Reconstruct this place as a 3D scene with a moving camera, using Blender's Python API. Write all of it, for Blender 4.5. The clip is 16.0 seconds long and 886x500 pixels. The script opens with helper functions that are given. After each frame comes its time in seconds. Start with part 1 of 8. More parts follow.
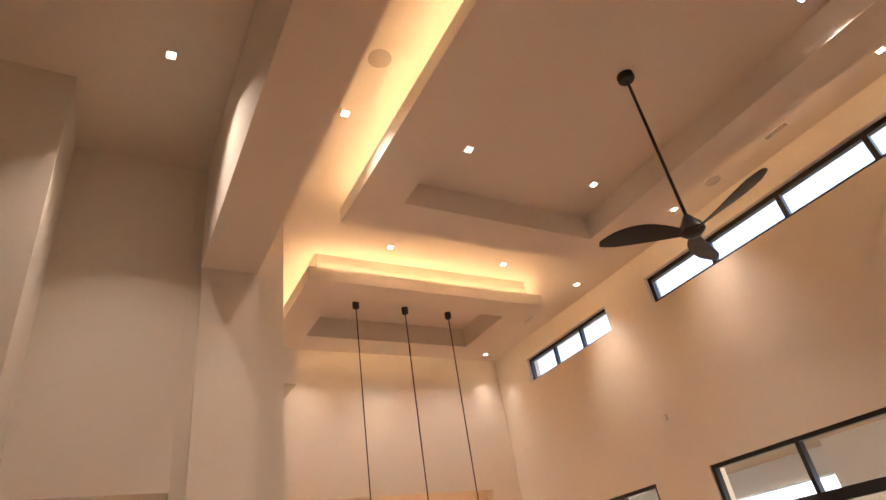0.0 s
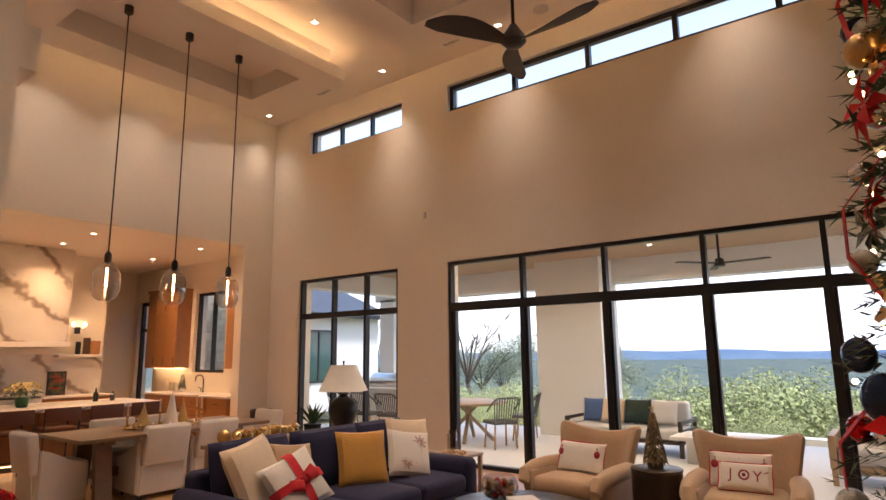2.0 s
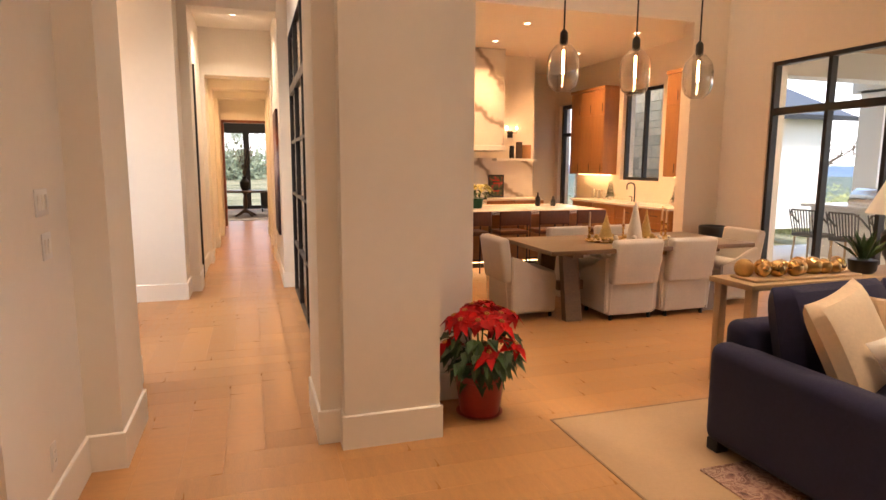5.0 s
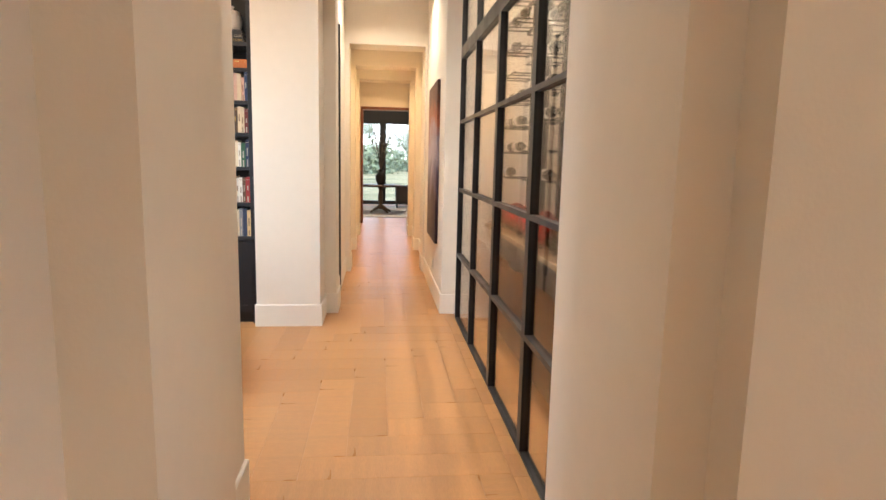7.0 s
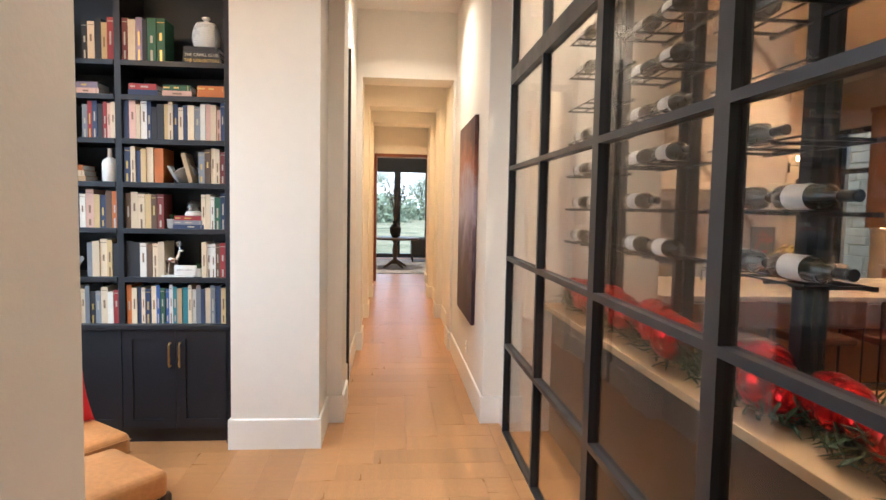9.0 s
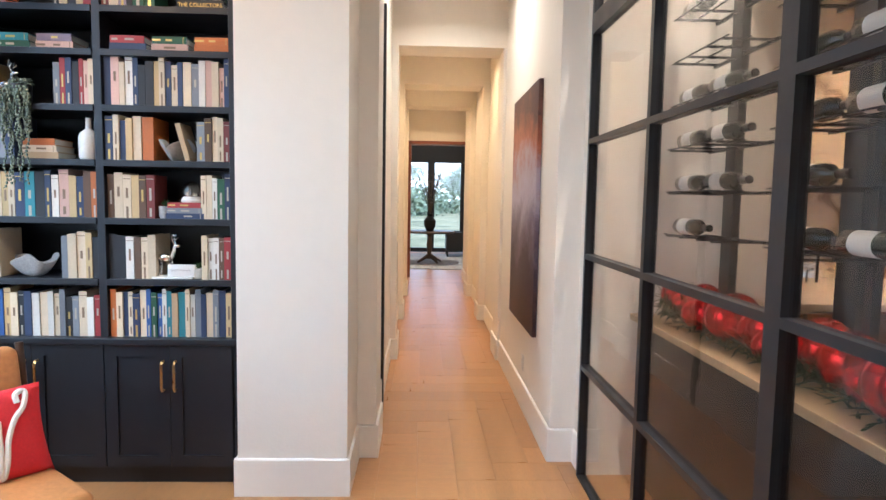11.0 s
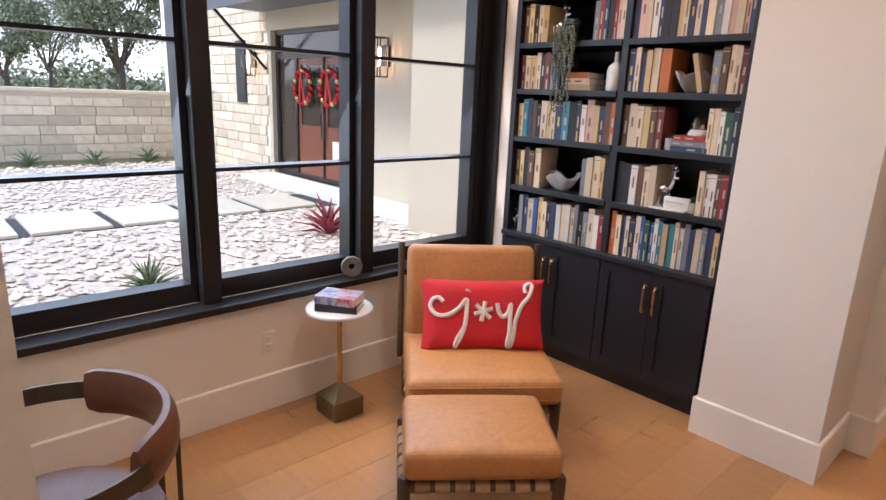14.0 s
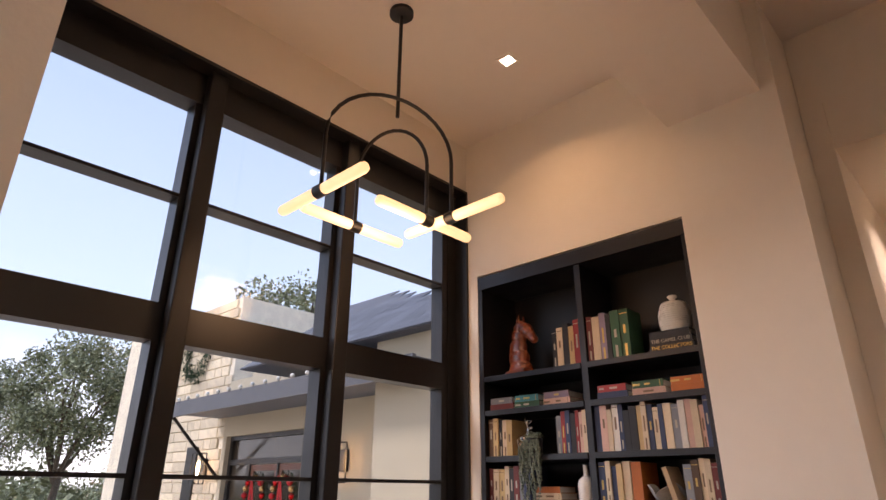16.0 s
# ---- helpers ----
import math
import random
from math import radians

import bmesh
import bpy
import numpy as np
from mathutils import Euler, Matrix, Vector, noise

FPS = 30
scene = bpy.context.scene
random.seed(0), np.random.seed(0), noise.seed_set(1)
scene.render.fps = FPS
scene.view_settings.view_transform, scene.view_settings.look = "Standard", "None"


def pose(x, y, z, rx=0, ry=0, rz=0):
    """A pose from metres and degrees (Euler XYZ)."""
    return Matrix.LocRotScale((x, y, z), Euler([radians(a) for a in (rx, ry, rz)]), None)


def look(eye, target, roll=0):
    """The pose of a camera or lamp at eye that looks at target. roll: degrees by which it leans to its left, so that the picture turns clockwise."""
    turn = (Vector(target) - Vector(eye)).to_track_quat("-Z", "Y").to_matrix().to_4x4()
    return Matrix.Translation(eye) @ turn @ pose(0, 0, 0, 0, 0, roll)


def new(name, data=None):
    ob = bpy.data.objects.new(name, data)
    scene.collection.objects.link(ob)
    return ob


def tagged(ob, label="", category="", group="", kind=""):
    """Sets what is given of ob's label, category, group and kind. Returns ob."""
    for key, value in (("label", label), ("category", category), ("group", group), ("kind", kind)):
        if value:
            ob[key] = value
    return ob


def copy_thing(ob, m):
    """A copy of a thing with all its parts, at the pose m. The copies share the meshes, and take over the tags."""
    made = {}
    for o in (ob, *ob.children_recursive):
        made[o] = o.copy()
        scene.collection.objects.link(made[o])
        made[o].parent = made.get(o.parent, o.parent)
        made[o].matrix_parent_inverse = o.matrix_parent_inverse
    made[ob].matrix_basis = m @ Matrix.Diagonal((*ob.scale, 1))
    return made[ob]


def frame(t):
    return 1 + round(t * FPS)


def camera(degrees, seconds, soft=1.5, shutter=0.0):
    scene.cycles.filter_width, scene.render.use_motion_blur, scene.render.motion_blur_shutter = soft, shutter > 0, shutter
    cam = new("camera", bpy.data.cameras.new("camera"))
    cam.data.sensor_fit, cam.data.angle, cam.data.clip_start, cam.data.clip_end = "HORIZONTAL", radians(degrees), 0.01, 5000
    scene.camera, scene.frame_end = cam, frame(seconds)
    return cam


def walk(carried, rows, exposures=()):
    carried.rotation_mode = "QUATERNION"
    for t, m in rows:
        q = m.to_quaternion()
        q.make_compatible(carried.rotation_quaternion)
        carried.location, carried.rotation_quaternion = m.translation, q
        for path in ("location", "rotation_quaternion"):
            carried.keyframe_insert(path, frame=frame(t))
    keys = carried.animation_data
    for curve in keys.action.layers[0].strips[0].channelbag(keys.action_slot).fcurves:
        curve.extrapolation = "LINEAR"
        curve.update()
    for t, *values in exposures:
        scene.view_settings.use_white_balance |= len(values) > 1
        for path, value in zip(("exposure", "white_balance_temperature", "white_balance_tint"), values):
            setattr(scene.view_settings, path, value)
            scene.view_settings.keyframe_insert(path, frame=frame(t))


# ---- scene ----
cam = camera(73.2, 16.0)
PATH = [
    (0, (-0.915, 0.239, 1.817), (0.015, 1.673, 2.856), -9.7),
    (0.5, (-0.95, 0.321, 1.755), (0.252, 1.606, 2.705), -8.0),
    (1, (-0.953, 0.371, 1.708), (0.437, 1.562, 2.514), -5.2),
    (1.5, (-0.981, 0.393, 1.67), (0.536, 1.552, 2.266), -2.5),
    (2, (-0.896, 0.439, 1.64), (0.675, 1.629, 1.982), -0.7),
    (2.5, (-0.805, 0.649, 1.616), (0.753, 1.901, 1.691), -0.1),
    (3, (-0.65, 0.855, 1.65), (0.808, 2.219, 1.53), 0.2),
    (3.5, (-0.657, 1.185, 1.64), (0.641, 2.693, 1.431), 0.2),
    (4, (-0.681, 1.571, 1.623), (0.417, 3.224, 1.373), 0.3),
    (4.5, (-0.598, 2.037, 1.596), (0.256, 3.825, 1.327), 0.0),
    (5, (-0.663, 2.52, 1.577), (-0.061, 4.406, 1.294), 0.3),
    (5.2, (-0.698, 2.728, 1.585), (-0.186, 4.639, 1.295), 0.4),
    (7.3, (-0.924, 4.971, 1.484), (-0.749, 6.942, 1.19), 2.0),
    (7.5, (-0.846, 5.158, 1.507), (-0.698, 7.132, 1.219), 2.3),
    (8, (-0.864, 5.524, 1.518), (-0.731, 7.507, 1.288), 1.6),
    (8.5, (-0.935, 5.878, 1.563), (-0.787, 7.866, 1.403), 1.5),
    (8.7, (-0.959, 5.981, 1.564), (-0.784, 7.969, 1.423), 1.1),
    (10.8, (-1.054, 6.935, 1.507), (-0.94, 8.926, 1.352), 1.1),
    (11, (-1.069, 6.986, 1.509), (-0.996, 8.978, 1.345), 1.0),
    (11.5, (-1.028, 7.128, 1.483), (-1.248, 9.103, 1.264), 1.1),
    (12, (-0.952, 7.3, 1.466), (-1.692, 9.129, 1.138), 1.6),
    (12.5, (-0.968, 7.323, 1.435), (-2.075, 8.918, 0.954), 1.5),
    (13, (-0.984, 7.222, 1.46), (-2.227, 8.638, 0.79), 2.2),
    (13.5, (-0.932, 7.099, 1.571), (-2.251, 8.413, 0.839), 2.3),
    (14, (-0.872, 7.082, 1.624), (-2.284, 8.408, 1.123), 2.4),
    (14.5, (-0.871, 7.064, 1.683), (-2.327, 8.423, 1.495), 2.0),
    (15, (-0.903, 7.041, 1.728), (-2.341, 8.42, 1.903), 1.5),
    (15.5, (-0.942, 7.034, 1.771), (-2.309, 8.406, 2.272), 0.8),
    (16, (-0.946, 7.076, 1.758), (-2.226, 8.417, 2.508), 0.3),
]
walk(cam, [(t, look(eye, target, roll)) for t, eye, target, roll in PATH], [(0, 2.0, 6200, 19), (0.6, 1.95, 5900, 15), (1.0, 1.85, 5800, 15), (1.5, 1.58, 5950, 17), (2.0, 1.5, 6300, 19), (2.6, 1.5, 6500, 21), (3.5, 1.84, 6600, 19), (5.0, 2.05, 7000, 18), (7.5, 2.2, 5950, 7), (8.7, 2.1, 5700, 7), (11.0, 2.05, 5200, 7), (12.0, 1.85, 5450, 10), (13.0, 1.78, 5900, 14), (14.2, 1.4, 6150, 20), (15.0, 0.98, 6200, 20), (16.0, 0.95, 6900, 26)])

# ---- world and sun: bright overcast winter day ----
world = bpy.data.worlds.new("sky")
scene.world = world
world.use_nodes = True
wn = world.node_tree
sky = wn.nodes.new("ShaderNodeTexSky")
sky.sky_type = "NISHITA"
sky.sun_disc = False
sky.sun_elevation = radians(40)
sky.sun_rotation = radians(200)
sky.air_density = 1.0
sky.dust_density = 1.5
# thin even cloud over the clear sky, paler towards the horizon
wn.links.new(sky.outputs[0], wn.nodes["Background"].inputs[0])
wn.nodes["Background"].inputs[1].default_value = 0.10
wt = wn.nodes.new("ShaderNodeTexCoord")
ws = wn.nodes.new("ShaderNodeSeparateXYZ")
wn.links.new(wt.outputs["Generated"], ws.inputs[0])
cloud = wn.nodes.new("ShaderNodeTexNoise")
cloud.inputs["Scale"].default_value = 2.2
cloud.inputs["Detail"].default_value = 5
wn.links.new(wt.outputs["Generated"], cloud.inputs["Vector"])
wm = wn.nodes.new("ShaderNodeMath")
wm.operation = "MULTIPLY_ADD"
wm.inputs[1].default_value = 0.16
wn.links.new(cloud.outputs[0], wm.inputs[0])
wn.links.new(ws.outputs[2], wm.inputs[2])
wr = wn.nodes.new("ShaderNodeValToRGB")
wr.color_ramp.elements[0].position, wr.color_ramp.elements[0].color = 0.06, (0.92, 0.95, 1.0, 1)
wr.color_ramp.elements[1].position, wr.color_ramp.elements[1].color = 0.75, (0.20, 0.29, 0.44, 1)
e = wr.color_ramp.elements.new(0.30)
e.color = (0.33, 0.43, 0.57, 1)
wn.links.new(wm.outputs[0], wr.inputs[0])
veil = wn.nodes.new("ShaderNodeBackground")
veil.inputs[1].default_value = 1.4
wn.links.new(wr.outputs[0], veil.inputs[0])
wx = wn.nodes.new("ShaderNodeMixShader")
wx.inputs[0].default_value = 0.85
wn.links.new(wn.nodes["Background"].outputs[0], wx.inputs[1])
wn.links.new(veil.outputs[0], wx.inputs[2])
wn.links.new(wx.outputs[0], wn.nodes["World Output"].inputs[0])
sun = new("sun", bpy.data.lights.new("sun", "SUN"))
sun.data.energy = 1.4
sun.data.angle = radians(12)
sun.data.color = (1.0, 0.96, 0.9)
sun.matrix_world = look((0, 0, 20), (6.0, 9.0, 6.0))

WARM = (1.0, 0.82, 0.61)
AMBER = (1.0, 0.62, 0.32)


def lamp(kind, at, aim, watts, size=0.1, colour=WARM, spread=150, name="lamp"):
    d = bpy.data.lights.new(name, kind)
    d.energy, d.color = watts, colour
    if kind == "AREA":
        d.shape, d.size, d.spread = "DISK", size, radians(spread)
    else:
        d.shadow_soft_size = size
    ob = new(name, d)
    ob.matrix_world = look(at, aim)
    return ob

# ---- materials ----
def material(name, colour, rough=0.6, metal=0.0, vary=0.06, scale=4.0, bump=0.0, bscale=60.0, per_object=0.0, stretch=None, coat=0.0, sheen=0.0, island=0.0, spec=0.5, trans=0.0):
    m = bpy.data.materials.new(name)
    m.use_nodes = True
    n, l = m.node_tree.nodes, m.node_tree.links
    b = n["Principled BSDF"]
    b.inputs["Roughness"].default_value = rough
    b.inputs["Metallic"].default_value = metal
    b.inputs["Coat Weight"].default_value = coat
    b.inputs["Sheen Weight"].default_value = sheen
    b.inputs["Specular IOR Level"].default_value = spec
    b.inputs["Transmission Weight"].default_value = trans
    tc = n.new("ShaderNodeTexCoord")
    src = tc.outputs["Object"]
    if stretch:
        mp = n.new("ShaderNodeMapping")
        mp.inputs["Scale"].default_value = stretch
        l.new(src, mp.inputs[0])
        src = mp.outputs[0]
    t1 = n.new("ShaderNodeTexNoise")
    t1.inputs["Scale"].default_value = scale
    t1.inputs["Detail"].default_value = 6
    l.new(src, t1.inputs["Vector"])
    t2 = n.new("ShaderNodeTexNoise")
    t2.inputs["Scale"].default_value = scale * 9
    t2.inputs["Detail"].default_value = 4
    l.new(src, t2.inputs["Vector"])
    add = n.new("ShaderNodeMath")
    add.operation = "ADD"
    l.new(t1.outputs[0], add.inputs[0])
    l.new(t2.outputs[0], add.inputs[1])
    rng = n.new("ShaderNodeMapRange")
    rng.inputs[1].default_value, rng.inputs[2].default_value = 0.6, 1.4
    rng.inputs[3].default_value, rng.inputs[4].default_value = 1 - vary, 1 + vary
    l.new(add.outputs[0], rng.inputs[0])
    fac = rng.outputs[0]
    for amount, node, sock in ((per_object, "ShaderNodeObjectInfo", "Random"), (island, "ShaderNodeNewGeometry", "Random Per Island")):
        if amount:
            oi = n.new(node)
            r2 = n.new("ShaderNodeMapRange")
            r2.inputs[3].default_value, r2.inputs[4].default_value = 1 - amount, 1 + amount
            l.new(oi.outputs[sock], r2.inputs[0])
            mu = n.new("ShaderNodeMath")
            mu.operation = "MULTIPLY"
            l.new(fac, mu.inputs[0])
            l.new(r2.outputs[0], mu.inputs[1])
            fac = mu.outputs[0]
    mix = n.new("ShaderNodeVectorMath")
    mix.operation = "SCALE"
    mix.inputs[0].default_value = colour[:3]
    l.new(fac, mix.inputs["Scale"])
    l.new(mix.outputs[0], b.inputs["Base Color"])
    r3 = n.new("ShaderNodeMapRange")
    r3.inputs[1].default_value, r3.inputs[2].default_value = 0.3, 0.7
    r3.inputs[3].default_value, r3.inputs[4].default_value = max(0.02, rough - 0.06), min(1, rough + 0.06)
    l.new(t1.outputs[0], r3.inputs[0])
    l.new(r3.outputs[0], b.inputs["Roughness"])
    if bump:
        t3 = n.new("ShaderNodeTexNoise")
        t3.inputs["Scale"].default_value = bscale
        t3.inputs["Detail"].default_value = 3
        l.new(src, t3.inputs["Vector"])
        bp = n.new("ShaderNodeBump")
        bp.inputs["Strength"].default_value = bump
        bp.inputs["Distance"].default_value = 0.01
        l.new(t3.outputs[0], bp.inputs["Height"])
        l.new(bp.outputs[0], b.inputs["Normal"])
    return m


def glow(name, colour, strength):
    m = bpy.data.materials.new(name)
    m.use_nodes = True
    b = m.node_tree.nodes["Principled BSDF"]
    b.inputs["Base Color"].default_value = (0.8, 0.8, 0.8, 1)
    b.inputs["Emission Color"].default_value = (*colour, 1)
    b.inputs["Emission Strength"].default_value = strength
    return m


def glass(name, tint=(1, 1, 1), rough=0.0, gloss=0.12, rim=0.5, power=4.0):
    """Thin pane: clear, with a mirror layer that grows at grazing angles."""
    m = bpy.data.materials.new(name)
    m.use_nodes = True
    n, l = m.node_tree.nodes, m.node_tree.links
    n.remove(n["Principled BSDF"])
    tr = n.new("ShaderNodeBsdfTransparent")
    tr.inputs[0].default_value = (*tint, 1)
    gl = n.new("ShaderNodeBsdfGlossy")
    gl.inputs["Roughness"].default_value = rough
    lw = n.new("ShaderNodeLayerWeight")
    pw = n.new("ShaderNodeMath")
    pw.operation = "POWER"
    pw.inputs[1].default_value = power
    l.new(lw.outputs["Facing"], pw.inputs[0])
    fr = n.new("ShaderNodeMath")
    fr.operation = "MULTIPLY_ADD"
    fr.inputs[1].default_value, fr.inputs[2].default_value = rim, gloss * 0.3
    l.new(pw.outputs[0], fr.inputs[0])
    mx = n.new("ShaderNodeMixShader")
    l.new(fr.outputs[0], mx.inputs[0])
    l.new(tr.outputs[0], mx.inputs[1])
    l.new(gl.outputs[0], mx.inputs[2])
    l.new(mx.outputs[0], n["Material Output"].inputs[0])
    return m


def ramp_material(name, stops, scale=3.0, rough=0.5, stretch=(1, 1, 1), distort=0.0, bump=0.0, detail=8, metal=0.0, wave=False, coat=0.0):
    """Colour ramp over a noise or a distorted wave: stone veins, painted canvases, rugs."""
    m = bpy.data.materials.new(name)
    m.use_nodes = True
    n, l = m.node_tree.nodes, m.node_tree.links
    b = n["Principled BSDF"]
    b.inputs["Roughness"].default_value = rough
    b.inputs["Metallic"].default_value = metal
    b.inputs["Coat Weight"].default_value = coat
    tc = n.new("ShaderNodeTexCoord")
    mp = n.new("ShaderNodeMapping")
    mp.inputs["Scale"].default_value = stretch
    l.new(tc.outputs["Object"], mp.inputs[0])
    if wave:
        t = n.new("ShaderNodeTexWave")
        t.inputs["Distortion"].default_value = distort
        t.inputs["Detail"].default_value = 4
        t.inputs["Detail Scale"].default_value = 1.2
        t.inputs["Detail Roughness"].default_value = 0.62
        t.bands_direction = "DIAGONAL"
    else:
        t = n.new("ShaderNodeTexNoise")
        t.inputs["Detail"].default_value = detail
        t.inputs["Distortion"].default_value = distort
    t.inputs["Scale"].default_value = scale
    l.new(mp.outputs[0], t.inputs["Vector"])
    r = n.new("ShaderNodeValToRGB")
    while len(r.color_ramp.elements) < len(stops):
        r.color_ramp.elements.new(0.5)
    for e, (p, c) in zip(r.color_ramp.elements, stops):
        e.position, e.color = p, (*c, 1)
    l.new(t.outputs[0], r.inputs[0])
    l.new(r.outputs[0], b.inputs["Base Color"])
    if bump:
        bp = n.new("ShaderNodeBump")
        bp.inputs["Strength"].default_value = bump
        bp.inputs["Distance"].default_value = 0.01
        l.new(t.outputs[0], bp.inputs["Height"])
        l.new(bp.outputs[0], b.inputs["Normal"])
    return m


PLASTER = material("warm_white_plaster", (0.80, 0.74, 0.65), 0.85, vary=0.02, scale=1.5, bump=0.06, bscale=90)
CEIL = material("ceiling_paint", (0.80, 0.74, 0.66), 0.9, vary=0.015, scale=1.2, bump=0.04, bscale=120)
TRIM = material("white_trim_paint", (0.82, 0.78, 0.71), 0.4, vary=0.015, scale=3)
OAK = material("oak_floor", (0.42, 0.21, 0.080), 0.33, vary=0.16, scale=2.6, bump=0.04, bscale=30, per_object=0.11, stretch=(1, 9, 1))
OAKI = material("oak_floor_far", (0.42, 0.21, 0.080), 0.33, vary=0.14, scale=2.6, bump=0.04, bscale=30, island=0.11, stretch=(2, 6, 1))
BLACK = material("black_steel", (0.012, 0.012, 0.014), 0.38, vary=0.1, scale=5, bump=0.02)
CABBLACK = material("black_cabinet_paint", (0.010, 0.011, 0.015), 0.42, vary=0.1, scale=6, bump=0.02, bscale=90)
GLASS = glass("window_glass", (0.97, 0.985, 0.98), gloss=0.06)
SMOKE = glass("cellar_glass", (0.86, 0.84, 0.82), gloss=0.1)
CLEAR = glass("clear_glass", (0.90, 0.88, 0.85), gloss=0.28)
BLOWN = glass("blown_glass", (0.95, 0.94, 0.92), 0.02, 0.35, 0.85, 2.6)
KSTRIP = glow("under_cabinet_led", (1.0, 0.62, 0.26), 7)
CANLIGHT = glow("lamp_lens", (1.0, 0.8, 0.55), 6)
COVE = glow("cove_led", (1.0, 0.62, 0.28), 6.5)
FILAMENT = glow("filament", (1.0, 0.60, 0.28), 20)
TUBE = glow("frosted_tube", (1.0, 0.62, 0.28), 0.62)
NAVY = material("navy_upholstery", (0.014, 0.013, 0.046), 0.9, vary=0.2, scale=5, bump=0.2, bscale=260, sheen=0.06)
BEIGE = material("beige_velvet", (0.50, 0.33, 0.19), 0.85, vary=0.1, scale=4, bump=0.12, bscale=220, sheen=0.3)
LINEN = material("white_linen", (0.66, 0.60, 0.53), 0.9, vary=0.06, scale=6, bump=0.18, bscale=300)
CREAM = material("cream_fabric", (0.70, 0.55, 0.38), 0.9, vary=0.07, scale=6, bump=0.18, bscale=260)
MUSTARD = material("mustard_fabric", (0.52, 0.24, 0.03), 0.75, vary=0.14, scale=7, bump=0.15, bscale=200, sheen=0.3)
IVORY = material("ivory_fabric", (0.75, 0.68, 0.60), 0.9, vary=0.05, scale=6, bump=0.18, bscale=260)
RED = material("red_fabric", (0.55, 0.012, 0.018), 0.75, vary=0.14, scale=12, bump=0.3, bscale=180)
TAN = material("tan_leather", (0.48, 0.22, 0.075), 0.42, vary=0.2, scale=5, bump=0.12, bscale=120)
BROWNLEATHER = material("brown_leather", (0.12, 0.038, 0.015), 0.38, vary=0.25, scale=4, bump=0.1, bscale=110)
WALNUT = material("walnut", (0.075, 0.04, 0.022), 0.45, vary=0.25, scale=4, stretch=(1, 1, 8), bump=0.05)
DARKTOP = material("dark_oak_top", (0.032, 0.026, 0.024), 0.32, vary=0.13, scale=2, stretch=(2, 8, 2), bump=0.02)
TABLEWOOD = material("dining_table_wood", (0.20, 0.125, 0.07), 0.4, vary=0.25, scale=3, stretch=(2, 14, 2), bump=0.04)
CABWOOD = material("kitchen_oak", (0.36, 0.17, 0.065), 0.45, vary=0.18, scale=2.5, stretch=(6, 6, 1), bump=0.03)
GOLD = material("brushed_gold", (0.62, 0.40, 0.16), 0.28, metal=1.0, vary=0.1, scale=8)
BRONZE = material("dark_bronze", (0.10, 0.08, 0.06), 0.42, metal=0.9, vary=0.25, scale=3, stretch=(6, 6, 1))
SILVER = material("silver", (0.72, 0.70, 0.67), 0.2, metal=1.0, vary=0.1, scale=10)
CERAMIC = material("white_ceramic", (0.74, 0.71, 0.66), 0.3, vary=0.05, scale=9)
MARBLETOP = material("white_marble", (0.76, 0.74, 0.71), 0.2, vary=0.06, scale=5)
TERRA = material("red_pot", (0.30, 0.03, 0.02), 0.35, vary=0.15, scale=8)
LEAFRED = material("poinsettia_red", (0.42, 0.006, 0.006), 0.65, vary=0.25, scale=14, island=0.35, spec=0.2)
LEAFGREEN = material("leaf_green", (0.035, 0.075, 0.02), 0.5, vary=0.3, scale=12, island=0.35)
NEEDLE = material("fir_needles", (0.022, 0.05, 0.018), 0.65, vary=0.35, scale=20, island=0.45)
STONE = material("limestone", (0.70, 0.60, 0.45), 0.85, vary=0.2, scale=5, bump=0.4, bscale=25, per_object=0.22)
STONEI = material("limestone_far", (0.72, 0.65, 0.53), 0.85, vary=0.2, scale=5, bump=0.4, bscale=25, island=0.25)
STUCCO = material("stucco", (0.52, 0.46, 0.35), 0.9, vary=0.05, scale=3, bump=0.15, bscale=60)
GRAVEL = material("river_gravel", (0.72, 0.61, 0.50), 0.8, vary=0.2, scale=9, island=0.32)
GRAVELBED = ramp_material("gravel_bed", [(0.3, (0.44, 0.37, 0.30)), (0.5, (0.58, 0.50, 0.42)), (0.7, (0.66, 0.60, 0.52))], scale=22, rough=0.9, bump=0.9)
PAVER = material("limestone_paver", (0.66, 0.60, 0.48), 0.8, vary=0.1, scale=4, bump=0.15, bscale=40, per_object=0.12)
CONCRETE = material("patio_concrete", (0.74, 0.72, 0.69), 0.75, vary=0.08, scale=2, bump=0.1)
ROOF = material("slate_roof", (0.09, 0.10, 0.125), 0.6, vary=0.2, scale=3, bump=0.2, island=0.25)
# valley woods, a bluish green distance haze mixed into the colour
HAZEWOODS = ramp_material("hazed_valley_woods", [(0.35, (0.055, 0.085, 0.07)), (0.5, (0.09, 0.12, 0.09)), (0.65, (0.17, 0.17, 0.12))], scale=0.05, rough=1.0)
GRASS = ramp_material("dry_grass", [(0.3, (0.10, 0.10, 0.04)), (0.5, (0.26, 0.22, 0.11)), (0.7, (0.36, 0.30, 0.17))], scale=0.35, rough=0.95, bump=0.5)
# blue of aerial haze painted into the hill colour
HAZEHILL = ramp_material("haze_tinted_hills", [(0.3, (0.10, 0.16, 0.25)), (0.7, (0.15, 0.21, 0.28))], scale=0.01, rough=1.0)
FOLIAGE = material("oak_foliage", (0.20, 0.225, 0.135), 0.7, vary=0.4, scale=3, island=0.55)
SHRUB = material("shrub_foliage", (0.33, 0.34, 0.13), 0.7, vary=0.4, scale=2, island=0.55)
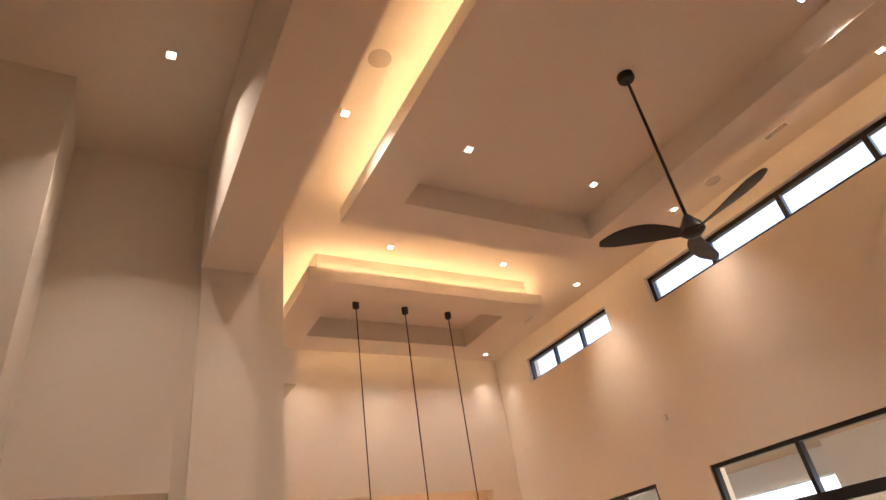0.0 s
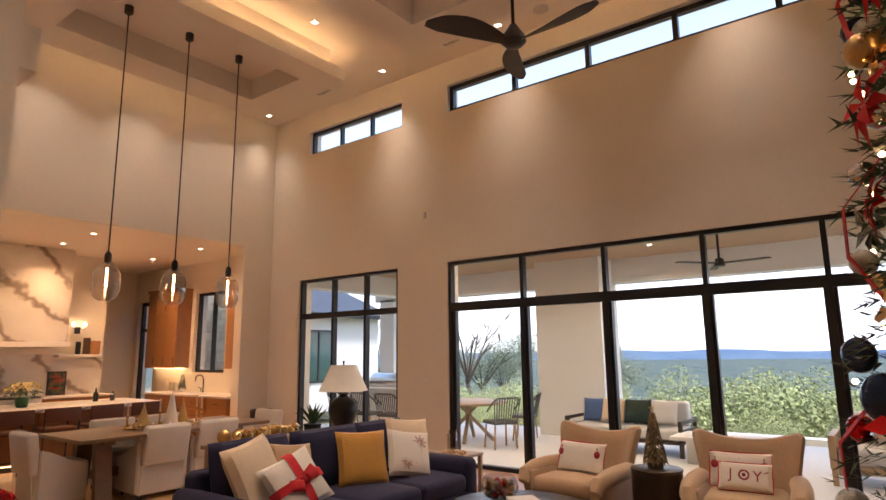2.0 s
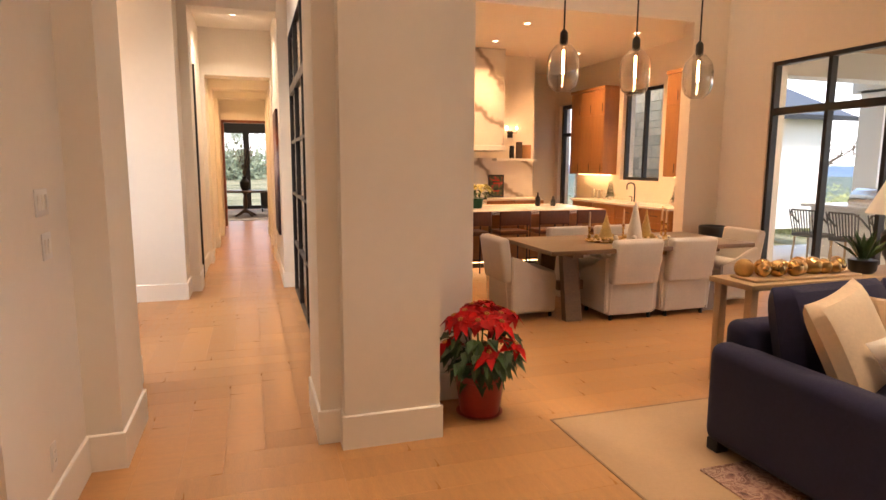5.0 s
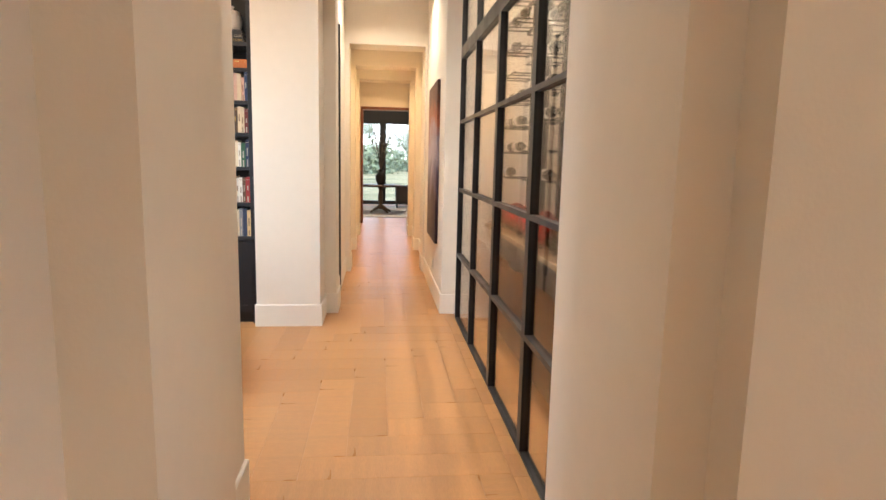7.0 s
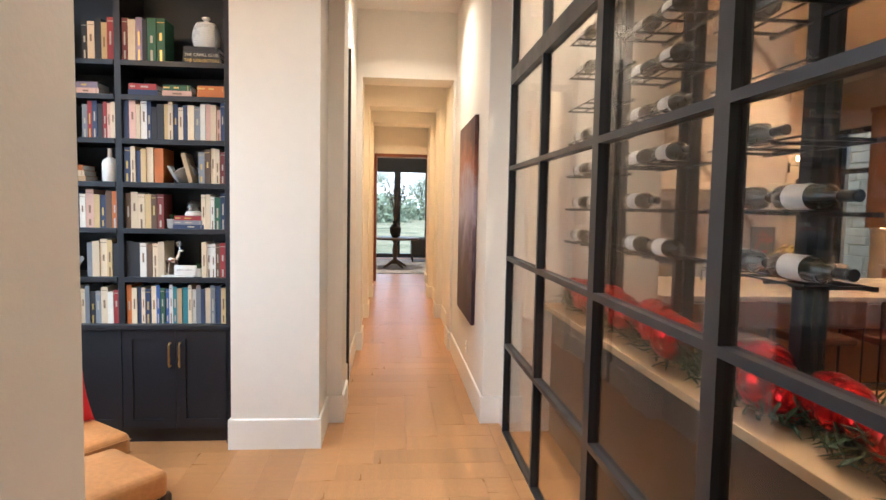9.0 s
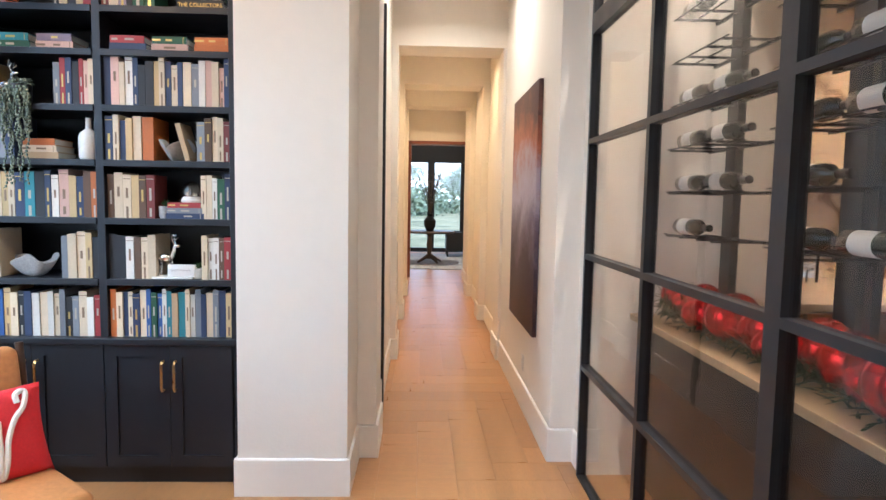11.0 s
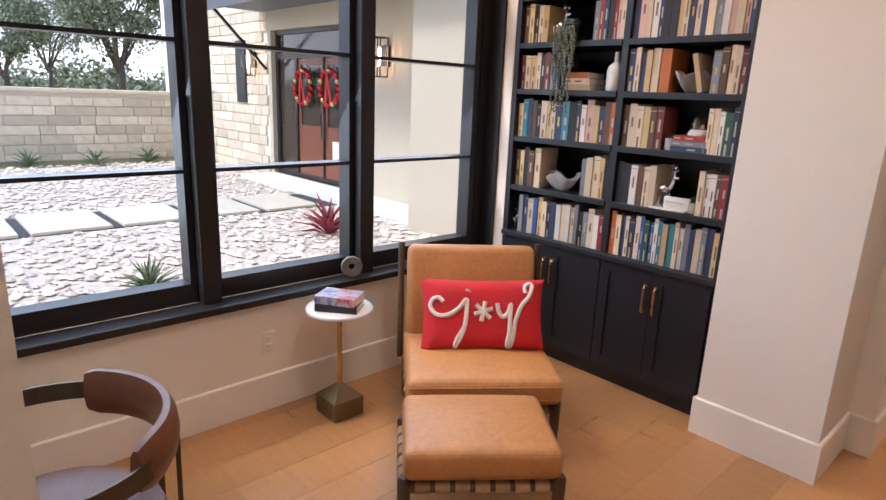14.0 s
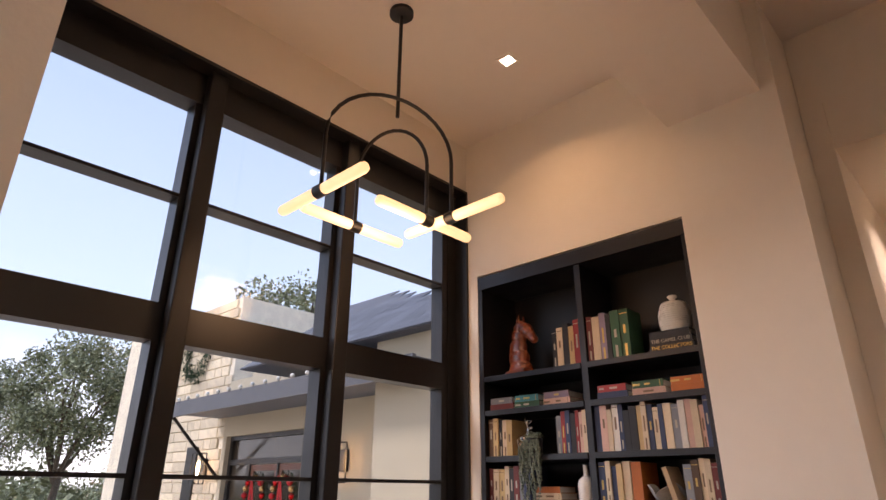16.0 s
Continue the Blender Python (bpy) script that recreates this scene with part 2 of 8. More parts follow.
BARK = material("bark", (0.10, 0.075, 0.055), 0.9, vary=0.3, scale=8, bump=0.5, bscale=30)
RUG = ramp_material("worn_rug", [(0.30, (0.11, 0.055, 0.045)), (0.42, (0.26, 0.135, 0.105)), (0.52, (0.40, 0.26, 0.20)), (0.60, (0.19, 0.085, 0.065)), (0.72, (0.48, 0.355, 0.285))], scale=9.0, rough=0.95, distort=2.2, bump=0.35)
MAT = material("tan_rug", (0.44, 0.29, 0.165), 0.95, vary=0.06, scale=5, bump=0.4, bscale=240)
MARBLE = ramp_material("veined_marble", [(0.0, (0.30, 0.25, 0.21)), (0.06, (0.48, 0.42, 0.36)), (0.16, (0.70, 0.66, 0.60)), (1.0, (0.77, 0.74, 0.69))], scale=0.55, rough=0.22, distort=7.0, wave=True)
WOODCEIL = material("porch_wood_ceiling", (0.46, 0.29, 0.16), 0.5, vary=0.15, scale=2.0, stretch=(1, 12, 1))
DARKGREEN = material("dark_green_glass", (0.008, 0.012, 0.008), 0.12, vary=0.1, scale=6, coat=0.6)
PAPER = material("paper_label", (0.72, 0.69, 0.63), 0.6, vary=0.08, scale=20)
BAUBLERED = material("red_bauble", (0.62, 0.012, 0.012), 0.14, metal=0.85, vary=0.2, scale=12, bump=0.15, bscale=50)
SLATE = material("charcoal_ceramic", (0.016, 0.015, 0.015), 0.4, vary=0.2, scale=8, bump=0.08)
SHADE = material("lamp_shade", (0.82, 0.76, 0.66), 0.9, vary=0.04, scale=8, bump=0.1, bscale=200)
PLASTIC = material("white_plastic", (0.74, 0.72, 0.68), 0.35, vary=0.02)
GREY = material("grey_shell", (0.42, 0.40, 0.38), 0.6, vary=0.25, scale=12, bump=0.3, bscale=40)
BURL = material("red_wood_carving", (0.20, 0.05, 0.022), 0.3, vary=0.25, scale=6, coat=0.3)
WOODLIGHT = material("pale_wood", (0.45, 0.30, 0.16), 0.5, vary=0.12, scale=3, stretch=(1, 8, 1))
ROPE = material("grey_rope_weave", (0.13, 0.12, 0.11), 0.8, vary=0.2, scale=12, bump=0.3)
OUTCUSH = material("outdoor_cushion", (0.62, 0.60, 0.57), 0.9, vary=0.06, scale=5, bump=0.1)
SUNROOF = material("pale_stucco", (0.82, 0.79, 0.73), 0.9, vary=0.04, scale=3, bump=0.1)
DOORWOOD = material("entry_door_wood", (0.19, 0.06, 0.03), 0.4, vary=0.25, scale=2.5, stretch=(8, 8, 1))

# ---- mesh helpers ----
def mesh_of(bm, name, mat, smooth=False):
    me = bpy.data.meshes.new(name)
    bm.normal_update()
    bm.to_mesh(me)
    bm.free()
    for m in mat if isinstance(mat, (list, tuple)) else [mat]:
        me.materials.append(m)
    if smooth:
        for p in me.polygons:
            p.use_smooth = True
        me.set_sharp_from_angle(angle=radians(40))
    return me


def thing(name, label, category, at=(0, 0, 0), rz=0, group=""):
    ob = new(name)
    ob.empty_display_size = 0.1
    ob.matrix_world = pose(*at, 0, 0, rz)
    return tagged(ob, label, category, group)


def part(name, bm, mat, parent, label="", smooth=True):
    ob = new(name, mesh_of(bm, name, mat, smooth))
    ob.parent = parent
    if label:
        tagged(ob, label)
    return ob


def solo(name, bm, mat, label, category, smooth=True, group="", m=None):
    ob = new(name, mesh_of(bm, name, mat, smooth))
    if m is not None:
        ob.matrix_world = m
    return tagged(ob, label, category, group)


def struct(name, bm, mat, label="", category="", smooth=False):
    ob = new(name, mesh_of(bm, name, mat, smooth))
    return tagged(ob, label, category, kind="structure")


def B():
    return bmesh.new()


def box(bm, x0, y0, z0, x1, y1, z1, bev=0.0, m=None, seg=2):
    g = bmesh.ops.create_cube(bm, size=1.0, matrix=Matrix.Translation(((x0 + x1) / 2, (y0 + y1) / 2, (z0 + z1) / 2)) @ Matrix.Diagonal((abs(x1 - x0), abs(y1 - y0), abs(z1 - z0), 1)))
    vs = g["verts"]
    if bev > 0:
        es = list({e for v in vs for e in v.link_edges})
        r = bmesh.ops.bevel(bm, geom=es, offset=min(bev, 0.49 * min(abs(x1 - x0), abs(y1 - y0), abs(z1 - z0))), segments=seg, affect="EDGES", profile=0.5)
        vs = list({v for f in r["faces"] for v in f.verts} | {v for v in vs if v.is_valid})
    if m is not None:
        bmesh.ops.transform(bm, matrix=m, verts=vs)
    return bm


def cyl(bm, r, z0, z1, r2=None, n=20, m=None):
    g = bmesh.ops.create_cone(bm, cap_ends=True, segments=n, radius1=r, radius2=r if r2 is None else r2, depth=z1 - z0, matrix=(m or Matrix()) @ Matrix.Translation((0, 0, (z0 + z1) / 2)))
    return bm


def ball(bm, r, at=(0, 0, 0), sc=(1, 1, 1), u=16, v=10, m=None):
    bmesh.ops.create_uvsphere(bm, u_segments=u, v_segments=v, radius=r, matrix=(m or Matrix()) @ Matrix.Translation(at) @ Matrix.Diagonal((*sc, 1)))
    return bm


def lathe(bm, prof, n=24, m=None, cap=True):
    """Turn a profile of (radius, height) round z."""
    m = m or Matrix()
    rings = []
    for r, z in prof:
        rings.append([bm.verts.new(m @ Vector((r * math.cos(2 * math.pi * i / n), r * math.sin(2 * math.pi * i / n), z))) for i in range(n)])
    for a, b in zip(rings, rings[1:]):
        for i in range(n):
            bm.faces.new((a[i], a[(i + 1) % n], b[(i + 1) % n], b[i]))
    if cap:
        bm.faces.new(list(reversed(rings[0])))
        bm.faces.new(rings[-1])
    return bm


def pipe(bm, pts, r, n=8, cap=True):
    """A round bar along points; r may be a list."""
    pts = [Vector(p) for p in pts]
    rings = []
    up = Vector((0.13, 0.31, 0.94))
    for i, p in enumerate(pts):
        d = (pts[min(i + 1, len(pts) - 1)] - pts[max(i - 1, 0)]).normalized()
        a = d.cross(up)
        if a.length < 1e-3:
            a = d.cross(Vector((1, 0, 0)))
        a.normalize()
        b = d.cross(a)
        rr = r[i] if isinstance(r, (list, tuple)) else r
        rings.append([bm.verts.new(p + rr * (math.cos(2 * math.pi * k / n) * a + math.sin(2 * math.pi * k / n) * b)) for k in range(n)])
    for a, b in zip(rings, rings[1:]):
        for k in range(n):
            bm.faces.new((a[k], b[k], b[(k + 1) % n], a[(k + 1) % n]))
    if cap:
        bm.faces.new(rings[0])
        bm.faces.new(list(reversed(rings[-1])))
    return bm


def bar(bm, p, q, w, h=None):
    """A square bar from p to q."""
    p, q = Vector(p), Vector(q)
    d = q - p
    m = Matrix.Translation((p + q) / 2) @ d.to_track_quat("Z", "Y").to_matrix().to_4x4()
    box(bm, -w / 2, -(h or w) / 2, -d.length / 2, w / 2, (h or w) / 2, d.length / 2, m=m)
    return bm


def cushion(bm, w, d, h, puff=0.35, m=None, n=10, pinch=0.0):
    """A stuffed pad w x d x h, centred; edges soft, faces crowned."""
    m = m or Matrix()
    grid = {}
    for s in (1, -1):
        for i in range(n + 1):
            for j in range(n + 1):
                u, v = 2 * i / n - 1, 2 * j / n - 1
                edge = i in (0, n) or j in (0, n)
                if edge and s == -1:
                    grid[s, i, j] = grid[1, i, j]
                    continue
                f = max(0.0, (1 - abs(u) ** 4) * (1 - abs(v) ** 4)) ** puff
                k = 1 - pinch * (1 - abs(v) ** 2 if abs(u) > abs(v) else 1 - abs(u) ** 2) * max(abs(u), abs(v)) ** 3
                grid[s, i, j] = bm.verts.new(m @ Vector((u * w / 2 * k, v * d / 2 * k, s * h / 2 * f)))
    for s in (1, -1):
        for i in range(n):
            for j in range(n):
                q = [grid[s, i, j], grid[s, i + 1, j], grid[s, i + 1, j + 1], grid[s, i, j + 1]]
                if len(set(q)) == 4:
                    bm.faces.new(q if s == 1 else q[::-1])
    return bm


def softbox(bm, x0, y0, z0, x1, y1, z1, r=0.05, crown=0.0, m=None):
    """A rounded upholstered block, its top crowned."""
    n = len(bm.verts)
    box(bm, x0, y0, z0, x1, y1, z1, bev=r, seg=4)
    bm.verts.ensure_lookup_table()
    vs = bm.verts[n:]
    if crown:
        inner = [v for v in vs if v.co.z > (z0 + z1) / 2]
        es = [e for e in bm.edges if e.verts[0] in set(inner) and e.verts[1] in set(inner)]
        bmesh.ops.subdivide_edges(bm, edges=es, cuts=3, use_grid_fill=True)
        bm.verts.ensure_lookup_table()
        vs = bm.verts[n:]
        for v in vs:
            if v.co.z > (z0 + z1) / 2:
                u = 2 * (v.co.x - x0) / (x1 - x0) - 1
                w = 2 * (v.co.y - y0) / (y1 - y0) - 1
                v.co.z += crown * max(0, 1 - u * u) * max(0, 1 - w * w)
    if m is not None:
        bmesh.ops.transform(bm, matrix=m, verts=vs)
    return bm


def holed(bm, axis, p0, p1, a0, a1, z0, z1, holes=()):
    """A wall slab across axis x or y from p0 to p1, along a0..a1, z0..z1, with holes (b0, b1, c0, c1) right through."""
    A = sorted({a0, a1, *[min(max(h[k], a0), a1) for h in holes for k in (0, 1)]})
    Z = sorted({z0, z1, *[min(max(h[k], z0), z1) for h in holes for k in (2, 3)]})

    def solid(i, j):
        if not (0 <= i < len(A) - 1 and 0 <= j < len(Z) - 1):
            return False
        a, z = (A[i] + A[i + 1]) / 2, (Z[j] + Z[j + 1]) / 2
        return not any(h[0] < a < h[1] and h[2] < z < h[3] for h in holes)

    cache = {}

    def vert(p, a, z):
        k = (round(p, 5), round(a, 5), round(z, 5))
        if k not in cache:
            cache[k] = bm.verts.new((p, a, z) if axis == "x" else (a, p, z))
        return cache[k]

    for i in range(len(A) - 1):
        for j in range(len(Z) - 1):
            if not solid(i, j):
                continue
            a, b, c, d = A[i], A[i + 1], Z[j], Z[j + 1]
            bm.faces.new([vert(p0, a, c), vert(p0, a, d), vert(p0, b, d), vert(p0, b, c)])
            bm.faces.new([vert(p1, a, c), vert(p1, b, c), vert(p1, b, d), vert(p1, a, d)])
            for di, dj, e in ((-1, 0, ((a, c), (a, d))), (1, 0, ((b, c), (b, d))), (0, -1, ((a, c), (b, c))), (0, 1, ((a, d), (b, d)))):
                if not solid(i + di, j + dj):
                    (a_, c_), (b_, d_) = e
                    bm.faces.new([vert(p0, a_, c_), vert(p1, a_, c_), vert(p1, b_, d_), vert(p0, b_, d_)])
    bmesh.ops.recalc_face_normals(bm, faces=bm.faces)
    return bm


def ribbon(bm, pts, w, thick=0.004, across=(0, 1, 0)):
    """A flat strap along points."""
    across = Vector(across).normalized()
    rows = []
    pts = [Vector(p) for p in pts]
    for i, p in enumerate(pts):
        d = (pts[min(i + 1, len(pts) - 1)] - pts[max(i - 1, 0)]).normalized()
        nrm = d.cross(across).normalized()
        rows.append([bm.verts.new(p + s * across * w / 2 + t * nrm * thick / 2) for s, t in ((-1, -1), (1, -1), (1, 1), (-1, 1))])
    for a, b in zip(rows, rows[1:]):
        for k in range(4):
            bm.faces.new((a[k], a[(k + 1) % 4], b[(k + 1) % 4], b[k]))
    bm.faces.new(rows[0][::-1])
    bm.faces.new(rows[-1])
    return bm


def leaf(bm, m, l, w, fold=0.15, droop=0.2):
    """One leaf from its stalk along +x."""
    p = [(0, 0, 0), (0.45 * l, w / 2, fold * w), (l, 0, -droop * l), (0.45 * l, -w / 2, fold * w), (0.5 * l, 0, -0.04 * l)]
    v = [bm.verts.new(m @ Vector(q)) for q in p]
    bm.faces.new((v[0], v[4], v[1]))
    bm.faces.new((v[4], v[2], v[1]))
    bm.faces.new((v[0], v[3], v[4]))
    bm.faces.new((v[4], v[3], v[2]))
    return bm


def write(body, size, mat, parent, m, name="lettering", depth=0.001, spacing=1.0):
    c = bpy.data.curves.new(name, "FONT")
    c.body, c.size, c.extrude, c.align_x, c.align_y = body, size, depth, "CENTER", "CENTER"
    c.space_character = spacing
    tmp = bpy.data.objects.new(name, c)
    me = bpy.data.meshes.new_from_object(tmp)
    bpy.data.objects.remove(tmp)
    me.materials.clear()
    me.materials.append(mat)
    ob = new(name, me)
    ob.parent = parent
    ob.matrix_local = m
    return ob

# ---- large structure ----
# floors
g = B()
N = 60
gv = {}
for i in range(N + 1):
    for j in range(N + 1):
        u, v = 2 * i / N - 1, 2 * j / N - 1
        x, y = math.copysign(abs(u) ** 3 * 2500, u) + 20 * u, math.copysign(abs(v) ** 3 * 2500, v) + 20 * v
        z = -0.2
        if x > 12:
            z -= min(26, (x - 12) * 0.10) + 0.6 * math.sin(x * 0.05) * math.cos(y * 0.04)
        elif x < -20 or y > 40:
            z -= 0.4 * math.sin(x * 0.07) * math.cos(y * 0.05)
        gv[i, j] = g.verts.new((x, y, z))
for i in range(N):
    for j in range(N):
        g.faces.new((gv[i, j], gv[i + 1, j], gv[i + 1, j + 1], gv[i, j + 1]))
# beyond x = 90 the ground takes the haze-tinted woods colour
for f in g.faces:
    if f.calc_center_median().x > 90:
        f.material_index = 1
struct("ground", g, [GRASS, HAZEWOODS], "dry winter grass and scrub falling to a valley", "ground", True)

fl = struct("floor", box(box(B(), -3.85, -3.3, -0.2, 6.84, 16.3, -0.012), -4.2, 16.3, -0.2, 3.0, 24.8, -0.012), OAKI, "pale oak plank floor, herringbone in the hall", "floor")

# east wall with patio doors and clerestory
W1, W2 = (7.03, 9.54), (-0.30, 6.0)
C1, C2 = (6.94, 9.36), (-0.06, 5.95)
ZH, ZC0, ZC1, ZTOP = 3.06, 5.54, 6.01, 6.42
struct("wall_east", holed(B(), "x", 6.54, 6.84, -3.0, 10.43, 0, ZTOP + 0.3, [(*W1, -0.01, ZH), (*W2, -0.01, ZH), (*C1, ZC0, ZC1), (*C2, ZC0, ZC1)]), PLASTER, "tall warm white plaster wall", "wall")
struct("wall_kitchen_east", holed(B(), "x", 6.54, 6.84, 10.43, 16.3, 0, 6.7, [(11.94, 13.17, 1.29, 3.06), (14.9, 15.8, -0.01, 3.0)]), PLASTER, "warm white plaster wall", "wall")
struct("wall_north", holed(B(), "y", 10.43, 10.66, 0.68, 6.54, 0, ZTOP + 0.3, [(0.9, 5.89, -0.01, 3.76)]), PLASTER, "tall plaster wall over the kitchen opening", "wall")
struct("wall_south", holed(B(), "y", -3.3, -3.0, -3.85, 6.84, 0, ZTOP + 0.3), PLASTER, "plain plaster wall", "wall")
struct("wall_foyer_west", holed(B(), "x", -3.85, -3.55, -3.0, 4.83, 0, ZTOP + 0.3), PLASTER, "plain plaster wall", "wall")
struct("wall_foyer_north", box(B(), -3.85, 4.83, 0, -1.52, 5.82, ZTOP + 0.3), PLASTER, "white plaster wall return", "wall")
struct("pier_hall", box(box(B(), -1.98, 5.82, 0, -1.35, 6.43, ZTOP + 0.3), -1.98, 6.43, 0, -1.485, 7.142, 4.6), PLASTER, "white plaster pier between hall and library", "wall")
struct("wall_library_south", box(B(), -3.85, 6.75, 0, -1.98, 6.9, 4.6), PLASTER, "plain plaster wall", "wall")
struct("header_hall", box(B(), -1.35, 5.80, 3.0, -0.338, 6.43, ZTOP + 0.3), PLASTER, "white plaster header over the hall opening", "wall")
col = B()
box(col, -0.34, 5.79, 0, 0.33, 6.36, ZTOP + 0.3)
box(col, -0.30, 6.36, 0, -0.12, 6.66, ZTOP + 0.3)
box(col, -0.22, 5.68, 0, 0.33, 5.80, ZTOP)
box(col, 0.33, 6.20, 0, 0.72, 6.36, ZTOP + 0.3)
struct("column", col, PLASTER, "stepped white plaster column", "column")
struct("beam", box(B(), -0.24, -3.0, 5.09, 0.31, 5.68, ZTOP + 0.2), PLASTER, "deep white plaster ceiling beam", "beam")
struct("wall_cellar_top", box(box(B(), 0.50, 6.36, 3.06, 0.68, 10.66, ZTOP + 0.3), -0.19, 6.62, 3.08, -0.09, 10.17, 4.6), PLASTER, "plaster wall above the glass cellar", "wall")
struct("wall_cellar_end", box(B(), -0.16, 10.17, 0, 0.9, 10.66, 6.7), PLASTER, "plaster end wall of the glass cellar", "wall")

# library
LW = (6.92, 10.03)
struct("wall_library_west", holed(B(), "x", -3.85, -3.53, 6.75, 10.7, 0, 4.6, [(*LW, 0.62, 3.80)]), PLASTER, "white plaster wall round the library window", "wall")
struct("wall_library_north", holed(B(), "y", 10.03, 10.7, -3.53, -1.98, 0, 4.6, [(-3.44, -2.0, -0.01, 3.12)]), PLASTER, "plaster wall round the built-in bookcase", "wall")
struct("wall_bookcase_back", box(B(), -3.53, 10.46, 0, -1.98, 10.7, 3.3), PLASTER, "plaster wall behind the bookcase", "wall")
struct("pier_library", box(B(), -1.98, 9.94, 0, -1.43, 10.7, 4.6), PLASTER, "white plaster pier beside the bookcase", "wall")
struct("header_library", box(B(), -1.98, 7.142, 3.62, -1.50, 9.94, 4.6), PLASTER, "plaster header over the library opening", "wall")
ceil = B()
box(ceil, -3.85, 6.36, 4.18, 0.9, 10.7, 4.6)
struct("ceiling_library", ceil, CEIL, "warm white library ceiling", "ceiling")

# hall and its portals
hall = B()
box(hall, -1.6, 10.40, 0, -1.32, 10.78, 3.7)
box(hall, -1.62, 10.7, 0, -1.36, 12.58, 3.7)
struct("wall_hall_west", hall, PLASTER, "white hall wall with a pilaster", "wall")
struct("wall_hall_east", box(B(), -0.305, 10.35, 0, 0.0, 12.58, 3.7), PLASTER, "white hall wall hung with a canvas", "wall")
struct("lintel_hall", box(B(), -1.428, 10.42, 3.42, -0.09, 10.75, 4.6), PLASTER, "white plaster lintel", "wall")
for k, (y0, y1, z) in enumerate(((12.58, 12.98, 2.92), (14.5, 14.9, 2.94), (16.4, 16.8, 2.97))):
    struct("portal_%d" % (k + 1), holed(B(), "y", y0, y1, -1.9, 0.3, 0, 4.0, [(-1.30, -0.33, -0.01, z)]), PLASTER, "plaster portal across the hall", "wall")
hall = B()
for y0, y1 in ((12.98, 14.5), (14.9, 16.4), (16.8, 18.7)):
    box(hall, -1.65, y0, 0, -1.37, y1, 4.0)
    box(hall, -0.245, y0, 0, -0.02, y1, 4.0)
struct("wall_hall_far", hall, PLASTER, "warm plaster hall walls", "wall")
struct("ceiling_hall", box(box(B(), -1.9, 10.7, 3.62, 0.3, 12.58, 4.0), -1.9, 12.98, 3.38, 0.3, 18.7, 3.9), CEIL, "white hall ceiling", "ceiling")
struct("wall_far_room_south", holed(B(), "y", 18.7, 19.0, -4.2, 3.0, 0, 4.5, [(-1.30, -0.13, -0.01, 2.62)]), PLASTER, "plaster wall", "wall")
struct("wall_far_room", box(box(holed(B(), "y", 24.5, 24.8, -4.2, 3.0, 0, 4.5, [(-1.75, 0.35, -0.01, 3.15)]), -4.5, 18.7, 0, -4.2, 24.8, 4.5), 3.0, 18.7, 0, 3.3, 24.8, 4.5), PLASTER, "plain far room walls", "wall")
struct("ceiling_far_room", box(B(), -4.5, 18.7, 4.5, 3.3, 24.8, 4.7), CEIL, "plain ceiling", "ceiling")

# great room ceiling and its two floating trays
struct("ceiling_great", box(B(), -3.85, -3.3, ZTOP, 6.84, 10.66, ZTOP + 0.25), CEIL, "high warm white ceiling", "ceiling")


def tray(name, x0, x1, y0, y1, rim, label):
    b = B()
    zb, zt, zr = 5.90, 6.10, 6.25
    h = (x0 + rim, x1 - rim, y0 + rim, y1 - rim)
    for a in ((x0, y0, h[0], y1), (h[1], y0, x1, y1), (h[0], y0, h[1], h[2]), (h[0], h[3], h[1], y1)):
        box(b, a[0], a[1], zb, a[2], a[3], zt)
    i = 0.16
    for a in ((x0 + i, y0 + i, h[0] + 0.0, y1 - i), (h[1], y0 + i, x1 - i, y1 - i), (h[0], y0 + i, h[1], h[2]), (h[0], h[3], h[1], y1 - i)):
        box(b, a[0], a[1], zt - 0.01, a[2], a[3], ZTOP)
    box(b, h[0], h[2], zr, h[1], h[3], ZTOP)
    struct(name, b, CEIL, label, "ceiling")
    s = B()
    e = 0.10
    for a in ((x0 + e, y0 + e, x0 + e + 0.02, y1 - e), (x1 - e - 0.02, y0 + e, x1 - e, y1 - e), (x0 + e, y0 + e, x1 - e, y0 + e + 0.02), (x0 + e, y1 - e - 0.02, x1 - e, y1 - e)):
        box(s, a[0], a[1], zt + 0.001, a[2], a[3], zt + 0.014)
    solo("cove_light", s, COVE, "warm led strip hidden on top of the ceiling tray", "lighting", False)


tray("ceiling_tray_dining", 1.28, 5.22, 6.99, 9.22, 0.49, "floating dining ceiling tray with lit cove")
tray("ceiling_tray_living", 1.25, 5.20, 0.05, 5.65, 0.56, "floating living room ceiling tray with lit cove")

# kitchen shell
struct("ceiling_kitchen", box(B(), 0.5, 10.66, 3.76, 6.84, 16.3, 3.95), CEIL, "kitchen ceiling", "ceiling")
struct("wall_kitchen_north", box(box(B(), -0.02, 14.0, 0, 4.97, 14.25, 3.76), -0.02, 16.0, 0, 6.54, 16.3, 3.95), PLASTER, "kitchen wall", "wall")
struct("wall_kitchen_west", box(B(), -0.02, 10.66, 0, 0.6, 16.0, 3.95), PLASTER, "kitchen side wall", "wall")


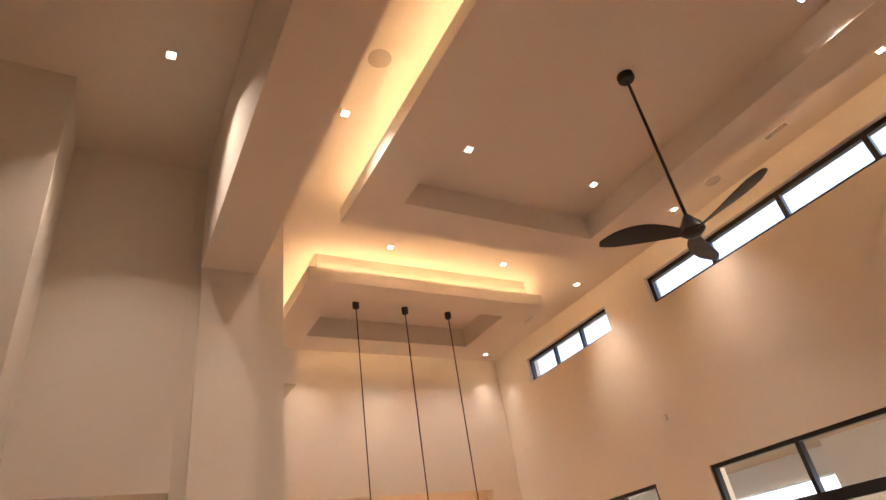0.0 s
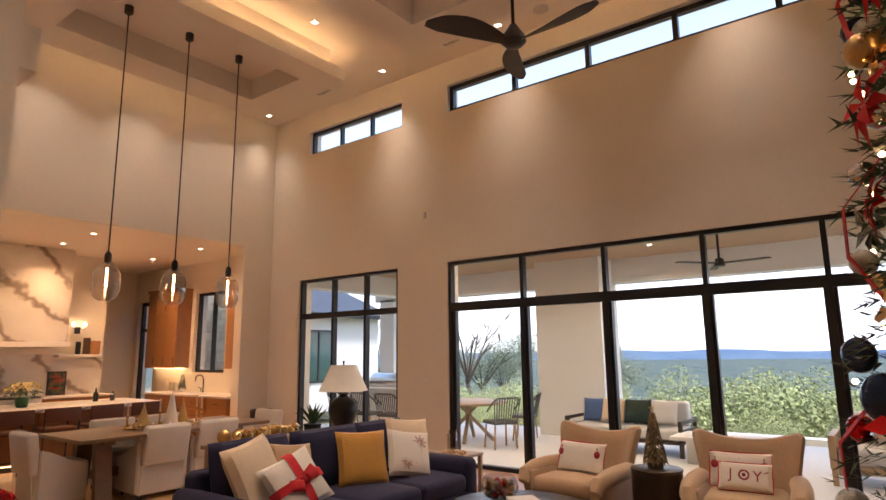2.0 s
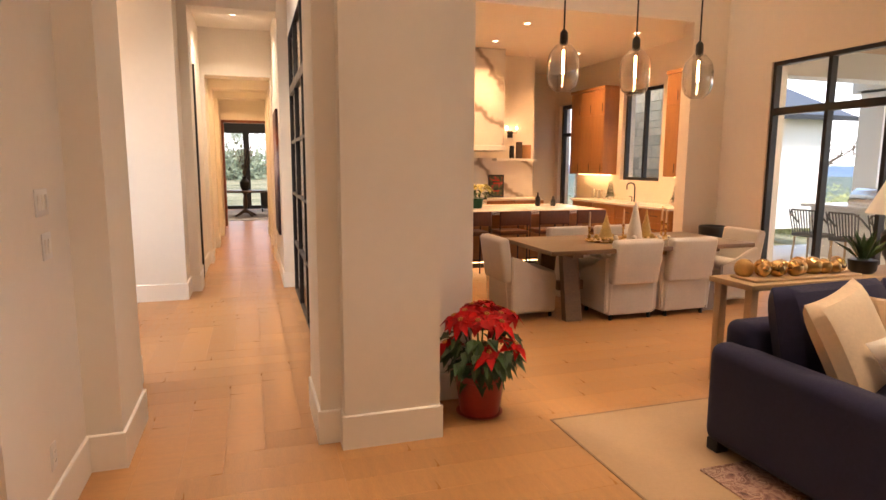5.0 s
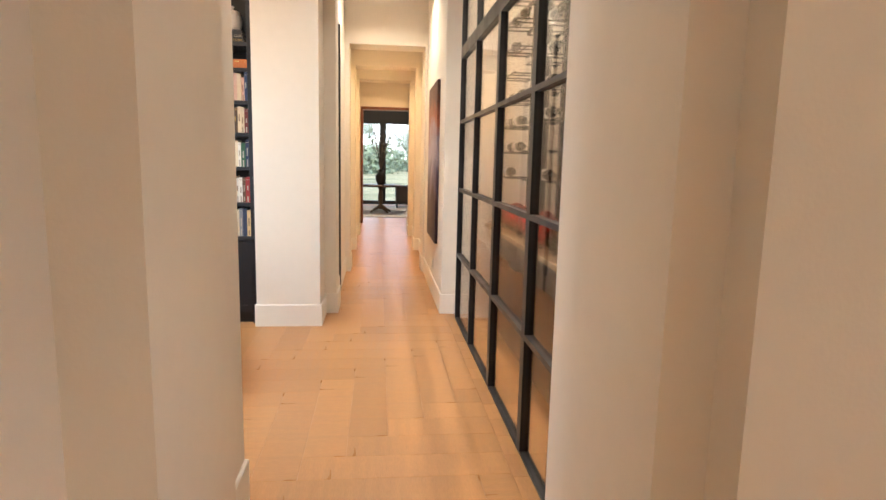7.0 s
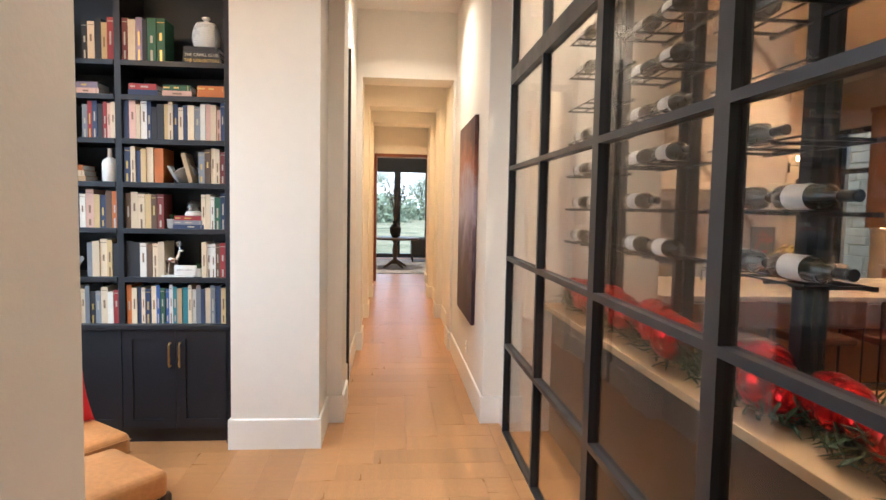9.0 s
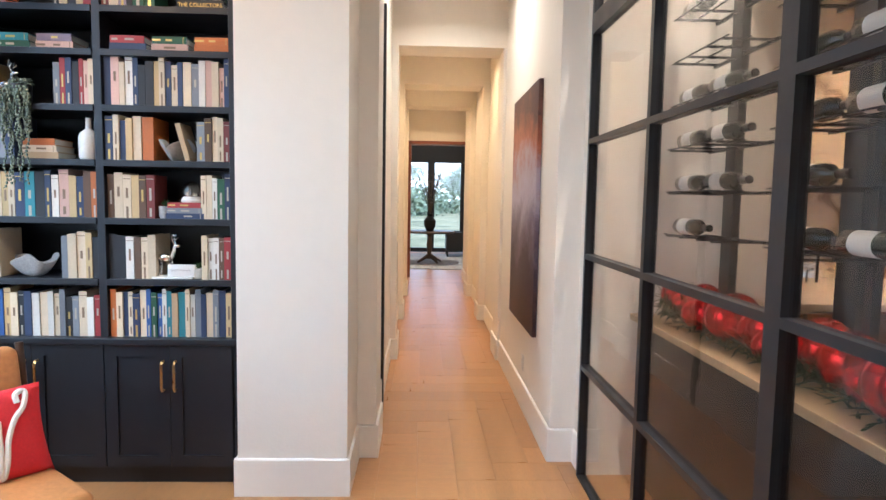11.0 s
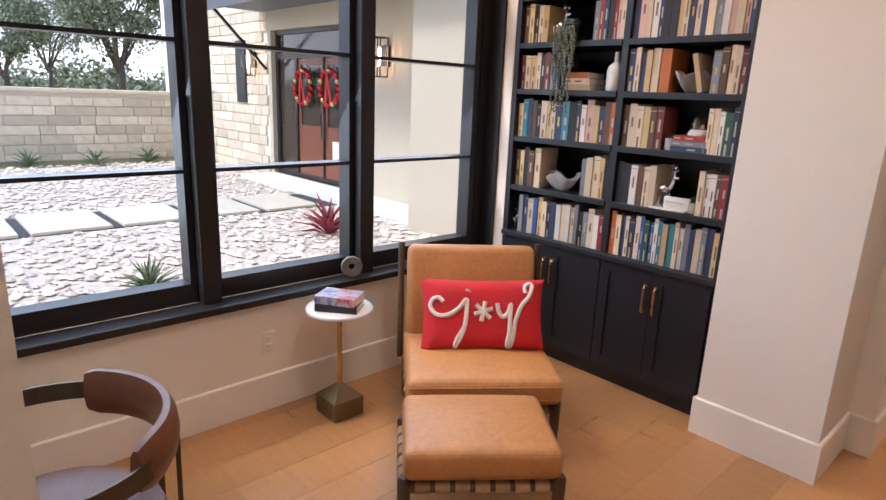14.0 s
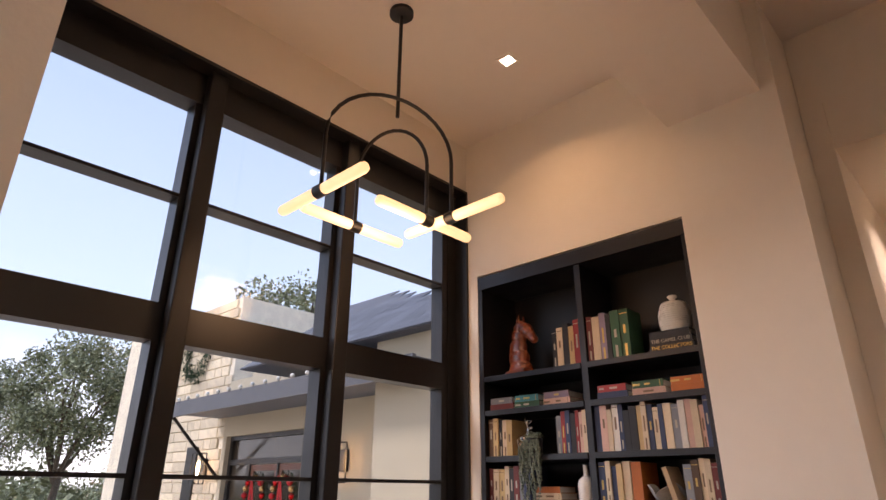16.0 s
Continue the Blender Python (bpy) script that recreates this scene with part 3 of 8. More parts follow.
# baseboards: a tall flat board with a small chamfer
def baseboard(pts, h=0.195, t=0.016):
    b = B()
    for (xa, ya), (xb, yb) in zip(pts, pts[1:]):
        d = Vector((xb - xa, yb - ya, 0)).normalized()
        nrm = Vector((d.y, -d.x, 0))
        prof = [(0, 0), (t, 0), (t, h - 0.006), (t - 0.006, h), (0, h)]
        r = []
        for p, s in (((xa, ya), -t), ((xb, yb), t)):
            q = Vector((*p, 0)) + d * (s * 0.99)
            r.append([b.verts.new(q + nrm * o + Vector((0, 0, z))) for o, z in prof])
        n = len(prof)
        for k in range(n):
            b.faces.new((r[0][k], r[0][(k + 1) % n], r[1][(k + 1) % n], r[1][k]))
        b.faces.new(r[0][::-1])
        b.faces.new(r[1])
    bmesh.ops.recalc_face_normals(b, faces=b.faces)
    struct("baseboard", b, TRIM, "tall white painted baseboard", "baseboard")


baseboard([(-0.30, 6.66), (-0.30, 6.36), (-0.34, 6.36), (-0.34, 5.79), (-0.22, 5.79), (-0.22, 5.68), (0.33, 5.68), (0.33, 6.20), (0.72, 6.20), (0.72, 6.36)])
baseboard([(-1.98, 7.142), (-1.485, 7.142), (-1.485, 6.43), (-1.35, 6.43), (-1.35, 5.82), (-1.52, 5.82), (-1.52, 4.83), (-3.55, 4.83)][::-1])
baseboard([(-1.98, 10.02), (-1.98, 9.94), (-1.43, 9.94), (-1.43, 10.40), (-1.32, 10.40), (-1.32, 10.78), (-1.36, 10.78), (-1.36, 12.58), (-1.30, 12.58), (-1.30, 12.98), (-1.37, 12.98), (-1.37, 14.5), (-1.30, 14.5), (-1.30, 14.9), (-1.37, 14.9), (-1.37, 16.4), (-1.30, 16.4), (-1.30, 16.8), (-1.37, 16.8), (-1.37, 18.7)])
baseboard([(-0.16, 10.19), (-0.16, 10.35), (-0.305, 10.35), (-0.305, 12.58), (-0.33, 12.58), (-0.33, 12.98), (-0.245, 12.98), (-0.245, 14.5), (-0.33, 14.5), (-0.33, 14.9), (-0.245, 14.9), (-0.245, 16.4), (-0.33, 16.4), (-0.33, 16.8), (-0.245, 16.8), (-0.245, 18.7)][::-1])
baseboard([(-3.53, 10.03), (-3.53, 6.9), (-1.98, 6.9), (-1.98, 7.142)][::-1])
baseboard([(6.54, 10.43), (6.54, 9.56)])
baseboard([(6.54, 7.01), (6.54, 6.02)])
baseboard([(6.54, -0.32), (6.54, -3.0), (-3.55, -3.0), (-3.55, 4.83)][::-1])
baseboard([(5.89, 10.43), (6.54, 10.43)])


# windows
def window(name, x, ys, z0, z1, rails, frame_w=0.06, depth=0.09, label="", foot=None):
    """A black steel window in an x wall: ys are the centres of the uprights, rails the heights of cross bars."""
    w = struct(name, holed(B(), "x", x - depth / 2, x + depth / 2, ys[0], ys[-1], z0, z1,
                           [(a + frame_w / 2 + (frame_w / 2 if i == 0 else 0), b - frame_w / 2 - (frame_w / 2 if i == len(ys) - 2 else 0), c + (f0 if j else foot or frame_w), d - (f1 if j < len(rails) else frame_w))
                            for i, (a, b) in enumerate(zip(ys, ys[1:]))
                            for j, (c, d, f0, f1) in enumerate(zip([z0] + [r[0] for r in rails], [r[0] for r in rails] + [z1], [frame_w] + [r[1] / 2 for r in rails], [r[1] / 2 for r in rails] + [frame_w]))]),
               BLACK, label, "window")
    for i, (a, b) in enumerate(zip(ys, ys[1:])):
        p = part("pane", box(B(), x - 0.006, a + 0.01, z0 + 0.02, x + 0.006, b - 0.01, z1 - 0.02), GLASS, w, smooth=False)
        p.visible_shadow = False
    return w


window("window_1", 6.62, [7.03, 7.82, 8.64, 9.54], 0.0, ZH, [(2.36, 0.10)], 0.055, 0.10, "black steel patio window with transom lights")
window("window_2", 6.62, [-0.30, 0.98, 2.21, 3.45, 4.69, 6.0], 0.0, ZH, [(2.35, 0.13)], 0.055, 0.10, "wide black sliding patio doors with transom lights")
stiles = B()
for y in (0.98, 2.21, 3.45, 4.69):
    box(stiles, 6.60, y - 0.065, 0.0, 6.69, y + 0.065, 2.30, 0.004)
for y in (-0.24, 5.94):
    box(stiles, 6.60, y - 0.05, 0.0, 6.69, y + 0.05, 2.30, 0.004)
struct("trim", stiles, BLACK, "black stiles of the sliding patio doors", "trim")
window("window_3", 6.66, [6.94, 7.75, 8.55, 9.36], ZC0, ZC1, [], 0.05, 0.08, "black framed clerestory window")
window("window_4", 6.66, [-0.06, 1.14, 2.32, 3.53, 4.73, 5.95], ZC0, ZC1, [], 0.07, 0.08, "long black framed clerestory window")
window("window_5", 6.66, [11.94, 12.55, 13.17], 1.29, 3.06, [], 0.06, 0.08, "black kitchen casement window")
window("window_6", 6.66, [14.9, 15.8], 0.0, 3.0, [(2.3, 0.08)], 0.09, 0.08, "black framed glass kitchen door")
window("window_7", -3.68, [6.92, 8.125, 9.015, 10.03], 0.62, 3.80, [(1.245, 0.018), (1.81, 0.018), (2.45, 0.17), (3.07, 0.018)], 0.15, 0.10, "tall black steel library window with thin glazing bars", 0.095)
struct("sill", box(B(), -3.62, 6.91, 0.585, -3.49, 10.03, 0.622, 0.006), BLACK, "deep black window sill", "sill")
lin = B()
for y in (6.92, 10.01):
    box(lin, -3.83, y, 0.62, -3.52, y + 0.02, 3.80)
box(lin, -3.83, 6.92, 3.78, -3.52, 10.03, 3.80)
struct("trim", lin, BLACK, "black metal reveal lining the library window", "trim")
mul = B()
for y in (8.125, 9.015):
    box(mul, -3.625, y - 0.045, 0.62, -3.56, y + 0.045, 3.78, 0.006)
box(mul, -3.74, 6.94, 3.60, -3.62, 10.01, 3.779)
box(mul, -3.74, 9.93, 0.63, -3.622, 10.009, 3.57)
struct("trim", mul, BLACK, "black window posts", "trim")
b = holed(B(), "y", 24.6, 24.7, -1.75, 0.35, 0.0, 3.15, [(-1.56, -0.90, 0.12, 2.62), (-0.70, 0.06, 0.12, 2.62)])
fd = struct("door_2", b, BLACK, "black steel french doors to the garden", "door")
for a, c in ((-1.57, -0.89), (-0.71, 0.07)):
    part("pane", box(B(), a, 24.645, 0.11, c, 24.655, 2.63), GLASS, fd, smooth=False).visible_shadow = False
trimdoor = B()
for a in ((-1.34, -1.29), (-0.14, -0.09)):
    box(trimdoor, a[0], 18.66, 0, a[1], 19.03, 2.65)
box(trimdoor, -1.34, 18.66, 2.60, -0.09, 19.03, 2.66)
struct("door_frame", trimdoor, DOORWOOD, "dark stained wood door frame", "door")

# steel and glass cellar wall along the hall
b = holed(B(), "x", -0.19, -0.14, 6.62, 10.17, 0.0, 3.08,
          [(a + (0.034 if a in (7.53, 8.43) else 0.016), c - (0.034 if c in (7.53, 8.43) else 0.016), d + (0.05 if d == 2.44 else 0.014), e - (0.05 if e == 2.44 else 0.014))
           for a, c in ((6.63, 7.53), (7.53, 8.43), (8.43, 9.32), (9.32, 10.16)) for d, e in ((0.0, 0.62), (0.62, 1.225), (1.225, 1.835), (1.835, 2.44), (2.44, 3.08))])
cellar = struct("cellar_wall", b, BLACK, "black steel grid wall with glass panes", "partition")
for a, c in ((6.63, 7.53), (7.53, 8.43), (8.43, 9.32), (9.32, 10.16)):
    part("pane", box(B(), -0.168, a, 0.01, -0.160, c, 3.07), SMOKE, cellar, smooth=False).visible_shadow = False
b = holed(B(), "x", 0.56, 0.62, 6.36, 10.17, 0.0, 3.06, [(6.42, 7.5, 0.06, 3.0), (7.56, 8.17, 0.06, 3.0), (8.29, 9.14, 0.06, 3.0), (9.26, 10.1, 0.06, 3.0)])
cellar2 = struct("cellar_wall_far", b, BLACK, "black steel and glass wall towards the kitchen", "partition")
part("pane", box(B(), 0.586, 6.38, 0.03, 0.592, 10.15, 3.03), SMOKE, cellar2, smooth=False).visible_shadow = False

# ---- recessed lamps and added fill lamps ----
def downlight(x, y, z, watts, spread=80, colour=WARM):
    t = thing("downlight", "small square recessed ceiling downlight, lit", "light", (x, y, z), group="recessed downlights")
    b = holed(B(), "y", -0.004, 0.004, -0.055, 0.055, -0.055, 0.055, [(-0.036, 0.036, -0.036, 0.036)])
    bmesh.ops.rotate(b, verts=b.verts, matrix=Matrix.Rotation(radians(90), 3, "X"))
    part("frame", b, TRIM, t, smooth=False)
    part("lens", box(B(), -0.035, -0.035, -0.002, 0.035, 0.035, 0.004), CANLIGHT, t, smooth=False)
    if watts:
        lamp("AREA", (x, y, z - 0.012), (x, y, 0), watts, 0.07, colour, spread, name="downlight_lamp")


for x, y, w_ in ((0.9, 4.45, 6), (2.41, 6.72, 3), (4.37, 6.72, 3), (6.1, 6.99, 3.2), (6.1, 10.1, 2), (6.1, 4.67, 3.2), (6.1, 1.58, 3.2), (0.9, 1.5, 6), (2.2, 9.72, 4), (3.7, 9.72, 4), (5.1, 9.72, 3.2)):
    downlight(x, y, ZTOP - 0.003, 0.62 * w_, 72 if x > 6 else 50 if 6 < y < 9 else 95)
for x, y in ((2.33, 4.36), (4.25, 4.42), (4.34, 1.46), (2.33, 1.46)):
    downlight(x, y, 6.247, 6, 90)
for x, y in ((-0.80, 4.29), (-0.83, 1.2)):
    downlight(x, y, ZTOP - 0.003, 5.4, 95)
for x, y in ((3.51, 11.35), (3.56, 12.75), (5.55, 13.3), (5.52, 11.37), (1.6, 12.3)):
    downlight(x, y, 3.757, 9, 120, (1.0, 0.58, 0.27))
for x, y in ((7.7, 8.3), (7.7, 5.4), (7.7, 2.4), (9.9, 8.3), (9.9, 3.9), (9.9, 0.6)):
    downlight(x, y, 3.547, 11, 150, (1.0, 0.80, 0.58))
downlight(-2.68, 9.45, 4.177, 2.5, 130, AMBER)
downlight(-0.85, 8.1, 4.177, 8.5, 120, (1.0, 0.87, 0.72))
for y in (11.6, 13.7, 15.6, 17.7):
    downlight(-0.83, y, 3.617 if y < 12.5 else 3.377, 6 if y < 12.5 else 5, 130, (1.0, 0.85, 0.68) if y < 12.5 else (1.0, 0.66, 0.34))
# added fill under the far room ceiling, no fixture modelled
lamp("AREA", (-0.8, 21.5, 4.48), (-0.8, 21.5, 0), 30, 0.3, name="far_room_lamp")
# added area lamp just inside the library window, boosting its daylight
day = lamp("AREA", (-3.50, 8.55, 1.75), (-1.2, 8.55, 0.0), 12, 1.0, (0.78, 0.90, 1.0), 140, "window_daylight")
day.data.shape, day.data.size, day.data.size_y = "RECTANGLE", 2.7, 2.1

lamp("POINT", (-2.86, 8.74, 2.86), (-2.86, 8.74, 0), 6, 0.2, AMBER, name="chandelier_lamp")
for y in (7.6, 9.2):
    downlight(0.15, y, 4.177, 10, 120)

# ---- living room ----
def pillow(at, rx, rz, w, h, t, mat, label, ry=0):
    """A throw pillow standing on its edge, leaned by rx, turned by rz."""
    ob = solo("throw_pillow", cushion(B(), w, h, t, 0.42, n=14, pinch=0.07), mat, label, "pillow")
    ob.matrix_world = pose(*at, rx, ry, rz)
    return ob


def sofa():
    t = thing("sectional_sofa", "dark navy upholstered sectional sofa with chaise on the rug", "sofa")
    b = softbox(B(), 1.78, 3.98, 0.05, 4.30, 5.12, 0.30, 0.02)
    softbox(b, 1.74, 3.46, 0.05, 2.74, 4.1, 0.30, 0.02)
    part("base", b, NAVY, t)
    part("chaise_cushion", softbox(B(), 1.75, 3.41, 0.28, 2.77, 4.74, 0.47, 0.075, 0.03), NAVY, t)
    part("seat_cushion", softbox(B(), 2.78, 3.98, 0.29, 3.46, 4.75, 0.47, 0.065, 0.025), NAVY, t)
    part("seat_cushion", softbox(B(), 3.47, 3.98, 0.29, 4.15, 4.75, 0.47, 0.065, 0.025), NAVY, t)
    part("arm", softbox(B(), 1.71, 4.02, 0.05, 1.90, 5.13, 0.62, 0.07), NAVY, t)
    part("arm", softbox(B(), 4.14, 3.98, 0.05, 4.34, 5.13, 0.61, 0.07), NAVY, t)
    part("backrest", softbox(B(), 1.82, 4.93, 0.28, 4.18, 5.14, 0.74, 0.06), NAVY, t)
    for x, w, tilt, lean in ((2.26, 0.80, 4, 14), (3.06, 0.78, -2, 11), (3.76, 0.70, -4, 9)):
        c = part("back_cushion", cushion(B(), w, 0.52, 0.25, 0.36, n=14), NAVY, t)
        c.matrix_local = pose(x, 4.83, 0.71, 90 - lean, 0, tilt)
    for x, y in ((1.77, 5.06), (1.77, 4.1), (1.79, 3.51), (2.69, 3.51), (4.27, 4.04), (4.27, 5.06)):
        part("leg", box(B(), x - 0.04, y - 0.04, 0, x + 0.04, y + 0.04, 0.07, 0.004), BLACK, t, "short black block leg")


sofa()
pillow((2.13, 4.62, 0.72), 66, 18, 0.54, 0.54, 0.17, CREAM, "cream throw pillow leaning on a navy sofa", -8)
p = pillow((2.30, 4.33, 0.655), 58, -8, 0.46, 0.46, 0.15, IVORY, "ivory throw pillow tied with a red ribbon bow", -20)
for a in (0, 90):
    b = B()
    pts = []
    for k in range(15):
        u = -1 + 2 * k / 14
        f = max(0.0, 1 - abs(u) ** 4) ** 0.42
        pts.append((u * 0.232 if a == 0 else 0.03, u * 0.232 if a == 90 else -0.02, 0.0755 * f + 0.005))
    ribbon(b, pts, 0.07, 0.004, (0, 1, 0) if a == 0 else (1, 0, 0))
    part("ribbon", b, RED, p, "red satin ribbon")
b = B()
ball(b, 0.035, (0.03, -0.02, 0.095), (1, 1, 0.6))
for s in (-1, 1):
    cushion(b, 0.12, 0.09, 0.045, 0.5, Matrix.Translation((0.03 + s * 0.07, -0.02 + s * 0.02, 0.10)) @ Matrix.Rotation(0.4 * s, 4, "Z"), n=6)
part("bow", b, RED, p, "red satin bow")
pillow((2.52, 4.66, 0.70), 70, -6, 0.42, 0.42, 0.15, BEIGE, "tan velvet throw pillow behind a ribbon pillow", 6)
pillow((3.22, 4.52, 0.70), 70, -22, 0.50, 0.50, 0.17, MUSTARD, "mustard yellow throw pillow on a navy sofa", 2)
pillow((3.98, 4.62, 0.74), 70, -20, 0.50, 0.50, 0.16, CREAM, "cream throw pillow in the sofa corner", 6)
p = pillow((3.74, 4.40, 0.68), 64, -24, 0.46, 0.46, 0.15, IVORY, "ivory pillow embroidered with a red poinsettia", 9)


def flower_applique(parent, z, blooms, mat, name="embroidery"):
    b = B()
    for x, y, r in blooms:
        for k in range(9):
            a = 2 * math.pi * k / 9 + x * 9
            q = [Vector((x + r * f * math.cos(a + d), y + r * f * math.sin(a + d), z)) for f, d in ((0.15, 0), (0.6, 0.17), (1, 0), (0.6, -0.17))]
            pipe(b, q + [q[0]], 0.0028, 4)
    part(name, b, mat, parent, "red stitched flowers")


DARKRED = material("dark_red_thread", (0.32, 0.015, 0.03), 0.7, vary=0.1)
flower_applique(p, 0.072, ((0.02, -0.02, 0.10), (0.09, 0.09, 0.075), (-0.06, -0.11, 0.06)), DARKRED)


def armchair(at, rz, label):
    t = thing("wing_armchair", label, "chair", at, rz, "pair of armchairs")
    # faces +y, base centred
    part("base", softbox(B(), -0.38, -0.36, 0.13, 0.38, 0.36, 0.33, 0.04), BEIGE, t)
    part("seat_cushion", softbox(B(), -0.30, -0.24, 0.32, 0.30, 0.40, 0.47, 0.05, 0.03), BEIGE, t)
    b = B()
    n = 16
    rows = []
    for j in range(7):
        v = j / 6
        z = 0.2 + 0.70 * v
        row = []
        for i in range(n + 1):
            u = -1 + 2 * i / n
            wid = 0.36 + 0.02 * v + 0.12 * max(0, v - 0.35) ** 1.3
            zz = z + (0.075 * abs(u) ** 3 - 0.06 * (1 - u * u)) * v ** 3 - 0.07 * max(0, abs(u) - 0.86) / 0.14 * v ** 4
            y = -0.33 - 0.10 * v + (0.20 * abs(u) ** 3.5) * (1 - 0.25 * v) * (0.55 + 0.45 * math.sin(v * 2.6))
            row.append(Vector((u * wid, y, zz)))
        rows.append(row)
    front = [[b.verts.new(p) for p in r] for r in rows]
    back = [[b.verts.new(p + Vector((p.x * 0.10, -0.10, 0.0))) for p in r] for r in rows]
    for j in range(6):
        for i in range(n):
            b.faces.new((front[j][i], front[j][i + 1], front[j + 1][i + 1], front[j + 1][i]))
            b.faces.new((back[j][i + 1], back[j][i], back[j + 1][i], back[j + 1][i + 1]))
    for i in range(n):
        b.faces.new((front[6][i], front[6][i + 1], back[6][i + 1], back[6][i]))
        b.faces.new((front[0][i + 1], front[0][i], back[0][i], back[0][i + 1]))
    for j in range(6):
        b.faces.new((front[j][0], front[j + 1][0], back[j + 1][0], back[j][0]))
        b.faces.new((front[j + 1][n], front[j][n], back[j][n], back[j + 1][n]))
    o = part("backrest", b, BEIGE, t)
    mod = o.modifiers.new("round", "SUBSURF")
    mod.levels = mod.render_levels = 1
    for s in (-1, 1):
        b = B()
        # scrolled arm, flaring outwards to the front and tapering to the base
        prof = [(-0.34, 0.56, 0.37), (-0.2, 0.585, 0.39), (0.0, 0.585, 0.405), (0.2, 0.575, 0.41), (0.35, 0.54, 0.405), (0.40, 0.47, 0.40)]
        pipe(b, [(s * x, y, z - 0.07) for y, z, x in prof], [0.07, 0.078, 0.08, 0.08, 0.075, 0.05], 14)
        lo, hi = [], []
        for y in (-0.34, 0.38):
            lo += [b.verts.new((s * 0.29, y * 0.95, 0.14)), b.verts.new((s * 0.385, y * 0.95, 0.14))]
            hi += [b.verts.new((s * 0.325, y, 0.52)), b.verts.new((s * 0.465, y, 0.50))]
        quads = ((lo[0], lo[1], lo[3], lo[2]), (hi[0], hi[2], hi[3], hi[1]), (lo[0], lo[2], hi[2], hi[0]), (lo[1], hi[1], hi[3], lo[3]), (lo[0], hi[0], hi[1], lo[1]), (lo[2], lo[3], hi[3], hi[2]))
        made = [b.faces.new(q) for q in quads]
        bmesh.ops.recalc_face_normals(b, faces=made)
        bmesh.ops.bevel(b, geom=list({e for q in made for e in q.edges}), offset=0.03, segments=3, profile=0.5, affect="EDGES")
        part("arm", b, BEIGE, t)
    for x in (-0.31, 0.31):
        for y in (-0.30, 0.30):
            part("leg", cyl(B(), 0.036, 0, 0.135, 0.048, 4, pose(x, y, 0, 0, 0, 45)), BLACK, t, "short dark tapered leg")
    return t


armchair((4.78, 3.08, 0), 82, "beige velvet wing armchair holding an ornament pillow")
armchair((4.86, 1.62, 0), 96, "beige velvet wing armchair holding two festive pillows")


def lumbar(at, rx, rz, w, h, label, joy=False):
    p = pillow(at, rx, rz, w, h, 0.13, IVORY, label)
    b = B()
    for k in range(5 if not joy else 0):
        x = (-0.36 + 0.18 * k) * w * 1.05
        y = 0.03 * (-1) ** k
        ball(b, 0.036, (x, y, 0.052), (1, 1.25 if k % 2 else 1, 0.32), 10, 6)
        bar(b, (x, y + 0.04, 0.058), (x, y + 0.06, 0.058), 0.008)
    if joy:
        for k in range(16):
            a = 2 * math.pi * k / 16
            ball(b, 0.012, (0.036 * math.cos(a), 0.036 * math.sin(a), 0.062), (1, 1, 0.4), 6, 4)
        ball(b, 0.03, (0, 0, 0.056), (1, 1, 0.35), 10, 6)
        pipe(b, [(0.07, 0.03, 0.06), (0.10, 0.05, 0.058), (0.14, 0.02, 0.055), (0.18, 0.04, 0.05)], 0.004, 5)
    part("embroidery", b, DARKRED, p, "red embroidered ornaments")
    e = B()
    pipe(e, [(sx * w * 0.485, sy * h * 0.485, 0) for sx, sy in ((-1, -1), (1, -1), (1, 1), (-1, 1), (-1, -1))], 0.006, 6)
    part("piping", e, RED, p, "red piped edge")
    if joy:
        write("J", 0.12, DARKRED, p, pose(-0.10, 0, 0.066))
        write("Y", 0.12, DARKRED, p, pose(0.10, -0.01, 0.064))
    return p


lumbar((4.76, 3.06, 0.625), 70, -98, 0.52, 0.30, "ivory lumbar pillow with red ornaments on an armchair")
lumbar((4.88, 1.66, 0.63), 70, -84, 0.50, 0.30, "ivory lumbar pillow with red ornaments on an armchair")
lumbar((4.74, 1.60, 0.60), 62, -86, 0.42, 0.24, "small ivory lumbar pillow lettered joy on an armchair", True)


def round_table(at, r, h, legs, label, rz=0):
    t = thing("nesting_coffee_table", label, "table", at, rz, "nest of coffee tables")
    part("tabletop", lathe(B(), [(r - 0.006, h - 0.028), (r, h - 0.022), (r, h - 0.005), (r - 0.005, h)], 56), DARKTOP, t)
    for k in range(3):
        a = 2 * math.pi * k / 3
        c, s = math.cos(a), math.sin(a)
        b = B()
        q = (legs * c, legs * s)
        bar(b, (*q, 0), (*q, h - 0.028), 0.016)
        bar(b, (0, 0, 0.008), (*q, 0.008), 0.016)
        part("leg", b, BRONZE, t, smooth=False)
    return t


round_table((3.45, 3.02, 0.012), 0.56, 0.43, 0.48, "large round dark wood coffee table on thin steel legs", 95)
round_table((3.53, 2.24, 0.012), 0.40, 0.36, 0.33, "medium round dark wood coffee table on thin steel legs", 20)
round_table((2.97, 2.43, 0.012), 0.24, 0.29, 0.19, "small round dark metal side table on thin steel legs", 50)

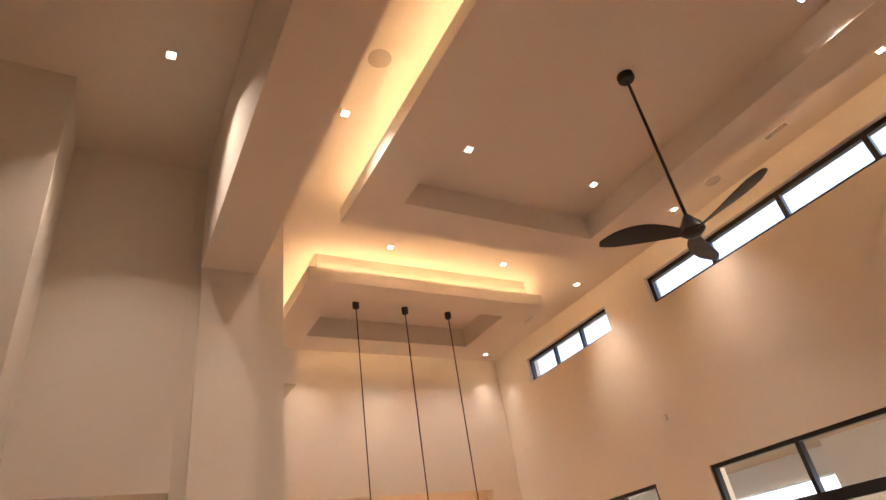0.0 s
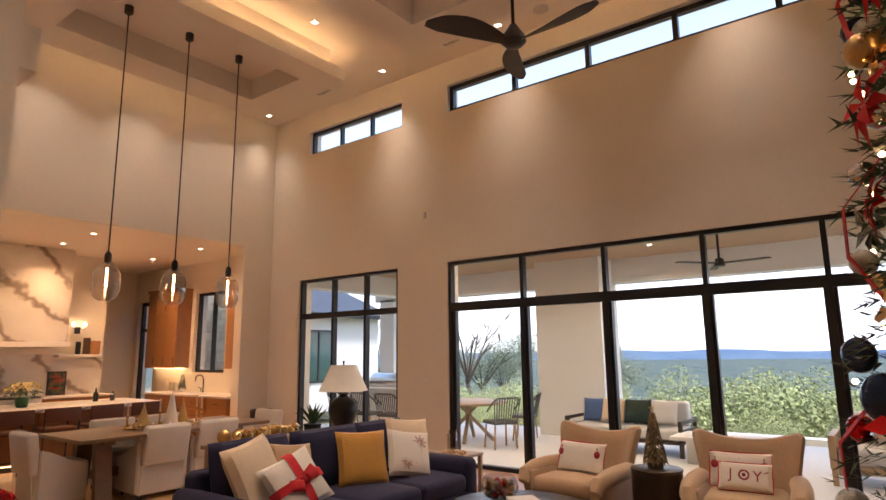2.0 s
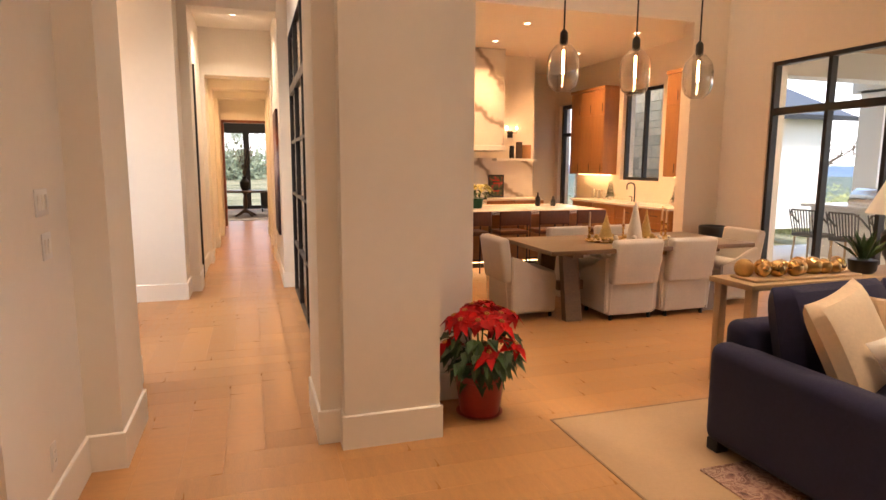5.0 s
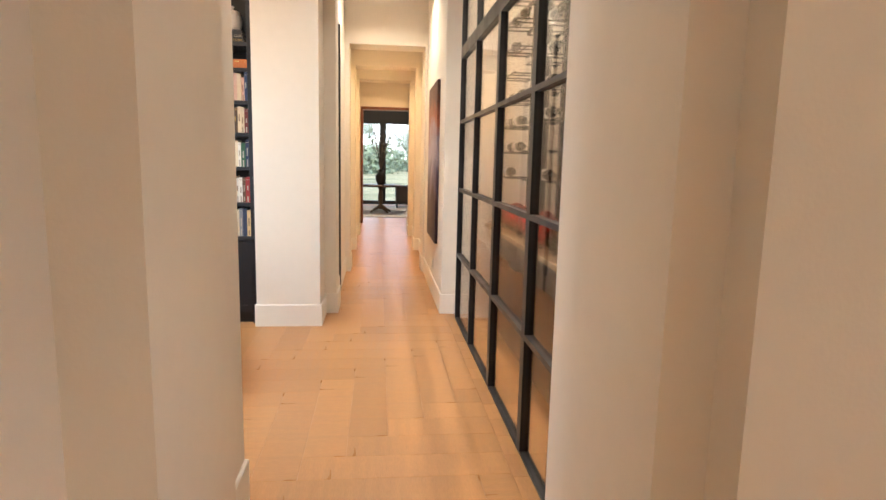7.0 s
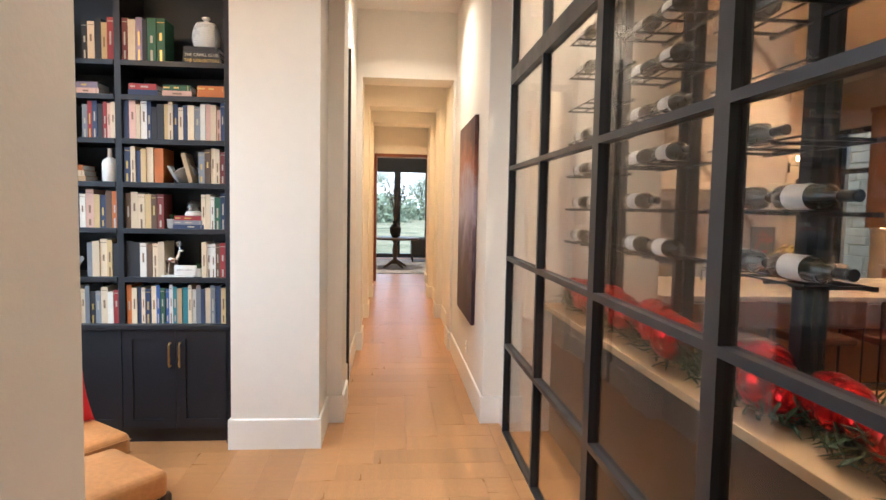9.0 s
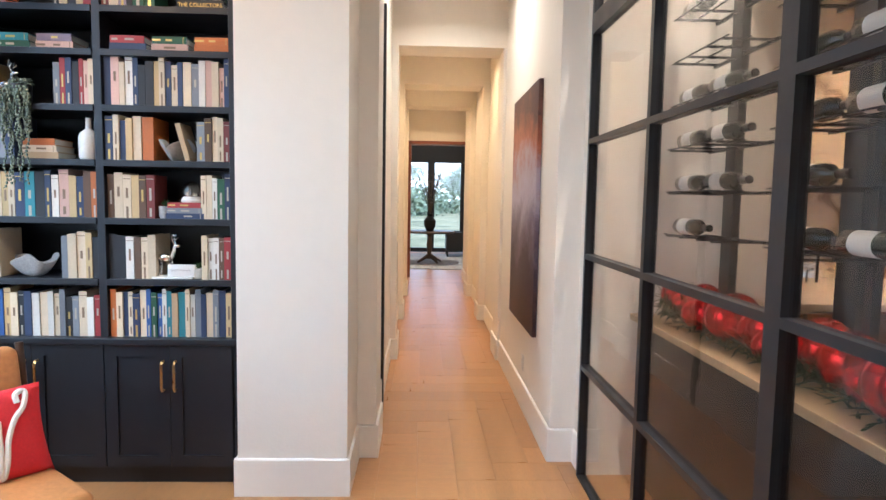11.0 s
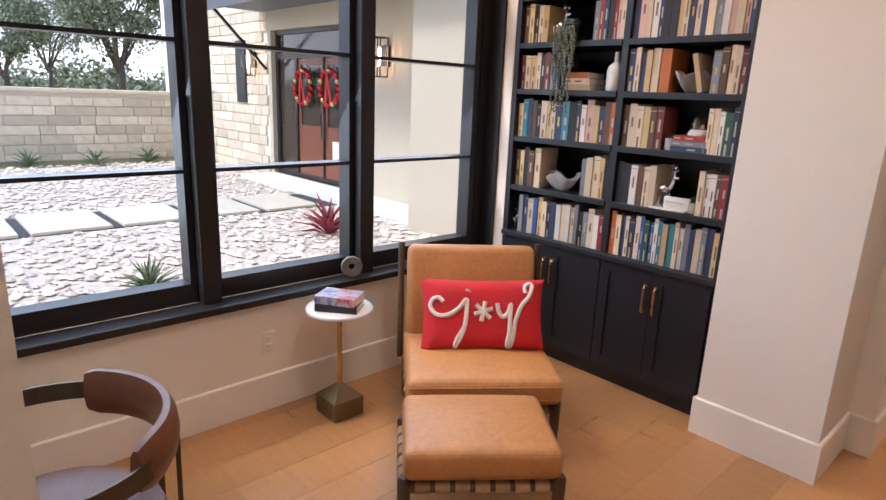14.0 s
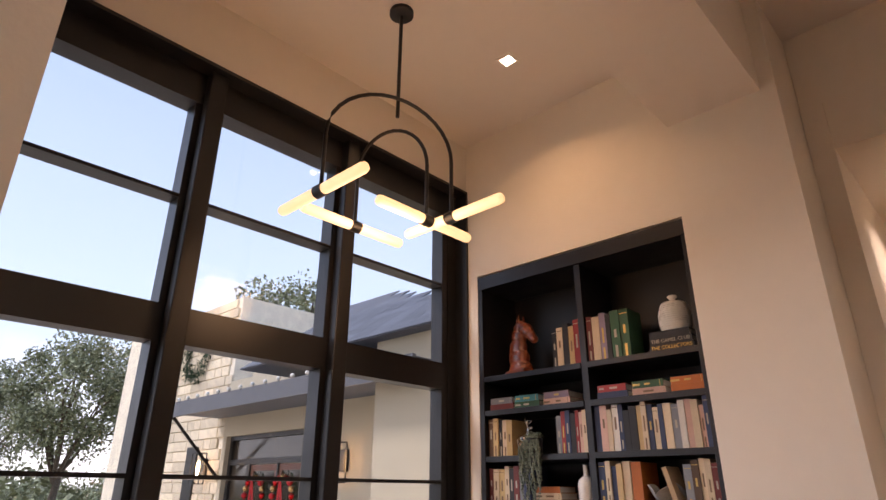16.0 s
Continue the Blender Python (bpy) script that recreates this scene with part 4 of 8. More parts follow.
# bowl of baubles, books, candle
t = thing("glass_bowl", "clear glass bowl filled with shiny ornament balls", "bowl", (3.56, 3.25, 0.442))
part("bowl", lathe(B(), [(0.07, 0.0), (0.13, 0.03), (0.158, 0.085), (0.155, 0.13), (0.125, 0.185), (0.121, 0.185), (0.15, 0.13), (0.153, 0.085), (0.126, 0.034), (0.06, 0.006)], 28), CLEAR, t)
rnd = random.Random(4)
BAUBLES = [BAUBLERED, SILVER, GOLD, material("champagne_bauble", (0.6, 0.5, 0.4), 0.2, 0.9)]
for k in range(26):
    ring_, z = (k // 9), 0.035 + 0.045 * (k // 9)
    a, rr = k * 2.4, 0.095 if k % 3 else 0.04
    part("ornament_ball", ball(B(), 0.029, (rr * math.cos(a), rr * math.sin(a), z + 0.01), u=12, v=8), BAUBLES[k % 4], t)
for k, (w, d, h, mat, rz) in enumerate(((0.36, 0.27, 0.035, PAPER, 12), (0.33, 0.25, 0.022, material("grey_book", (0.25, 0.23, 0.22), 0.5), 14), (0.30, 0.22, 0.04, material("blush_book", (0.62, 0.52, 0.46), 0.5), 20))):
    z = 0.442 + (0, 0.0355, 0.058)[k]
    bk = thing("coffee_table_book", "large hardback book stacked on the coffee table", "book", (3.27, 2.84, z), rz + 30, "stacked coffee table books")
    c = box(B(), -w / 2, -d / 2, 0, w / 2, d / 2, 0.003)
    box(c, -w / 2, -d / 2, h - 0.003, w / 2, d / 2, h)
    box(c, -w / 2, -d / 2, 0.003, -w / 2 + 0.004, d / 2, h - 0.003)
    part("cover", c, mat, bk, smooth=False)
    part("page_block", box(B(), -w / 2 + 0.005, -d / 2 + 0.006, 0.003, w / 2 - 0.006, d / 2 - 0.006, h - 0.003), PAPER, bk, smooth=False)
solo("tray", lathe(B(), [(0.13, 0.0), (0.15, 0.006), (0.155, 0.018), (0.15, 0.018), (0.14, 0.008)], 30), BLACK, "round black metal tray on the coffee table", "tray", m=pose(3.52, 2.22, 0.372))
cn = thing("candle", "amber glass candle jar on a black tray", "candle", (3.46, 2.21, 0.381))
part("jar", lathe(B(), [(0.05, 0), (0.062, 0.012), (0.062, 0.072), (0.058, 0.075), (0.056, 0.06)], 24), material("amber_glass", (0.55, 0.27, 0.06), 0.15, vary=0.1, coat=0.5), cn)
part("wax", cyl(B(), 0.055, 0.05, 0.062), CREAM, cn)
solo("ornament_orb", ball(B(), 0.072, (0, 0, 0.072), u=20, v=14), GOLD, "mottled mercury glass orb on a black tray", "ornament", m=pose(3.59, 2.26, 0.381))

# drum table with a metal leaf tree
d = thing("drum_table", "dark bronze cylinder side table between armchairs", "table", (4.72, 2.32, 0))
part("drum", lathe(B(), [(0.215, 0.0), (0.22, 0.01), (0.22, 0.585)], 40), BRONZE, d)
part("tabletop", lathe(B(), [(0.22, 0.587), (0.226, 0.592), (0.226, 0.602), (0.22, 0.606)], 40), BRONZE, d)
t = thing("tabletop_tree", "small dark gold metal leaf tree on a drum table", "decoration", (4.70, 2.32, 0.606))
part("base", lathe(B(), [(0.07, 0), (0.07, 0.06), (0.06, 0.065), (0.02, 0.07)], 18), BRONZE, t)
b = B()
for k in range(230):
    v = k / 230
    a, r = k * 2.39996, 0.115 * (1 - v) + 0.012
    m = pose(r * 0.55 * math.cos(a), r * 0.55 * math.sin(a), 0.07 + 0.42 * v) @ Matrix.Rotation(a, 4, "Z") @ Matrix.Rotation(radians(35), 4, "Y")
    leaf(b, m, 0.07 * (1 - 0.5 * v), 0.045 * (1 - 0.4 * v), 0.2)
part("leaves", b, material("tarnished_leaf", (0.17, 0.12, 0.06), 0.4, metal=0.7, vary=0.3, island=0.5), t)
b = B()
for k in range(5):
    a = 2 * math.pi * k / 5 + math.pi / 2
    bar(b, (0, 0, 0.52), (0, 0.03 * math.cos(a), 0.52 + 0.03 * math.sin(a)), 0.009)
part("star", b, GOLD, t)

# rugs
def rug(name, x0, x1, y0, y1, th, mat, label, edge):
    t = thing(name, label, "rug")
    part("weave", box(B(), x0, y0, 0.0, x1, y1, th, 0.004), mat, t, smooth=False)
    b = B()
    for a in ((x0 - 0.012, y0 - 0.012, x0, y1 + 0.012), (x1, y0 - 0.012, x1 + 0.012, y1 + 0.012), (x0, y0 - 0.012, x1, y0), (x0, y1, x1, y1 + 0.012)):
        box(b, a[0], a[1], 0.0, a[2], a[3], th + 0.002)
    part("border", b, edge, t, smooth=False)


rug("area_rug", 1.07, 5.6, -1.0, 5.68, 0.004, MAT, "flat tan woven rug under the seating", material("rug_binding", (0.30, 0.19, 0.11), 0.9))
rug("patterned_rug", 1.52, 5.2, -0.6, 4.88, 0.0115, RUG, "worn reddish brown patterned rug", RUG)

# console behind the sofa with lamp, plant and gold ornaments
c = thing("console_table", "pale wood console table behind the sofa", "table")
part("tabletop", box(B(), 2.5, 5.62, 0.745, 4.75, 6.02, 0.785, 0.004), WOODLIGHT, c)
for x in (2.56, 4.69):
    for y in (5.68, 5.96):
        part("leg", box(B(), x - 0.03, y - 0.03, 0, x + 0.03, y + 0.03, 0.745, 0.003), WOODLIGHT, c)
l = thing("table_lamp", "dark ceramic table lamp with white tapered shade", "lamp", (4.22, 5.84, 0.785))
part("base", lathe(B(), [(0.09, 0), (0.10, 0.01), (0.15, 0.10), (0.175, 0.20), (0.165, 0.28), (0.11, 0.335), (0.055, 0.36), (0.05, 0.385), (0.075, 0.395), (0.06, 0.41), (0.03, 0.42)], 32), SLATE, l)
part("stem", cyl(B(), 0.008, 0.42, 0.76), BLACK, l)
part("shade", lathe(B(), [(0.29, 0.43), (0.155, 0.73), (0.151, 0.73), (0.286, 0.43)], 40, cap=False), SHADE, l)
part("finial", ball(B(), 0.014, (0, 0, 0.77)), BLACK, l)
pl = thing("potted_succulent", "dark green spiky plant in a black pot", "plant", (3.72, 5.80, 0.785))
part("pot", lathe(B(), [(0.07, 0), (0.09, 0.02), (0.10, 0.10), (0.085, 0.10)], 20), SLATE, pl)
b = B()
for k in range(16):
    a = k * 2.4
    leaf(b, pose(0.02 * math.cos(a), 0.02 * math.sin(a), 0.09) @ Matrix.Rotation(a, 4, "Z") @ Matrix.Rotation(radians(-40 - 3 * k), 4, "Y"), 0.24, 0.05, 0.3, 0.1)
part("leaves", b, LEAFGREEN, pl)
g = thing("ornament_tray", "long tray of crumpled gold mercury glass balls", "decoration", (2.95, 5.80, 0.785))
part("tray", box(B(), -0.36, -0.12, 0, 0.62, 0.12, 0.02, 0.008), WOODLIGHT, g)
rnd = random.Random(2)
for k in range(13):
    part("ornament_ball", ball(B(), rnd.uniform(0.045, 0.07), (-0.30 + 0.072 * k, rnd.uniform(-0.06, 0.06), 0.075), u=12, v=8), GOLD, g)

# side table by the sofa
s = thing("side_table", "low pale wood side table beside the sofa", "table", (4.86, 4.72, 0))
part("tabletop", box(B(), -0.3, -0.25, 0.47, 0.3, 0.25, 0.50, 0.006), WOODLIGHT, s)
for x in (-0.27, 0.27):
    for y in (-0.22, 0.22):
        part("leg", box(B(), x - 0.02, y - 0.02, 0.0, x + 0.02, y + 0.02, 0.47), WOODLIGHT, s)
o = thing("bead_garland", "coil of pale wooden beads on a side table", "decoration", (4.82, 4.66, 0.50))
for k in range(22):
    a, r = k * 0.62, 0.09 + 0.004 * k
    part("bead", ball(B(), 0.019, (r * math.cos(a), 0.7 * r * math.sin(a), 0.019), u=10, v=6), WOODLIGHT, o)
solo("glass_jar", lathe(B(), [(0.06, 0), (0.065, 0.01), (0.065, 0.20), (0.05, 0.22), (0.05, 0.25), (0.047, 0.25), (0.047, 0.22), (0.061, 0.2), (0.061, 0.012), (0.05, 0.004)], 22), CLEAR, "clear glass canister on a side table", "jar", m=pose(5.0, 4.8, 0.50))

# poinsettia by the column
p = thing("poinsettia", "red poinsettia in a red pot by the column", "plant", (0.68, 5.94, 0))
part("pot", lathe(B(), [(0.12, 0), (0.125, 0.01), (0.158, 0.235), (0.168, 0.24), (0.168, 0.275), (0.155, 0.275), (0.15, 0.25)], 28), TERRA, p)
part("saucer", lathe(B(), [(0.10, 0.0), (0.14, 0.004), (0.15, 0.012)], 24), TERRA, p)
rnd = random.Random(7)
gb, rb, yb = B(), B(), B()
for k in range(130):
    a, e = rnd.uniform(0, 6.283), rnd.uniform(0.0, 1.0)
    r = 0.10 + 0.15 * math.sin(e * 2.4)
    leaf(gb, pose(r * 0.8 * math.cos(a), r * 0.8 * math.sin(a), 0.27 + 0.26 * e) @ Matrix.Rotation(a + rnd.uniform(-.5, .5), 4, "Z") @ Matrix.Rotation(radians(rnd.uniform(5, 50)), 4, "Y"), rnd.uniform(0.10, 0.15), rnd.uniform(0.06, 0.09), 0.2, 0.25)
heads = []
for k in range(19):
    a, rr = k * 2.39996, 0.235 * math.sqrt((k + 0.3) / 19)
    x, y = rr * math.cos(a), rr * math.sin(a)
    z = 0.69 - 1.9 * rr * rr + rnd.uniform(-0.03, 0.03) - (0.12 if k > 14 else 0)
    tilt = Matrix.Rotation(math.atan2(y, x), 4, "Z") @ Matrix.Rotation(rr * 2.6, 4, "Y")
    base = pose(x, y, z) @ tilt
    for j in range(13):
        b2 = 2 * math.pi * j / (7 if j < 7 else 6) + rnd.uniform(-.2, .2)
        leaf(rb, base @ Matrix.Translation((0, 0, 0 if j < 7 else 0.012)) @ Matrix.Rotation(b2, 4, "Z") @ Matrix.Rotation(radians(rnd.uniform(0, 28)), 4, "Y"), rnd.uniform(0.10, 0.145) if j < 7 else 0.075, rnd.uniform(0.055, 0.075), 0.12, 0.2)
    for j in range(5):
        ball(yb, 0.006, tuple(base @ Vector((0.012 * math.cos(j * 1.25), 0.012 * math.sin(j * 1.25), 0.016))), u=6, v=4)
part("leaves", gb, LEAFGREEN, p)
part("flower_head", rb, LEAFRED, p, "bright red bracts")
part("buds", yb, MUSTARD, p)
for k in range(6):
    a = k * 1.05
    part("stem", pipe(B(), [(0.03 * math.cos(a), 0.03 * math.sin(a), 0.22), (0.07 * math.cos(a), 0.07 * math.sin(a), 0.42), (0.13 * math.cos(a), 0.13 * math.sin(a), 0.6)], 0.006, 5), LEAFGREEN, p)


# ceiling fan over the living room
f = thing("ceiling_fan", "black three blade ceiling fan on a long rod", "fan", (3.33, 2.84, 0))
part("canopy", lathe(B(), [(0.085, 6.248), (0.085, 6.19), (0.07, 6.17), (0.02, 6.165)], 24), BLACK, f)
part("rod", cyl(B(), 0.015, 4.42, 6.18), BLACK, f)
part("motor", lathe(B(), [(0.03, 4.47), (0.06, 4.42), (0.10, 4.36), (0.11, 4.31), (0.07, 4.27), (0.02, 4.26)], 28), BLACK, f)
for k in range(3):
    b = B()
    n = 12
    rows = []
    for i in range(n + 1):
        s = i / n
        x = 0.06 + 0.74 * s
        w = 0.035 + 0.07 * math.sin(min(1, s * 1.15) * math.pi * 0.72) ** 1.2
        w *= (1 - max(0, s - 0.86) * 4.5)
        tw = radians(28 - 20 * s)
        y0 = 0.05 * math.sin(s * 3.0)
        z = 4.31 + 0.03 * math.sin(s * 2.4) + 0.02 * s
        rows.append([b.verts.new((x, y0 + c * w * math.cos(tw), z + c * w * math.sin(tw) + d)) for c, d in ((-1, -0.006), (0, -0.012), (1, -0.006), (1, 0.004), (0, 0.012), (-1, 0.004))])
    for a, c in zip(rows, rows[1:]):
        for q in range(6):
            b.faces.new((a[q], a[(q + 1) % 6], c[(q + 1) % 6], c[q]))
    b.faces.new(rows[0][::-1])
    b.faces.new(rows[-1])
    bmesh.ops.recalc_face_normals(b, faces=b.faces)
    o = part("blade", b, BLACK, f)
    o.matrix_local = Matrix.Rotation(radians(145 + 120 * k), 4, "Z")

# ceiling vents, speakers, detectors
for x, y in ((6.1, 2.93), (6.07, 5.5), (6.05, 8.42)):
    v = thing("ceiling_vent", "white slatted ceiling air vent", "vent", (x, y, ZTOP - 0.012), group="ceiling vents")
    b = holed(B(), "y", 0, 0.011, -0.06, 0.06, -0.17, 0.17, [(-0.045, 0.045, -0.155, 0.155)])
    bmesh.ops.rotate(b, verts=b.verts, matrix=Matrix.Rotation(radians(90), 3, "X"))
    part("frame", b, TRIM, v, smooth=False)
    part("backing", box(B(), -0.05, -0.16, 0.009, 0.05, 0.16, 0.0115), BLACK, v, smooth=False)
    for k in range(13):
        part("slat", box(B(), -0.045, -0.15 + 0.025 * k - 0.005, 0.001, 0.045, -0.15 + 0.025 * k + 0.005, 0.006), TRIM, v, smooth=False)
for x, y in ((6.12, 3.97), (0.96, 3.66)):
    v = thing("ceiling_speaker", "round flush ceiling speaker grille", "speaker", (x, y, ZTOP - 0.009), group="ceiling speakers")
    part("grille", lathe(B(), [(0.115, 0.009), (0.115, 0.003), (0.105, 0.0)], 32), material("grille_mesh", (0.55, 0.5, 0.45), 0.8, vary=0.1, scale=90), v)
    part("rim", lathe(B(), [(0.122, 0.009), (0.122, 0.001), (0.115, 0.001), (0.115, 0.009)], 32, cap=False), TRIM, v)
v = thing("motion_sensor", "small white motion sensor on the wall", "sensor", (6.535, 6.44, 3.87))
part("body", box(B(), -0.035, -0.035, -0.055, 0.004, 0.035, 0.055, 0.015), PLASTIC, v)
part("lens", ball(B(), 0.02, (-0.03, 0, -0.02), (0.6, 1, 1)), PAPER, v)


def wall_plate(at, rz, gangs, label, outlet=False):
    """A plate whose face looks along its own -y."""
    v = thing("outlet" if outlet else "light_switch", label, "outlet" if outlet else "switch", at, rz)
    w = 0.07 + 0.046 * (gangs - 1)
    part("plate", box(B(), -w / 2, -0.006, -0.058, w / 2, 0.001, 0.058, 0.003), PLASTIC, v)
    for g_ in range(gangs):
        x = (g_ - (gangs - 1) / 2) * 0.046
        if outlet:
            for z in (-0.02, 0.02):
                part("socket", box(B(), x - 0.016, -0.009, z - 0.014, x + 0.016, -0.005, z + 0.014, 0.004), TRIM, v)
                for s in (-0.006, 0.006):
                    part("slot", box(B(), x + s - 0.001, -0.0096, z - 0.004, x + s + 0.001, -0.0085, z + 0.006), BLACK, v, smooth=False)
        else:
            part("rocker", box(B(), x - 0.016, -0.010, -0.033, x + 0.016, -0.005, 0.033, 0.002, pose(0, 0, 0, 3, 0, 0)), TRIM, v)


wall_plate((-1.52, 5.45, 1.41), 90, 3, "white three gang light switch on the wall")
wall_plate((-1.52, 5.47, 1.22), 90, 2, "white two gang light switch on the wall")
wall_plate((-1.52, 5.32, 0.33), 90, 1, "white wall power outlet", True)
wall_plate((6.54, 6.45, 1.22), -90, 2, "white light switch between patio doors")
wall_plate((-3.53, 8.38, 0.37), 90, 1, "white wall power outlet under the window", True)
wall_plate((-0.305, 11.3, 0.33), -90, 1, "white power outlet in the hall", True)

# ---- dining room ----
t = thing("dining_table", "dark wood trestle dining table set for the holidays", "table", (3.26, 8.15, 0))
part("tabletop", box(B(), -1.22, -0.58, 0.715, 1.22, 0.58, 0.76, 0.006), TABLEWOOD, t)
for x in (-0.84, 0.84):
    for s in (-1, 1):
        b = B()
        q = [(x + dx, s * y, z) for z, y in ((0.0, 0.34), (0.715, 0.22)) for dx in (-0.09, 0.09)]
        v = [b.verts.new((a, c + w, z)) for a, c, z in q for w in (-0.045, 0.045)]
        for f in ((0, 1, 3, 2), (4, 6, 7, 5), (0, 4, 5, 1), (2, 3, 7, 6), (0, 2, 6, 4), (1, 5, 7, 3)):
            b.faces.new([v[k] for k in f])
        bmesh.ops.recalc_face_normals(b, faces=b.faces)
        part("leg", b, TABLEWOOD, t, smooth=False)
    part("trestle_bar", box(B(), x - 0.06, -0.42, 0.66, x + 0.06, 0.42, 0.716), TABLEWOOD, t, smooth=False)
part("stretcher", box(B(), -0.84, -0.04, 0.25, 0.84, 0.04, 0.35), TABLEWOOD, t, smooth=False)

dc = thing("dining_chair", "white linen slipcovered dining armchair with piped edges", "chair", (2.05, 8.27, 0), -90, "chairs round the dining table")
b = softbox(B(), -0.28, -0.25, 0.05, 0.28, 0.28, 0.42, 0.03)
part("skirt", b, LINEN, dc)
part("seat_cushion", softbox(B(), -0.25, -0.16, 0.41, 0.25, 0.29, 0.49, 0.035, 0.015), LINEN, dc)
bk = part("backrest", softbox(B(), -0.28, -0.06, 0, 0.28, 0.06, 0.46, 0.035), LINEN, dc)
bk.matrix_local = pose(0, -0.25, 0.385, 9, 0, 0)
for s in (-1, 1):
    b = B()
    y0 = -0.24
    prof = [(y0, 0.08), (0.26, 0.08), (0.26, 0.46), (0.05, 0.53), (-0.12, 0.62), (y0, 0.66)]
    f0 = [b.verts.new((s * 0.285 - 0.028, y, z)) for y, z in prof]
    f1 = [b.verts.new((s * 0.285 + 0.028, y, z)) for y, z in prof]
    b.faces.new(f0)
    b.faces.new(f1[::-1])
    for k in range(len(prof)):
        b.faces.new((f0[k], f1[k], f1[(k + 1) % len(prof)], f0[(k + 1) % len(prof)]))
    bmesh.ops.recalc_face_normals(b, faces=b.faces)
    bmesh.ops.bevel(b, geom=b.edges[:], offset=0.012, segments=2, affect="EDGES")
    part("arm", b, LINEN, dc)
for x in (-0.23, 0.23):
    for y in (-0.22, 0.24):
        part("leg", cyl(B(), 0.02, 0, 0.06, None, 10, pose(x, y, 0)), BLACK, dc)
e = B()
for s in (-1, 1):
    pipe(e, [(s * 0.268, -0.345, 0.83), (s * 0.268, -0.295, 0.42), (s * 0.27, -0.262, 0.06)], 0.005, 5)
pipe(e, [(-0.268, -0.345, 0.835), (0.268, -0.345, 0.835)], 0.005, 5)
part("piping", e, IVORY, dc)
for x, y, rz in ((3.03, 7.92, 0), (3.70, 7.92, 0), (2.98, 8.62, 180), (3.66, 8.66, 180), (4.62, 8.2, 90)):
    copy_thing(dc, pose(x, y, 0, 0, 0, rz))

# centrepiece
tr = solo("runner_tray", lathe(B(), [(0.36, 0.0), (0.40, 0.008), (0.41, 0.022), (0.39, 0.022), (0.37, 0.012)], 40), GOLD, "oval gold tray at the middle of the dining table", "tray")
tr.matrix_world = pose(3.25, 8.12, 0.76) @ Matrix.Diagonal((1.25, 0.62, 1, 1))
GOLDTREE = material("gold_glitter", (0.55, 0.38, 0.15), 0.35, metal=0.7, vary=0.4, scale=60, bump=0.5, bscale=150)


def cone_tree(x, y, h, r, mat, label, tiers=7):
    b = B()
    for k in range(tiers):
        z0 = 0.03 + (h - 0.05) * k / tiers
        rr = r * (1 - k / tiers)
        cyl(b, rr, z0, z0 + (h / tiers) * 1.3, rr * 0.45, 18)
    cyl(b, r * 0.25, 0, 0.05, None, 12)
    solo("cone_tree", b, mat, label, "decoration", m=pose(x, y, 0.773), group="table trees")


cone_tree(2.98, 8.12, 0.30, 0.09, GOLDTREE, "gold tiered tabletop tree on the dining table")
cone_tree(3.52, 8.16, 0.33, 0.075, GOLDTREE, "gold tiered tabletop tree on the dining table")
solo("cone_tree", lathe(B(), [(0.09, 0), (0.09, 0.01), (0.012, 0.42), (0.004, 0.43)], 26), IVORY, "smooth white cone tree on the dining table", "decoration", m=pose(3.33, 8.10, 0.773), group="table trees")
for x, y, h in ((2.80, 8.16, 0.20), (3.68, 8.10, 0.27), (3.15, 8.05, 0.24), (3.80, 8.18, 0.22)):
    c = thing("candlestick", "gold candlestick with a pale taper candle", "candle", (x, y, 0.773), group="candlesticks")
    part("holder", lathe(B(), [(0.045, 0), (0.04, 0.01), (0.012, 0.03), (0.01, h * 0.5), (0.018, h * 0.55), (0.01, h * 0.6), (0.02, h * 0.75)], 18), GOLD, c)
    part("taper", cyl(B(), 0.011, h * 0.75, h * 0.75 + 0.16, 0.009, 10), CREAM, c)
gl = thing("table_garland", "pale gold garland lying on the dining table", "garland", (3.25, 8.10, 0.775))
rnd = random.Random(8)
for k in range(20):
    part("pod", ball(B(), rnd.uniform(0.016, 0.03), (rnd.uniform(-0.45, 0.45), rnd.uniform(-0.2, 0.2), 0.032), u=10, v=6), GOLDTREE if k % 2 else IVORY, gl)

# glass pendants
for x, y in ((2.40, 8.13), (3.27, 8.15), (4.10, 8.17)):
    p = thing("pendant_lamp", "clear glass capsule pendant with lit filament bulb", "lamp", (x, y, 0), group="pendants over the dining table")
    part("canopy", lathe(B(), [(0.055, 6.248), (0.055, 6.15), (0.03, 6.13)], 20), BLACK, p)
    part("cord", cyl(B(), 0.009, 2.86, 6.14, None, 8), BLACK, p)
    part("socket", lathe(B(), [(0.02, 2.93), (0.04, 2.90), (0.042, 2.80), (0.03, 2.78)], 20), BLACK, p)
    part("shade", lathe(B(), [(0.05, 2.80), (0.09, 2.77), (0.145, 2.70), (0.16, 2.62), (0.16, 2.46), (0.13, 2.37), (0.075, 2.325), (0.072, 2.329), (0.126, 2.374), (0.156, 2.463), (0.156, 2.62), (0.142, 2.697)], 36, cap=False), BLOWN, p, "clear glass capsule shade")
    part("bulb", lathe(B(), [(0.012, 2.78), (0.025, 2.74), (0.028, 2.52), (0.018, 2.48), (0.005, 2.475)], 16), CLEAR, p)
    part("filament", cyl(B(), 0.012, 2.50, 2.73, None, 10), FILAMENT, p)

